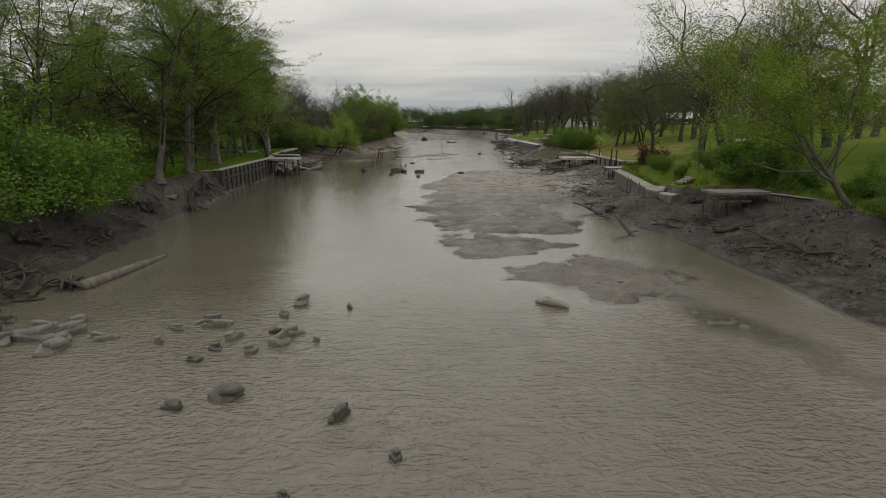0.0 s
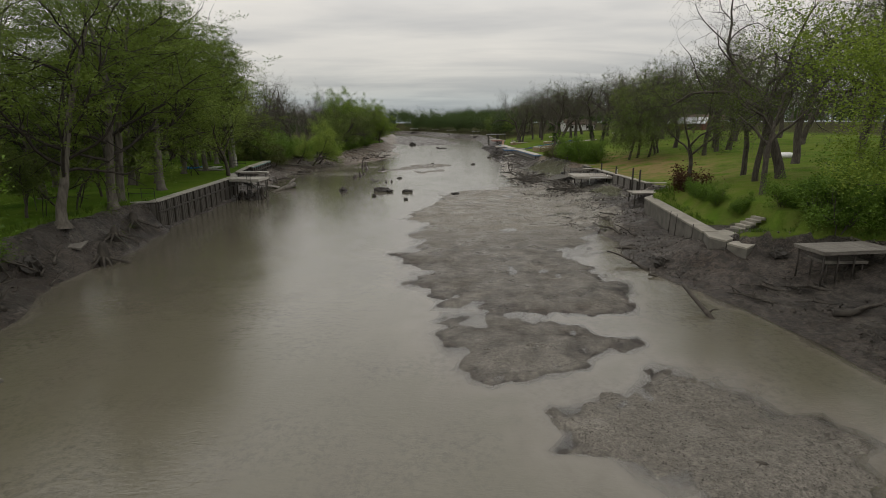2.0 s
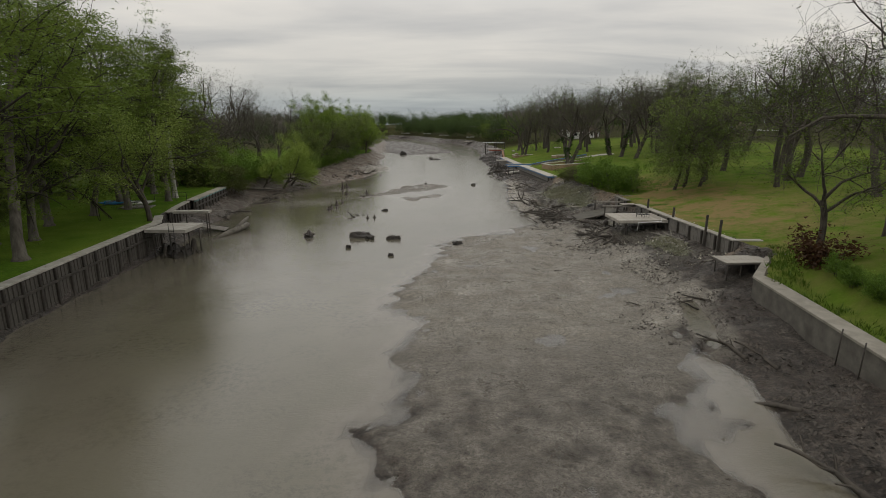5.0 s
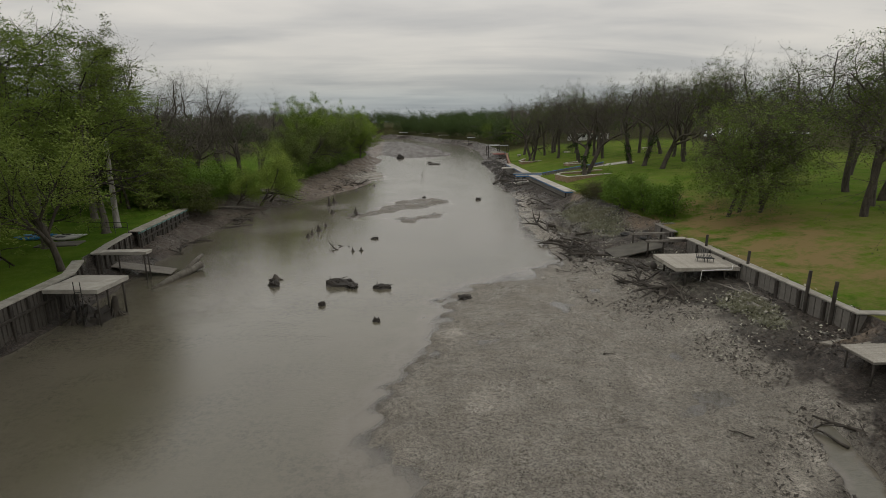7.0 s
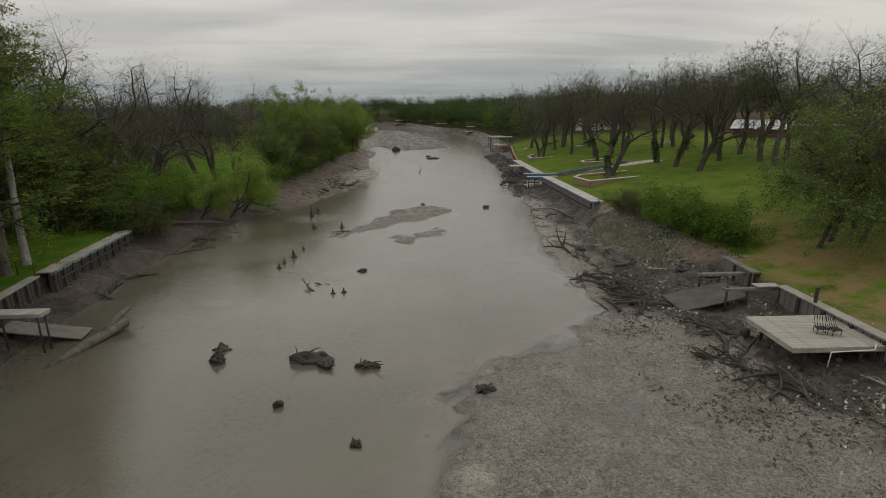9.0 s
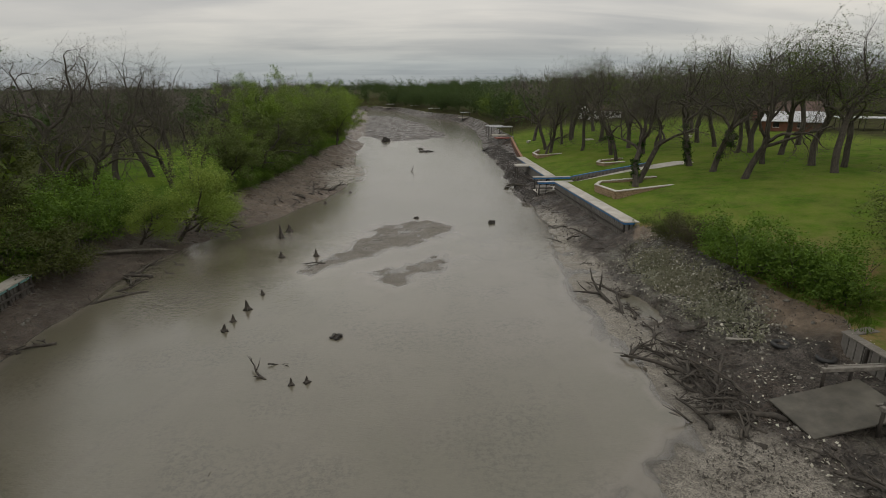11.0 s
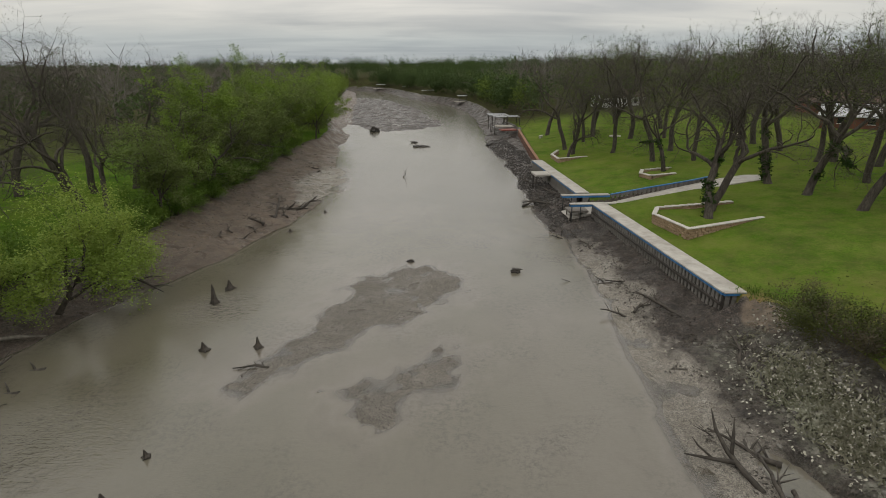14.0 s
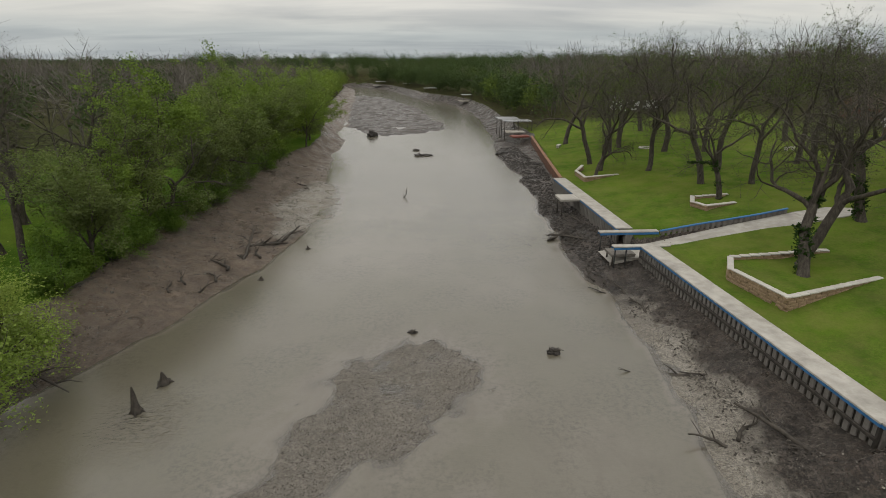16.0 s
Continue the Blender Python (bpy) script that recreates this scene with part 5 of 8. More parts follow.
def leafy_wood(name, seed, count, box, keep, material, high, per, size, label):
    """A stand of leafy trees too far off to count: crowns of small leaf clumps, with stems."""
    x, y, r = wood_points(seed, count, *box, keep)
    n = len(x)
    hgt = high * r.uniform(0.65, 1.15, n)
    base = ground_at(x, y)[0]
    t = r.normal(0, 1, (n, per, 3))
    t /= np.linalg.norm(t, axis=2)[:, :, None]
    t *= r.uniform(0.1, 1.0, (n, per, 1)) ** 0.4 * (0.82 + 0.3 * np.sin(t[:, :, 0:1] * 5 + t[:, :, 2:3] * 7 + r.uniform(0, 6, (n, 1, 1))))
    blob = r.uniform(0.8, 1.25, (n, 1, 3)) * np.array([0.33, 0.33, 0.4])
    c = np.stack([x, y, base + hgt * 0.58], 1)[:, None, :] + t * hgt[:, None, None] * blob
    c = c.reshape(-1, 3)
    m = len(c)
    a = r.normal(0, 1, (m, 3))
    a /= np.linalg.norm(a, axis=1)[:, None]
    b = np.cross(a, r.normal(0, 1, (m, 3)))
    b /= np.linalg.norm(b, axis=1)[:, None]
    s = size * r.uniform(0.6, 1.3, m)[:, None]
    u, w = a * s * 0.7, b * s * 0.5
    i = np.arange(m) * 3
    me = mesh_np(name, np.stack([c - u + w, c - u - w, c + u], 1).reshape(-1, 3), [], material, np.stack([i, i + 1, i + 2], 1))
    tagged(new(name, me), label, "woods", kind="stuff")


def bare_wood(name, seed, count, box, keep, high, per, label, thick=0.05):
    """A stand of bare trees too far off to count: stems, limbs and twigs as slender sticks."""
    x, y, r = wood_points(seed, count, *box, keep)
    n = len(x)
    hgt = high * r.uniform(0.7, 1.15, n)
    base = np.stack([x, y, ground_at(x, y)[0]], 1)
    V, Q, k = [], [], 0
    # stems
    lean = r.normal(0, 0.06, (n, 3)) * [1, 1, 0] + [0, 0, 1]
    mid = base + lean * (hgt * 0.22)[:, None]
    for ax in ((1, 0, 0), (0, 1, 0)):
        v, q = cards(mid, lean * (hgt * 0.24)[:, None], np.array(ax) * (hgt * 0.02)[:, None])
        V.append(v), Q.append(q + k)
        k += len(v)
    # limbs fan from the fork, twigs sit along their outer ends
    limbs = 7
    d = r.normal(0, 1, (n, limbs, 3)) * [0.75, 0.75, 0.35] + [0, 0, 0.9]
    d /= np.linalg.norm(d, axis=2)[:, :, None]
    ll = hgt[:, None] * r.uniform(0.4, 0.6, (n, limbs))
    fork = (base + lean * (hgt * 0.4)[:, None])[:, None, :]
    c = fork + d * ll[:, :, None] * 0.5
    w = np.cross(d, r.normal(0, 1, d.shape))
    w /= np.linalg.norm(w, axis=2)[:, :, None]
    v, q = cards(c.reshape(-1, 3), (d * ll[:, :, None] * 0.5).reshape(-1, 3), (w * hgt[:, None, None] * 0.009).reshape(-1, 3))
    V.append(v), Q.append(q + k)
    k += len(v)
    tw = per
    f = r.uniform(0.35, 1.0, (n, limbs, tw))
    p = fork[:, :, None, :] + d[:, :, None, :] * (ll[:, :, None] * f)[..., None]
    e = d[:, :, None, :] + r.normal(0, 0.65, (n, limbs, tw, 3))
    e /= np.linalg.norm(e, axis=3)[..., None]
    tl = (hgt[:, None, None] * r.uniform(0.07, 0.16, (n, limbs, tw)))[..., None]
    w = np.cross(e, r.normal(0, 1, e.shape))
    w /= np.linalg.norm(w, axis=3)[..., None]
    v, q = cards((p + e * tl).reshape(-1, 3), (e * tl).reshape(-1, 3), (w * thick).reshape(-1, 3))
    V.append(v), Q.append(q + k)
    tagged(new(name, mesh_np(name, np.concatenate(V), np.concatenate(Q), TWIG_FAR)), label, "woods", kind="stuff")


def off_river(x, y, gap):
    return (x < top_left(y) - gap) | (x > top_right(y) + gap)


def house_gap(x, y):
    return ~((x > 60) & (x < 100) & (y > 110) & (y < 205))


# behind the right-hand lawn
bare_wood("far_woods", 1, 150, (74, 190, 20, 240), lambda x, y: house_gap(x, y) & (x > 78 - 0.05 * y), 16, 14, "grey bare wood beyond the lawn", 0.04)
leafy_wood("far_woods", 2, 60, (84, 190, 20, 240), house_gap, LEAF_DARK, 12, 110, 0.8, "dull green trees in the wood beyond the lawn")
bare_wood("far_woods", 3, 150, (30, 170, 205, 330), lambda x, y: off_river(x, y, 6) & house_gap(x, y) & (x > 34), 15, 16, "grey bare wood at the lawn's end", 0.045)
leafy_wood("far_woods", 4, 120, (30, 190, 218, 330), lambda x, y: off_river(x, y, 1) & house_gap(x, y), LEAF_DARK, 12.5, 360, 0.34, "dark green trees at the lawn's end")
leafy_wood("far_woods", 5, 26, (27, 42, 232, 330), lambda x, y: off_river(x, y, 1.5), LEAF_CYPRESS, 10, 420, 0.3, "fresh green trees by the far bank")
# where the river bends away
leafy_wood("far_woods", 6, 760, (-160, 160, 320, 560), lambda x, y: x > top_right(y) + 2, LEAF_DARK, 14, 330, 0.4, "dark green wood along the river bend")
leafy_wood("far_woods", 7, 260, (-260, -20, 300, 620), lambda x, y: x < top_left(y) - 3, LEAF_DARK, 12, 200, 0.6, "dark green wood left of the bend")
leafy_wood("far_woods", 19, 2600, (-40, 60, 225, 520), lambda x, y: (x > top_right(y) + 0.5) & (x < top_right(y) + 12) & ((y > 240) | (x > 34)), LEAF_DARK, 11, 260, 0.4, "dark green growth along the far right bank")
leafy_wood("far_woods", 20, 2400, (-70, -10, 200, 520), lambda x, y: (x < top_left(y) - 0.5) & (x > top_left(y) - 10), LEAF_CYPRESS, 9, 220, 0.36, "fresh green growth along the far left bank")
# left of the river
leafy_wood("far_woods", 8, 60, (-30, -18, 195, 330), lambda x, y: x < top_left(y) - 1.5, LEAF_BRIGHT, 13, 440, 0.3, "fresh green trees on the left bank")
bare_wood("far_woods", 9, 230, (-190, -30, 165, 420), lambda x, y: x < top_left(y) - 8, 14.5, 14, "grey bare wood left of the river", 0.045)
leafy_wood("far_woods", 10, 130, (-190, -28, 170, 420), lambda x, y: x < top_left(y) - 6, LEAF_DARK, 11, 200, 0.5, "dull green trees left of the river")
bare_wood("far_woods", 11, 150, (-170, -56, 10, 165), lambda x, y: x < -56, 15, 14, "grey bare wood behind the left lawn", 0.04)
leafy_wood("far_woods", 12, 130, (-170, -52, 5, 165), lambda x, y: x < -52, LEAF_DARK, 12, 110, 0.8, "dull green wood behind the left lawn")
leafy_wood("far_woods", 13, 14, (-60, -34, 100, 118), lambda x, y: x < -36, LEAF_CYPRESS, 11, 150, 0.55, "green trees behind the bulkhead")
leafy_wood("far_woods", 21, 70, (-64, -43, 12, 112), lambda x, y: x < -44, LEAF_DARK, 8, 170, 0.5, "dark undergrowth behind the left lawn")
# to the horizon
leafy_wood("far_woods", 14, 1700, (-1300, 1300, 330, 1500), lambda x, y: off_river(x, y, 8) & ((y > 520) | (x > 160) | (x < -190)), LEAF_DARK, 13, 120, 0.75, "wooded plain reaching to the horizon")
bare_wood("far_woods", 15, 450, (-900, 900, 330, 1100), lambda x, y: off_river(x, y, 8) & ((x > 160) | (x < -190) | (y > 520)), 14, 6, "bare trees in the wooded plain", 0.12)
leafy_wood("far_woods", 16, 1400, (-2400, 2400, 1300, 2900), lambda x, y: x == x, LEAF_DARK, 14, 50, 1.7, "last line of woods on the horizon")
leafy_wood("far_woods", 17, 700, (-900, -170, 60, 420), lambda x, y: x < -170, LEAF_DARK, 12, 40, 1.6, "woods far out on the left")
leafy_wood("far_woods", 18, 500, (190, 900, 60, 420), lambda x, y: x > 190, LEAF_DARK, 13, 40, 1.6, "woods far out on the right")


# ---- walls on the river edge ----
def along(path, d):
    """Point and direction at distance d along a path of (x, y)."""
    for (ax, ay), (bx, by) in zip(path, path[1:]):
        l = math.hypot(bx - ax, by - ay)
        if d <= l + 1e-6:
            t = d / l
            return ax + (bx - ax) * t, ay + (by - ay) * t, math.degrees(math.atan2(by - ay, bx - ax))
        d -= l
    return None


def length(path):
    return sum(math.hypot(b[0] - a[0], b[1] - a[1]) for a, b in zip(path, path[1:]))


def strip(path, off0, off1, z0, z1, ch=0.02):
    """A solid bar following a path, from off0 to off1 to its left, between two heights (numbers, or lists by point)."""
    g = Geo()
    n = len(path)
    rows = []
    for i, (x, y) in enumerate(path):
        d = Vector((0, 0))
        if i:
            d += (Vector(path[i]) - Vector(path[i - 1])).normalized()
        if i < n - 1:
            d += (Vector(path[i + 1]) - Vector(path[i])).normalized()
        d = d.normalized()
        nrm = Vector((-d.y, d.x))
        a = z0[i] if isinstance(z0, (list, tuple)) else z0
        b = z1[i] if isinstance(z1, (list, tuple)) else z1
        p, q = Vector((x, y)) + nrm * off0, Vector((x, y)) + nrm * off1
        pi, qi = p.lerp(q, min(ch / max(abs(off1 - off0), 1e-3), 0.3)), q.lerp(p, min(ch / max(abs(off1 - off0), 1e-3), 0.3))
        rows.append([(p.x, p.y, a), (p.x, p.y, b - ch), (pi.x, pi.y, b), (qi.x, qi.y, b), (q.x, q.y, b - ch), (q.x, q.y, a)])
    k = 6
    vs = [v for r in rows for v in r]
    fs = []
    for i in range(n - 1):
        for j in range(k):
            j2 = (j + 1) % k
            fs.append((i * k + j, i * k + j2, (i + 1) * k + j2, (i + 1) * k + j))
    fs.append(tuple(range(k))[::-1])
    fs.append(tuple((n - 1) * k + j for j in range(k)))
    if off1 < off0:
        fs = [f[::-1] for f in fs]
    return g.add(vs, [f[::-1] for f in fs])


def seawall(path, side, top, bottom, pitch, pile_w, proud, pile_mat, cap_mat, cap_w, label, name="seawall", trim=None, cap_h=0.12, post_every=0, wale=None, tie=None, jitter=0.0):
    """Sheet-pile or board wall: a backing, each pile or board, posts, wales, trim and cap. side: 1 if the land lies to the path's left."""
    w = thing(name, label=label, category="wall")
    # added dark sheet: its colour carries the shade of the gaps between piles
    part("backing", strip(path, 0.02 * side, 0.14 * side, bottom, top - 0.02), WOOD_DARK, w, "dark sheet standing for the shade between the piles")
    g = Geo().box((0, 0, (top + bottom) / 2 - 0.02), (pile_w, proud, top - bottom - 0.06), ch=min(0.03, proud * 0.4))
    me = g.mesh("sheet", pile_mat)
    rng = random.Random(int(path[0][1]))
    total, d = length(path), pitch / 2
    while d < total:
        x, y, a = along(path, d)
        o = new("sheet", me)
        nx_, ny_ = -math.sin(radians(a)) * side, math.cos(radians(a)) * side
        s = proud * 0.5 - 0.03
        o.matrix_world = pose(x - nx_ * s, y - ny_ * s, rng.uniform(-jitter, 0), 0, 0, a + rng.uniform(-1, 1) * jitter * 12)
        o.parent = w
        d += pitch
    if post_every:
        pm = Geo().box((0, 0, (top + bottom) / 2 - 0.03), (0.17, 0.17, top - bottom), ch=0.03).mesh("post", WOOD_DARK)
        d = 0.2
        while d < total:
            x, y, a = along(path, d)
            o = new("post", pm)
            nx_, ny_ = -math.sin(radians(a)) * side, math.cos(radians(a)) * side
            o.matrix_world = pose(x - nx_ * (proud + 0.03), y - ny_ * (proud + 0.03), 0, 0, 0, a)
            o.parent = w
            d += post_every
    for z in wale or ():
        part("wale", strip(path, -(proud + 0.13) * side, -(proud - 0.01) * side, z - 0.08, z + 0.08), WOOD_DARK, w)
    if trim:
        part("trim", strip(path, -(proud + 0.07) * side, -0.0 * side, top - 0.16, top), trim, w, "painted trim under the cap")
    part("cap", strip(path, -(proud + 0.09) * side, cap_w * side, top + 0.003, top + cap_h), cap_mat, w, "flat wall cap")
    return w


def deck(name, x0, x1, y0, y1, z, board_mat, label, category="dock", boards="x", thick=0.05, skirt=0.2, legs=(), leg_mat=None, rz=0.0, board_w=0.2, leg_r=0.07):
    """A timber platform: each board, the frame under it and its legs down to the mud. boards: the axis they run along."""
    cx, cy = (x0 + x1) / 2, (y0 + y1) / 2
    t = thing(name, (cx, cy, z), rz, label, category)
    lx, ly = x1 - x0, y1 - y0
    span, run = (ly, lx) if boards == "x" else (lx, ly)
    n = max(int(span / board_w), 1)
    w = span / n
    me = Geo().box((0, 0, -thick / 2), (run, w - 0.012, thick) if boards == "x" else (w - 0.012, run, thick), ch=0.008).mesh("board", board_mat)
    rng = random.Random(int(cx * 10))
    for i in range(n):
        o = new("board", me)
        p = -span / 2 + w * (i + 0.5)
        o.matrix_world = pose(rng.uniform(-0.015, 0.015), p, rng.uniform(-0.006, 0.004)) if boards == "x" else pose(p, rng.uniform(-0.015, 0.015), rng.uniform(-0.006, 0.004))
        o.parent = t
    for sy in (-1, 1):
        part("beam", Geo().box((0, sy * (ly / 2 - 0.05), -thick - skirt / 2), (lx - 0.02, 0.08, skirt)), board_mat if skirt > 0.1 else WOOD, t)
    for sx in (-1, 1):
        part("beam", Geo().box((sx * (lx / 2 - 0.05), 0, -thick - skirt / 2 - 0.002), (0.08, ly - 0.2, skirt)), board_mat if skirt > 0.1 else WOOD, t)
    for px_, py_ in legs:
        p = pose(0, 0, 0, 0, 0, rz) @ Vector((px_ - cx, py_ - cy, 0))
        zz = min(gz(cx + p.x, cy + p.y), z - 0.5) - 0.3 - z
        part("leg", Geo().tube([(px_ - cx, py_ - cy, zz), (px_ - cx, py_ - cy, -thick - 0.02)], [leg_r, leg_r], 8), leg_mat or WOOD_DARK, t, smooth=True)
    return t


# right: blue-trimmed sheet piling with a concrete cap
BLUE_NEAR = [(20.25, 115.45), (19.6, 138.3)]
seawall(BLUE_NEAR, -1, 2.55, 0.5, 0.46, 0.3, 0.12, PILE, CONCRETE_PALE, 1.35, "sheet-pile seawall with pale concrete cap and blue trim", trim=BLUE, cap_h=0.1, wale=(1.75,))
seawall([(21.6, 115.45), (20.13, 115.45)], -1, 2.546, 0.5, 0.46, 0.3, 0.1, PILE, CONCRETE_PALE, 0.2, "short sheet-pile return at the wall's end", trim=BLUE, cap_h=0.09)
seawall([(19.45, 143.4), (19.5, 165.4)], -1, 2.55, 0.4, 0.46, 0.3, 0.12, PILE, CONCRETE_PALE, 1.35, "sheet-pile seawall with pale concrete cap and blue trim", trim=BLUE, cap_h=0.1)
seawall([(20.4, 165.9), (22.6, 183), (25.8, 206.3)], -1, 2.5, 0.3, 0.6, 0.5, 0.1, mat_plain("rusty_steel", (0.09, 0.045, 0.03), (0.2, 0.095, 0.055), 1.2, 0.8, stain=(0.05, 0.035, 0.03)),
        mat_plain("rust_brown_cap", (0.2, 0.1, 0.055), (0.34, 0.17, 0.09), 1.5, 0.8), 0.28, "rust-brown steel seawall along the lawn", cap_h=0.1)
# finger walls either side of the boat ramp
for nm, x0, x1, yy in (("near", 17.1, 22.0, 138.62), ("far", 17.3, 22.8, 142.55)):
    f = thing("ramp_wall", ((x0 + x1) / 2, yy, 0), label="narrow concrete pier with blue trim beside the boat ramp", category="pier", group="piers at the boat ramp")
    part("top", Geo().box((0, 0, 2.6), (x1 - x0, 0.62, 0.12), ch=0.03), CONCRETE_PALE, f)
    for s in (-1, 1):
        part("trim", Geo().box((0, s * 0.26, 2.44), (x1 - x0 - 0.02, 0.07, 0.2)), BLUE, f, "blue painted trim")
    part("core", Geo().box((1.2, 0, 1.6), (x1 - x0 - 2.5, 0.42, 1.85)), PILE, f, "stained sheet-pile core")
    for k in (0.25, 1.2):
        part("leg", Geo().tube([(-(x1 - x0) / 2 + k, 0, 0.0), (-(x1 - x0) / 2 + k, 0, 2.5)], [0.06, 0.06], 8), METAL_DARK, f, smooth=True)
deck("lower_deck", 17.2, 19.3, 138.9, 140.6, 1.75, WOOD, "low mud-stained wooden landing beside the ramp", legs=((17.4, 139.1), (17.4, 140.4)), boards="y")
deck("landing", 17.1, 19.3, 154.2, 156.6, 2.62, CONCRETE_PALE, "small pale landing on the seawall", "dock", boards="x", legs=((17.4, 154.5), (17.4, 156.3)), board_w=0.6)
RAMP = [(17.2 + 1.0 * i, float(ramp_middle(17.2 + 1.0 * i))) for i in range(19)]
ramp_g = Geo()
for (ax, ay), (bx, by) in zip(RAMP, RAMP[1:]):
    za_, zb_ = float(ramp_height(ax)), float(ramp_height(bx))
    ramp_g.add([(ax, ay - 1.4, za_), (bx, by - 1.4, zb_), (bx, by + 1.4, zb_), (ax, ay + 1.4, za_), (ax, ay - 1.4, za_ - 0.3), (bx, by - 1.4, zb_ - 0.3)],
               [(0, 1, 2, 3), (4, 5, 1, 0)])
solo("boat_ramp", ramp_g, CONCRETE_PALE, "sloping concrete boat ramp cut into the lawn", "ramp", kind="structure")
pad = [(34.9, 139.2), (37.6, 139.3), (39.6, 139.9), (39.8, 141.4), (38.0, 142.1), (34.9, 142.0)]
solo("ramp_head", Geo().add([(x, y, gz(x, y) + 0.08) for x, y in pad] + [(x, y, gz(x, y) - 0.3) for x, y in pad],
                            [tuple(range(6))] + [(i, i + 6, (i + 1) % 6 + 6, (i + 1) % 6) for i in range(6)]), CONCRETE_PALE, "pale concrete turning pad at the top of the ramp", "paving", kind="structure")
KERB = [(22.9, 142.3), (26, 142.2), (29, 142.1), (32, 142.06), (34.4, 142.03)]
kerb_z = [max(float(ramp_height(x)) + 0.42, gz(x, y + 0.5) + 0.05) for x, y in KERB]
kb = thing("ramp_kerb", label="low sheet-pile kerb with blue top along the boat ramp", category="kerb")
part("backing", strip(KERB, 0.0, 0.12, [z - 1.2 for z in kerb_z], [z - 0.02 for z in kerb_z]), PILE, kb)
part("cap", strip(KERB, -0.1, 0.16, [z - 0.02 for z in kerb_z], [z + 0.07 for z in kerb_z]), BLUE, kb, "blue painted top")
kp = Geo().box((0, 0, -0.5), (0.3, 0.08, 0.95), ch=0.02).mesh("sheet", PILE)
dd, kl = 0.25, length(KERB)
km = [length(KERB[:i + 1]) for i in range(len(KERB))]
while dd < kl:
    x, y, a = along(KERB, dd)
    o = new("sheet", kp)
    o.matrix_world = pose(x + 0.012, y - 0.045, float(np.interp(dd, km, kerb_z)), 0, 0, a)
    o.parent = kb
    dd += 0.5


# stone planters round the lawn trees
def planter(path, tops, label, group="stone planters"):
    """Low wall of cut stones in courses under pale cap stones, sunk into the slope."""
    t = thing("planter_wall", label=label, category="wall", group=group)
    rng = random.Random(int(path[0][0] * 7))
    sizes = (0.34, 0.48, 0.62)
    me = [Geo().box((0, 0, 0), (l, 0.32, 0.22), ch=0.035).mesh("stone", STONE) for l in sizes]
    cap = Geo().box((0, 0, 0), (0.7, 0.42, 0.1), ch=0.025).mesh("cap_stone", STONE_CAP)
    total = length(path)
    marks = [length(path[:i + 1]) for i in range(len(path))]
    for course in range(5):
        d = 0.1 + 0.2 * (course % 2)
        while d < total - 0.1:
            k = rng.randrange(3)
            x, y, a = along(path, min(d + sizes[k] / 2, total))
            z = float(np.interp(d, marks, tops)) - 0.16 - course * 0.225
            if z > gz(x, y) - 0.5:
                o = new("stone", me[k])
                o.matrix_world = pose(x + rng.uniform(-0.02, 0.02), y + rng.uniform(-0.02, 0.02), z + rng.uniform(-0.008, 0.008), 0, 0, a + rng.uniform(-1.5, 1.5))
                o.parent = t
            d += sizes[k] + 0.015
    d = 0.0
    while d < total:
        x, y, a = along(path, min(d + 0.35, total))
        o = new("cap_stone", cap)
        o.matrix_world = pose(x, y, float(np.interp(d + 0.35, marks, tops)), 0, 0, a + rng.uniform(-1, 1))
        o.parent = t
        d += 0.71
    return t


planter([(31.0, 128.0), (23.3, 126.1), (22.7, 131.2), (24.0, 133.4), (30.9, 132.8)], [3.85, 3.55, 3.45, 3.45, 4.05], "tan cut-stone planter wall with pale caps round a leaning tree")
planter([(27.4, 163.9), (22.8, 163.2), (22.9, 167.3), (24.6, 170.0)], [3.35, 3.2, 3.15, 3.4], "low tan stone planter wall on the lawn")
planter([(32.2, 146.3), (28.8, 145.6), (28.4, 147.4), (29.4, 149.3), (32.6, 149.0)], [4.15, 4.05, 4.0, 4.0, 4.3], "small tan stone planter wall on the lawn")

# right: board bulkhead behind the main dock
seawall([(24.6, 66.2), (22.55, 66.5), (22.4, 78), (22.42, 84.6)], -1, 2.5, 1.0, 0.5, 0.44, 0.07, PILE, CAP_GREY, 0.5, "grey panel bulkhead with timber cap along the dry grass", name="bulkhead", post_every=2.0, cap_h=0.09)
seawall([(22.45, 87.3), (22.6, 91.2), (24.4, 91.6)], -1, 2.5, 1.0, 0.5, 0.44, 0.07, PILE, WOOD, 0.5, "short grey panel bulkhead with timber cap", name="bulkhead", post_every=2.0, cap_h=0.09)
deck("dock", 17.75, 22.35, 76.5, 80.5, 2.28, WOOD_X, "wide pale timber dock stranded high above the mud", boards="x", skirt=0.24, legs=((18.6, 76.8), (21.4, 76.8), (18.6, 80.2), (21.4, 80.2)), rz=-1.0, leg_r=0.08)
deck("dock", 19.5, 22.6, 61.8, 63.7, 2.12, WOOD_X, "small grey timber dock on thin legs", boards="x", skirt=0.1, legs=((19.7, 62.0), (19.7, 63.5), (20.6, 62.0), (20.6, 63.5), (21.6, 62.0), (21.6, 63.5)), leg_r=0.05)
deck("dock_step", 21.0, 22.5, 84.6, 85.3, 2.54, WOOD_X, "short timber walkway from the bulkhead", boards="x", skirt=0.08)
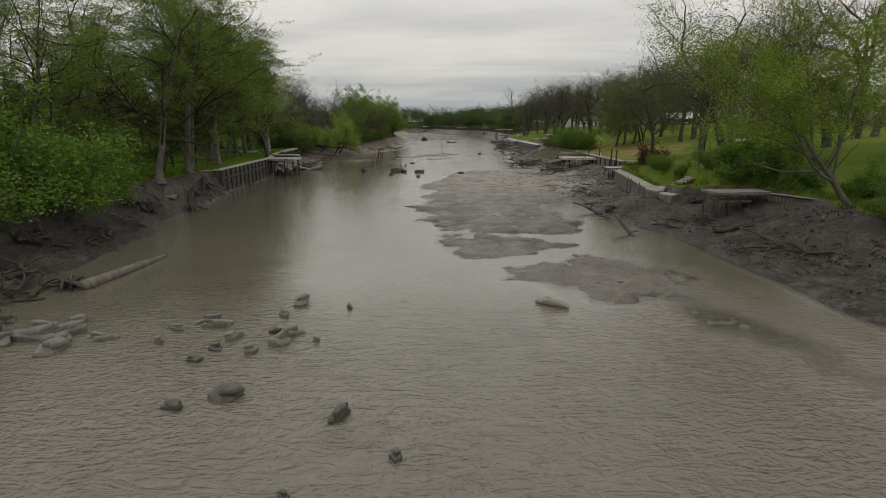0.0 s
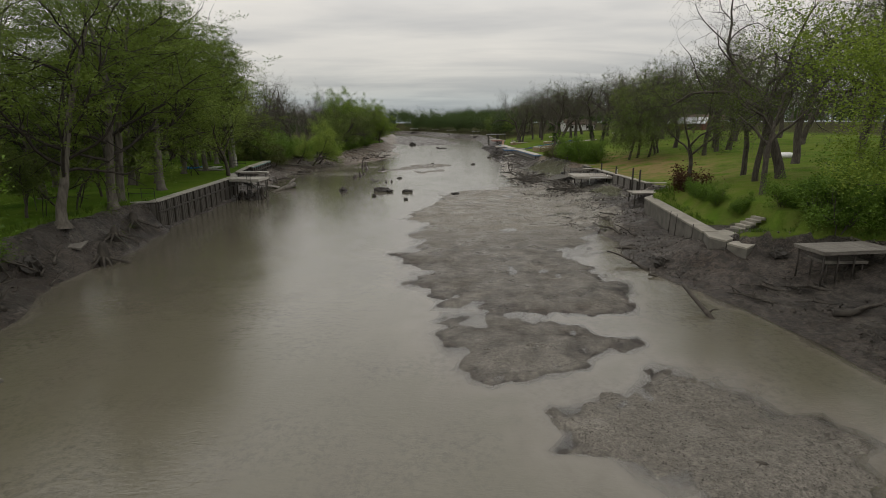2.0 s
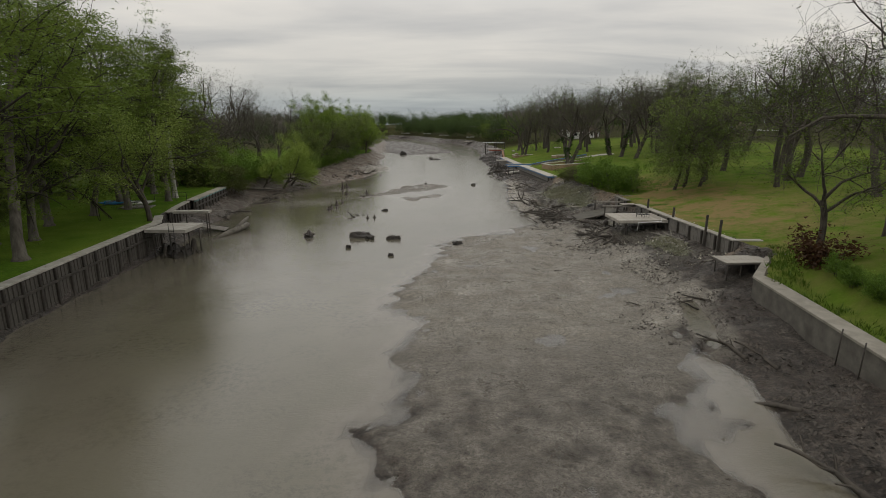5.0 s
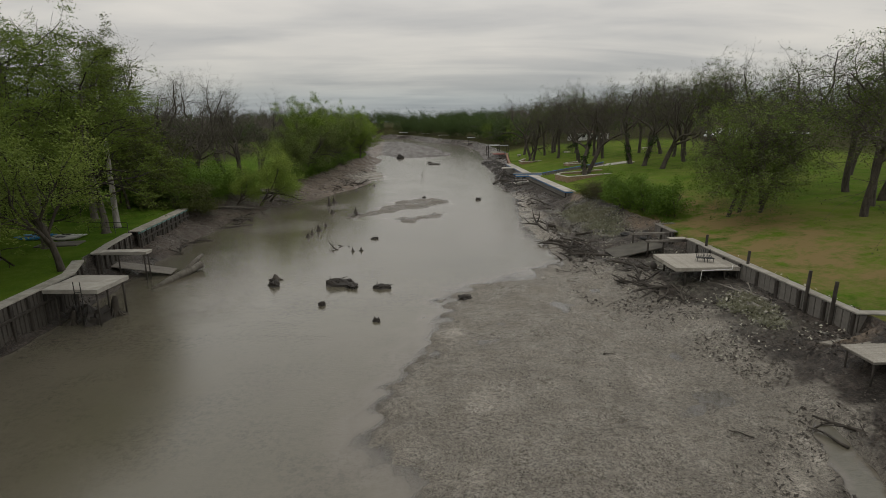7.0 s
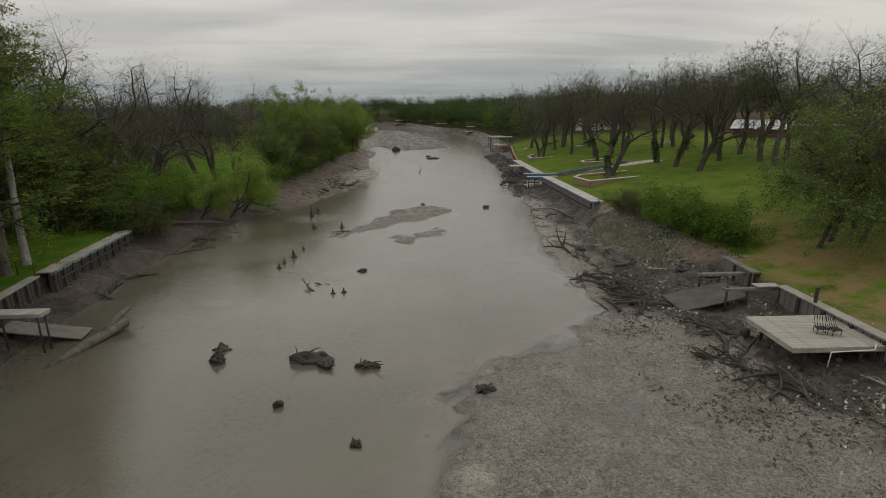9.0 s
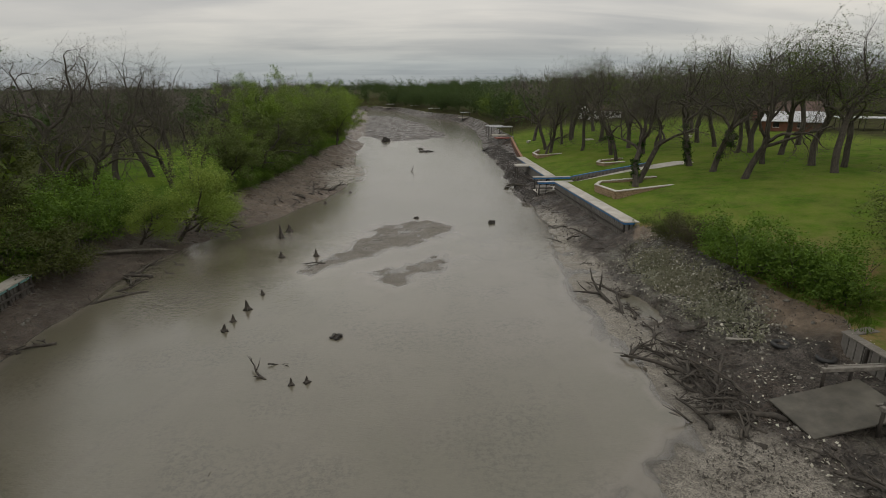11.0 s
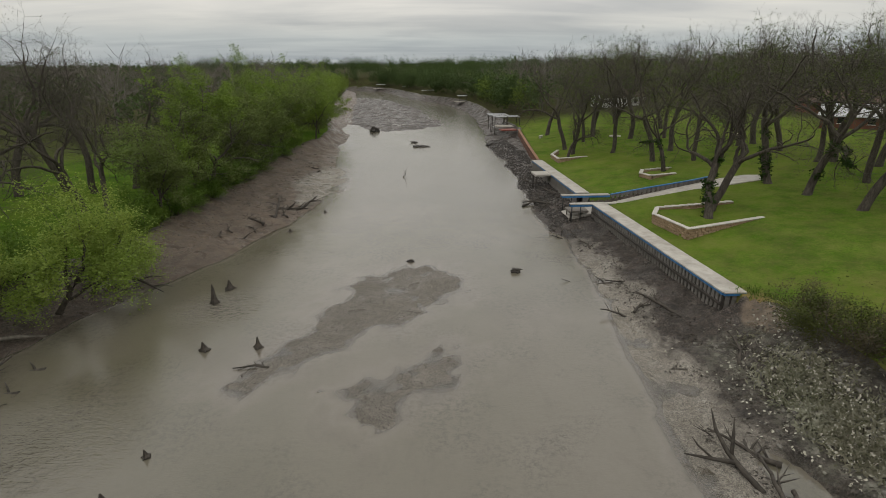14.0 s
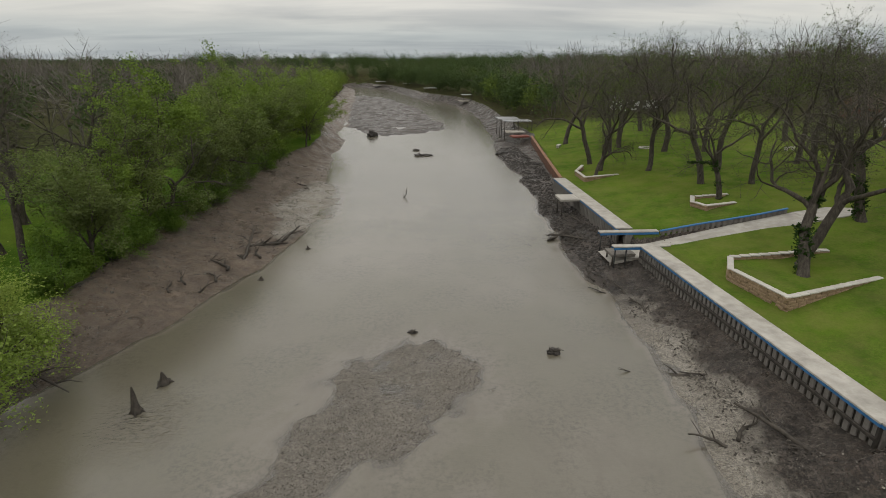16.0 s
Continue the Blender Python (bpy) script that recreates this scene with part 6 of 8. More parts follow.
for yy, z in ((88.1, 2.25), (84.8, 2.3)):
    b = thing("boat_lift_beam", (20.8, yy, z), label="weathered horizontal beam on posts of an old boat lift", category="boat lift", group="boat lift beams")
    part("beam", Geo().box((0, 0, 0), (3.6, 0.22, 0.2)), WOOD, b)
    part("rail", Geo().box((0, 0.3, -0.02), (3.5, 0.1, 0.14)), WOOD, b)
    for px_ in (-1.55, -0.2):
        part("post", Geo().tube([(px_, 0.1, gz(20.8 + px_, yy) - z - 0.3), (px_, 0.1, 0.25 if px_ < -1 else -0.1)], [0.08, 0.08], 8), WOOD_DARK, b, smooth=True)
mat_g = Geo()
mat_g.box((0, 0, 0), (4.4, 3.0, 0.1), m=pose(18.7, 86.5, 1.25, 0, -12, 0))
solo("slipway_mat", mat_g, mat_plain("silted_slab", (0.05, 0.046, 0.036), (0.13, 0.118, 0.095), 1.2, 0.8, stain=(0.035, 0.03, 0.025), amount=0.7), "grey silted slab sloping down from the boat lift", "slab")
# concrete wall, its end slab and the steps behind
CONC = [(23.3, 63.6), (19.35, 58.7), (17.0, 43.4)]
cw = thing("concrete_wall", label="weathered concrete river wall with wide flat top", category="wall")
part("body", strip(CONC, 0.0, 0.42, -0.2, 2.0), CONCRETE, cw, "mud-stained concrete face")
part("cap", strip(CONC, -0.06, 0.95, 2.0, 2.12), CONCRETE_CAP, cw, "sandy flat cap")


def poly_slab(pts, z, thick):
    n_ = len(pts)
    return Geo().add([(x, y, zz) for (x, y), zz in zip(pts, z)] + [(x, y, zz - thick) for (x, y), zz in zip(pts, z)],
                     [tuple(range(n_)), tuple(range(2 * n_ - 1, n_ - 1, -1))] + [(i, i + n_, (i + 1) % n_ + n_, (i + 1) % n_) for i in range(n_)])


END_A = [(17.02, 43.36), (16.6, 41.9), (17.1, 40.9), (19.0, 42.4), (18.7, 44.0)]
END_B = [(17.14, 40.86), (17.7, 39.8), (19.3, 41.2), (19.06, 42.36)]
part("end_base", poly_slab(END_A, [1.99, 1.99, 1.96, 1.96, 1.99], 1.2), CONCRETE, cw, "mud-stained concrete base")
part("end_base", poly_slab(END_B, [1.83, 1.78, 1.8, 1.83], 1.1), CONCRETE, cw, "mud-stained concrete base")
part("end_slab", poly_slab(END_A, [2.09, 2.09, 2.06, 2.06, 2.09], 0.1), CONCRETE_CAP, cw, "flat end slab")
part("end_slab", poly_slab(END_B, [1.93, 1.88, 1.9, 1.93], 0.1), CONCRETE_CAP, cw, "lower tilted end slab")
part("kerb", strip([(18.2, 41.5), (19.9, 42.95), (18.72, 44.1)], 0.0, 0.1, 1.5, [2.2, 2.2, 2.2]), CONCRETE, cw, "low raised slab edge")
for k, (yy, xx) in enumerate(((50.0, 18.0), (48.5, 17.78), (44.9, 17.22))):
    part("stake", Geo().tube([(xx - 0.2, yy, 0.6), (xx - 0.12, yy, 2.3)], [0.03, 0.03], 7), WOOD_DARK, cw, "thin mooring stake", smooth=True)
st = thing("stair", label="short run of pale concrete steps up the bank", category="steps")
for k in range(6):
    part("step", Geo().box((19.6 + k * 0.34, 44.7 + k * 0.04, 1.85 + k * 0.16), (0.36, 1.0, 0.17), 8), CONCRETE_CAP, st)
# near right: dock and board bulkhead
deck("dock", 19.1, 23.1, 36.2, 38.2, 2.55, WOOD, "grey timber dock standing over dark mud", boards="x", skirt=0.14, legs=((19.3, 36.4), (19.3, 38.0), (20.1, 36.4), (21.0, 36.4), (21.0, 38.0), (22.7, 36.4), (22.7, 38.0)), rz=6, leg_r=0.045)
deck("boat_platform", 19.7, 21.9, 36.5, 37.9, 1.95, WOOD, "low timber boat platform under the dock", boards="x", skirt=0.1, legs=((19.9, 36.6), (21.7, 36.6), (19.9, 37.7)), leg_r=0.045)
seawall([(25.3, 30.8), (24.4, 33.4), (23.0, 36.6)], -1, 2.4, 0.9, 0.26, 0.2, 0.06, WOOD, WOOD, 0.25, "leaning grey board bulkhead under the bank", name="bulkhead", jitter=0.06, cap_h=0.06)

ds = thing("dirt_slab", label="cracked tan slab of hardened dirt beside the small dock", category="slab")
part("slab", poly_slab([(20.3, 66.0), (20.6, 64.6), (21.6, 63.9), (23.0, 64.3), (23.2, 66.1), (21.8, 66.3)], [gz(a_, b_) + 0.06 for a_, b_ in ((20.3, 66.0), (20.6, 64.6), (21.6, 63.9), (22.6, 64.3), (22.4, 65.9), (21.8, 65.9))], 0.5), CONCRETE_CAP, ds)

# left: board bulkhead, dock and the second bulkhead with teal trim
LEFT_WALL = [(-22.85, 55.6), (-23.85, 77), (-25.4, 80.6)]
seawall(LEFT_WALL, 1, 2.4, -0.3, 0.36, 0.27, 0.06, PILE_DARK, CAP_GREY, 0.62, "dark stained board bulkhead with grey plank cap above the water", name="bulkhead", post_every=1.5, wale=(1.55,), cap_h=0.12, jitter=0.04)
seawall([(-24.6, 54.9), (-22.85, 55.6)], 1, 2.4, 0.0, 0.36, 0.27, 0.06, PILE_DARK, CAP_GREY, 0.3, "short board return of the bulkhead", name="bulkhead", cap_h=0.12, jitter=0.04)
seawall([(-25.5, 82.6), (-26.3, 86.0), (-27.0, 90.4)], 1, 2.4, 0.3, 0.4, 0.3, 0.07, PILE_DARK, CAP_GREY, 0.5, "dark board bulkhead with pale plank cap", name="bulkhead", post_every=1.2, cap_h=0.12, jitter=0.03)
seawall([(-26.7, 91.2), (-27.9, 104.6)], 1, 2.45, 0.8, 0.42, 0.28, 0.07, PILE_DARK, WOOD_X, 0.9, "bulkhead with pale cap and faded teal trim", name="bulkhead", post_every=1.3, trim=TEAL, cap_h=0.1, wale=(1.75,))
deck("dock", -23.3, -19.8, 73.2, 76.4, 2.5, CONCRETE_PALE, "pale concrete dock on thin posts over mud", boards="x", skirt=0.22, thick=0.06, board_w=1.6,
     legs=((-20.1, 73.5), (-20.1, 76.1), (-21.3, 73.5), (-20.6, 75.2), (-22.8, 73.6)), leg_r=0.055, rz=-4)
lad = thing("ladder", (-21.0, 72.95, 0), label="thin metal ladder on the dock front", category="ladder")
for s in (-0.2, 0.2):
    part("rail", Geo().tube([(s, 0, 0.3), (s, 0, 3.05)], [0.025, 0.025], 6), METAL_DARK, lad)
for k in range(7):
    part("rung", Geo().tube([(-0.2, 0, 0.6 + k * 0.3), (0.2, 0, 0.6 + k * 0.3)], [0.018, 0.018], 6), METAL_DARK, lad)
deck("walkway", -26.2, -21.9, 83.0, 83.95, 2.5, CONCRETE_PALE, "narrow pale walkway jutting from the bulkhead on posts", boards="x", skirt=0.2, board_w=0.5, legs=((-22.2, 83.2), (-22.2, 83.8), (-24.2, 83.2)), leg_r=0.055)
solo("fallen_ramp", Geo().box((0, 0, 0), (4.6, 1.7, 0.09), m=pose(-23.4, 85.3, 0.55, 0, 11, 8)), WOOD, "grey plank ramp fallen into the muddy water", "ramp")


def railing(a, b, z, label, n=2):
    t = thing("railing", label=label, category="railing", group="railings on the left wall")
    (ax, ay), (bx, by) = a, b
    for i in range(n + 1):
        f = i / n
        x, y = ax + (bx - ax) * f, ay + (by - ay) * f
        part("post", Geo().tube([(x, y, z - 0.1), (x, y, z + 1.02)], [0.03, 0.03], 6), METAL_DARK, t)
    for h in (0.55, 1.0):
        part("rail", Geo().tube([(ax, ay, z + h), (bx, by, z + h)], [0.024, 0.024], 6), METAL_DARK, t)


railing((-23.1, 56.0), (-25.6, 56.6), 2.5, "dark metal hand rail at the bulkhead's end")
railing((-27.2, 90.5), (-31.0, 90.9), 2.5, "dark metal hand rail across the lawn edge", 3)


def kayak(x, y, z, rz, color, label):
    m = mat_plain("kayak_" + label.split()[0], tuple(c * 0.8 for c in color), color, 1.0, 0.35, stain=tuple(c * 0.6 for c in color), amount=0.3, bump=0.05)
    t = thing("kayak", (x, y, z), rz, label, "kayak", "kayaks on the lawn")
    g = Geo()
    rings, seg = 13, 10
    vs, fs = [], []
    for i in range(rings):
        u = -1 + 2 * i / (rings - 1)
        w = 0.38 * max(1 - abs(u) ** 2.4, 0.02)
        h = 0.17 * max(1 - abs(u) ** 3, 0.05)
        for k in range(seg):
            a = 2 * math.pi * k / seg
            vs.append((u * 1.5, math.cos(a) * w, math.sin(a) * h + 0.13 * u * u))
    for i in range(rings - 1):
        for k in range(seg):
            k2 = (k + 1) % seg
            fs.append((i * seg + k, (i + 1) * seg + k, (i + 1) * seg + k2, i * seg + k2))
    part("hull", g.add(vs, fs), m, t, smooth=True)
    part("seat", Geo().box((-0.25, 0, 0.17), (0.75, 0.4, 0.06), ch=0.02), METAL_DARK, t, "dark seat well")


for x, y, c, lab in ((-34.2, 89.2, (0.02, 0.23, 0.5), "bright blue plastic kayak lying on the lawn"), (-34.3, 88.2, (0.02, 0.19, 0.43), "blue plastic kayak lying on the lawn"),
                     (-31.5, 89.0, (0.62, 0.62, 0.6), "white plastic kayak lying on the lawn"), (-31.4, 88.0, (0.55, 0.54, 0.5), "off-white plastic kayak lying on the lawn")):
    kayak(x, y, gz(x, y) + 0.15, 3, c, lab)
solo("paving_slab", Geo().box((-30.6, 86.2, gz(-30.6, 86.2) + 0.03), (3.2, 1.8, 0.14), 10), CONCRETE, "grey paving slab in the grass by the kayaks", "paving", kind="structure")

# ---- buildings ----
BRICK = mat_plain("red_brown_wall", (0.11, 0.045, 0.028), (0.19, 0.08, 0.05), 1.2, 0.85, stain=(0.07, 0.035, 0.025), amount=0.5)
ROOF_METAL = mat_plain("pale_metal_roof", (0.42, 0.43, 0.44), (0.58, 0.59, 0.6), 0.8, 0.4, (6, 1, 1), (0.3, 0.3, 0.3), 0.3, 0.1)
ROOF_DULL = mat_plain("dull_metal_roof", (0.2, 0.205, 0.21), (0.32, 0.325, 0.33), 0.8, 0.5, (6, 1, 1), (0.13, 0.125, 0.12), 0.5, 0.1)
ROOF_BROWN = mat_plain("brown_shingle_roof", (0.08, 0.05, 0.04), (0.15, 0.1, 0.08), 1.5, 0.9)
GLASS_DARK = mat_plain("dark_window", (0.012, 0.014, 0.016), (0.025, 0.027, 0.03), 1.0, 0.15, bump=0.0, spec=0.6)


def house(x, y, z, lx, ly, wall, rise, rz, wall_mat, roof_mat, label, windows=2):
    """A small gabled house: walls, two roof slopes with eaves, door and windows."""
    t = thing("house", (x, y, z), rz, label, "house")
    hx, hy = lx / 2, ly / 2
    g = Geo()
    g.add([(-hx, -hy, -1), (hx, -hy, -1), (hx, hy, -1), (-hx, hy, -1), (-hx, -hy, wall), (hx, -hy, wall), (hx, hy, wall), (-hx, hy, wall), (-hx, 0, wall + rise), (hx, 0, wall + rise)],
          [(0, 1, 5, 4), (1, 2, 6, 9, 5), (2, 3, 7, 6), (3, 0, 4, 8, 7)])
    part("wall", g, wall_mat, t)
    for s in (-1, 1):
        e = 0.5
        zz = wall - rise * e / hy
        part("roof", Geo().add([(-hx - e, s * (hy + e), zz), (hx + e, s * (hy + e), zz), (hx + e, 0, wall + rise + 0.03), (-hx - e, 0, wall + rise + 0.03),
                                (-hx - e, s * (hy + e), zz - 0.15), (hx + e, s * (hy + e), zz - 0.15), (hx + e, 0, wall + rise - 0.12), (-hx - e, 0, wall + rise - 0.12)],
                               [(0, 1, 2, 3), (4, 7, 6, 5), (0, 4, 5, 1), (1, 5, 6, 2), (3, 7, 4, 0)]), roof_mat, t)
    for k in range(windows):
        xx = -hx + lx * (k + 0.7) / (windows + 0.6)
        w = part("window", Geo().box((xx, -hy - 0.02, 1.25), (1.0, 0.08, 0.9)), GLASS_DARK, t)
        part("frame", Geo().box((xx, -hy - 0.03, 0.74), (1.2, 0.12, 0.09)), WHITE, w)
    part("door", Geo().box((hx - 1.2, -hy - 0.03, 0.95), (0.95, 0.08, 2.0)), ROOF_BROWN, t)
    return t


house(75.5, 170.5, 6.4, 10.5, 6.5, 2.2, 1.5, -42, BRICK, ROOF_METAL, "low red-brown building with pale metal roof")
house(92, 196, 6.6, 13, 8, 2.6, 2.0, -20, BRICK, ROOF_BROWN, "red-brown house with dark roof among bare trees", 3)
house(60, 236, 5.6, 12, 8, 2.6, 1.8, 10, WHITE, ROOF_BROWN, "pale house half hidden behind the trees", 3)
cp = thing("carport", (86, 166, 6.5), -30, "open carport with flat pale roof on posts", "carport")
part("roof", Geo().box((0, 0, 2.55), (8.5, 5.5, 0.18)), ROOF_METAL, cp)
for sx in (-3.9, 0, 3.9):
    for sy in (-2.4, 2.4):
        part("post", Geo().box((sx, sy, 1.1), (0.14, 0.14, 2.8)), WOOD_DARK, cp)
# boat house at the end of the lawn
bh = thing("boat_house", (24.4, 213.5, 0), 0, "open boat house of dark posts with pale flat roofs", "boat house")
part("roof", Geo().box((0.4, 3.2, 4.5), (6.2, 4.0, 0.16)), ROOF_DULL, bh)
part("deck", Geo().box((-0.6, 0.4, 2.5), (4.0, 4.0, 0.22)), WOOD_X, bh, "pale boarded deck")
part("lower_roof", Geo().box((-0.4, 10.5, 4.3), (4.8, 5.0, 0.18)), ROOF_DULL, bh)
for sx in (-2.6, 0.4, 3.4):
    for sy in (1.2, 5.2):
        part("post", Geo().box((sx, sy, 2.3), (0.16, 0.16, 4.8)), WOOD_DARK, bh)
for sx in (-2.4, 1.6):
    for sy in (8.4, 12.6):
        part("post", Geo().box((sx, sy, 2.1), (0.15, 0.15, 4.4)), WOOD_DARK, bh)
solo("red_dock", Geo().box((23.6, 207.4, 2.35), (3.6, 2.2, 0.3), 8), mat_plain("faded_red_paint", (0.17, 0.05, 0.035), (0.27, 0.085, 0.06), 1.5, 0.7), "faded red timber landing beside the boat house", "dock")
for x, y, lx, ly, rz, lab in ((-14, 446, 10, 5, 10, "distant pale dock under the trees"), (2.5, 418, 8, 4, 20, "distant pale dock under the trees"), (13, 364, 11, 4, 12, "distant long pale dock"), (24.5, 312, 6, 4, 15, "distant pale boat dock")):
    zz = 1.9
    t = thing("far_dock", (x, y, zz), rz, lab, "dock", "far docks on the bend")
    part("deck", Geo().box((0, 0, 0), (lx, ly, 0.25)), WOOD_X, t)
    part("roof", Geo().box((0, 0.6, 2.3), (lx * 0.6, ly * 0.7, 0.2)), ROOF_METAL, t)
    for sx in (-0.28, 0.28):
        part("post", Geo().box((lx * sx, -0.5, 0.1), (0.2, 0.2, 4.4)), WOOD_DARK, t)

# ---- things on docks and lawns ----
for k, (x, y, rz, lab) in enumerate(((20.25, 78.2, 75, "dark metal garden chair tipped over on the dock"), (20.75, 78.0, 95, "dark slatted metal chair lying on the dock"))):
    c = thing("garden_chair", (x, y, 2.3), rz, lab, "chair", "chairs on the dock")
    for i in range(5):
        yy = -0.24 + i * 0.12
        part("back_slat", Geo().tube([(-0.28, yy, 0.32), (-0.1, yy, 0.3), (0.08, yy, 0.42), (0.2, yy, 0.66), (0.22, yy, 0.86)], [0.022] * 5, 6), METAL_DARK, c, smooth=True)
    part("seat", Geo().box((-0.12, 0, 0.29), (0.46, 0.56, 0.04), ch=0.015), METAL_DARK, c)
    for sx in (-0.3, 0.12):
        for sy in (-0.24, 0.24):
            part("leg", Geo().tube([(sx, sy, 0.0), (sx, sy, 0.3)], [0.018, 0.018], 6), METAL_DARK, c)
solo("pipe_rail", Geo().tube([(19.4, 76.3, 1.35), (19.5, 76.35, 2.1), (21.6, 76.3, 2.18), (21.62, 76.3, 2.5)], [0.035] * 4, 7), WHITE, "bent white pipe hanging on the dock front", "pipe", smooth=True)
bu = thing("buoy", (17.95, 80.6, 0), label="dark round buoy hanging from the dock", category="buoy")
part("rope", Geo().tube([(0, 0, 1.5), (0, 0, 2.1)], [0.015, 0.015], 5), METAL_DARK, bu)
part("float", Geo().lump((0, 0, 1.3), (0.5, 0.5, 0.6), 3, 8, 12, 0.03), WOOD_DARK, bu, smooth=True)
for x, y, h in ((22.36, 70.0, 1.25), (22.38, 68.0, 1.2), (22.5, 81.6, 0.9), (22.6, 76.2, 0.9)):
    solo("mooring_post", Geo().tube([(x, y, 1.1), (x, y, 2.6 + h * 0.4), (x + 0.02, y, 2.6 + h)], [0.1, 0.1, 0.095], 9), WOOD_DARK, "dark square-cut mooring post at the bulkhead", "post", "posts at the bulkhead")
solo("tap_post", Geo().box((22.75, 76.4, 2.85), (0.14, 0.14, 0.6)), WHITE, "small white tap post beside the dock", "tap")
for x, y, rz in ((53.3, 168.5, 20), (26.9, 190.2, 60)):
    b = thing("bench", (x, y, gz(x, y)), rz, "pale stone bench on the lawn", "bench", "benches on the lawn")
    part("seat", Geo().box((0, 0, 0.46), (1.9, 0.5, 0.12), ch=0.03), STONE_CAP, b)
    for s in (-0.7, 0.7):
        part("leg", Geo().box((s, 0, 0.2), (0.2, 0.42, 0.42), ch=0.03), STONE_CAP, b)
solo("stone_ring", Geo().tube([(37.2 + 0.9 * math.cos(a * 0.5236), 178.4 + 0.9 * math.sin(a * 0.5236), gz(37.2, 178.4) + 0.06) for a in range(13)], [0.13] * 13, 6), STONE_CAP, "low ring of pale stones on the lawn", "stones")
tb = thing("boat_hull", (41.5, 73.5, gz(41.5, 73.5)), 20, "pale upturned rowing boat on the far lawn", "boat")
part("hull", Geo().lump((0, 0, 0.25), (3.4, 1.3, 0.8), 5, 8, 14, 0.02), WHITE, tb, smooth=True)

# ---- river: rocks, logs, stumps, snags ----
for i, (x, y, sx, sy, sz) in enumerate([
        (-13.6, 17.1, 1.5, 0.9, 0.5), (-12.8, 17.5, 1.1, 0.8, 0.45), (-12.2, 16.0, 1.0, 0.7, 0.4), (-13.0, 18.3, 1.2, 0.6, 0.35), (-14.4, 16.6, 1.0, 0.8, 0.4), (-11.2, 17.0, 0.9, 0.4, 0.25),
        (-13.9, 18.0, 0.8, 0.6, 0.35), (-12.4, 16.8, 0.6, 0.5, 0.35), (-9.1, 16.7, 0.35, 0.3, 0.25), (-9.1, 17.9, 0.8, 0.35, 0.25), (-7.8, 18.2, 1.3, 0.5, 0.28), (-8.3, 18.7, 1.0, 0.35, 0.25),
        (-5.3, 20.7, 1.25, 0.6, 0.36), (-5.6, 19.3, 0.9, 0.4, 0.25), (-4.9, 16.6, 0.65, 0.8, 0.4), (-4.75, 17.4, 0.7, 0.45, 0.3), (-6.7, 17.0, 0.6, 0.4, 0.3), (-5.7, 16.0, 0.55, 0.4, 0.28),
        (-3.8, 16.8, 0.3, 0.2, 0.2), (-6.5, 12.4, 0.75, 0.3, 0.25), (-5.3, 13.0, 0.9, 0.65, 0.4), (-2.1, 11.9, 0.72, 0.32, 0.36), (-0.5, 10.3, 0.35, 0.25, 0.2), (-2.6, 9.0, 0.3, 0.25, 0.15),
        (-6.9, 16.1, 0.5, 0.35, 0.22), (-7.2, 15.3, 0.6, 0.4, 0.22), (-5.4, 17.6, 0.5, 0.3, 0.2), (-3.2, 20.1, 0.45, 0.2, 0.2), (-15.2, 17.3, 0.9, 0.7, 0.4), (-15.8, 18.6, 0.8, 0.6, 0.35)]):
    rk = Geo().slab((sx * 1.05, sy * 1.05, sz * 0.6), i + 1)
    top_ = Geo().slab((sx * 0.7, sy * 0.75, sz * 0.5), i + 61)
    rk.add([(p[0] + 0.12 * sx, p[1] - 0.08 * sy, p[2] + sz * 0.42) for p in top_.v], top_.f)
    solo("rock", rk, ROCK if i < 19 else ROCK_WET, "flat grey rock breaking the muddy water" if i < 19 else "dark wet rock in the muddy water",
         "rock", "rocks in the river", at=(x, y, 0.03 + sz * 0.12), rz=i * 37)


def stump(x, y, h, r, seed, label="dark pointed stump standing in the shallows"):
    rng = random.Random(seed)
    g = Geo()
    z = min(gz(x, y), 0) - 0.3
    lx, ly = rng.uniform(-0.15, 0.15) * h, rng.uniform(-0.15, 0.15) * h
    g.tube([(0, 0, z), (0, 0, 0.08), (lx * 0.3, ly * 0.3, h * 0.35), (lx * 0.7, ly * 0.7, h * 0.7), (lx, ly, h)], [r * 1.7, r * 1.35, r * 0.8, r * 0.5, r * 0.16], 9, True, 0.22, rng)
    for k in range(4):
        a = k * 1.57 + rng.uniform(-0.5, 0.5)
        g.tube([(math.cos(a) * r * 0.7, math.sin(a) * r * 0.7, h * 0.2), (math.cos(a) * r * 1.7, math.sin(a) * r * 1.7, 0.03), (math.cos(a) * r * 2.4, math.sin(a) * r * 2.4, -0.2)], [r * 0.3, r * 0.25, r * 0.12], 5)
    solo("stump", g.join(), DRIFT, label, "stump", "stumps in the river", at=(x, y, 0), smooth=False)


for i, (x, y, h, r) in enumerate([(-12.2, 102.8, 0.75, 0.18), (-11.9, 105.7, 0.45, 0.12), (-12.6, 100.8, 0.55, 0.13), (-12.7, 99.3, 0.5, 0.16), (-12.6, 115.1, 0.62, 0.2), (-14.2, 122.0, 1.45, 0.2), (-13.9, 124.6, 0.8, 0.26),
                                  (-9.4, 115.2, 0.75, 0.18), (-6.9, 92.3, 0.45, 0.1), (-6.1, 92.5, 0.4, 0.12), (-11.9, 82.9, 0.5, 0.3), (-9.6, 147, 0.35, 0.15), (-12.2, 139.5, 0.35, 0.16)]):
    stump(x, y, h, r, i + 3)


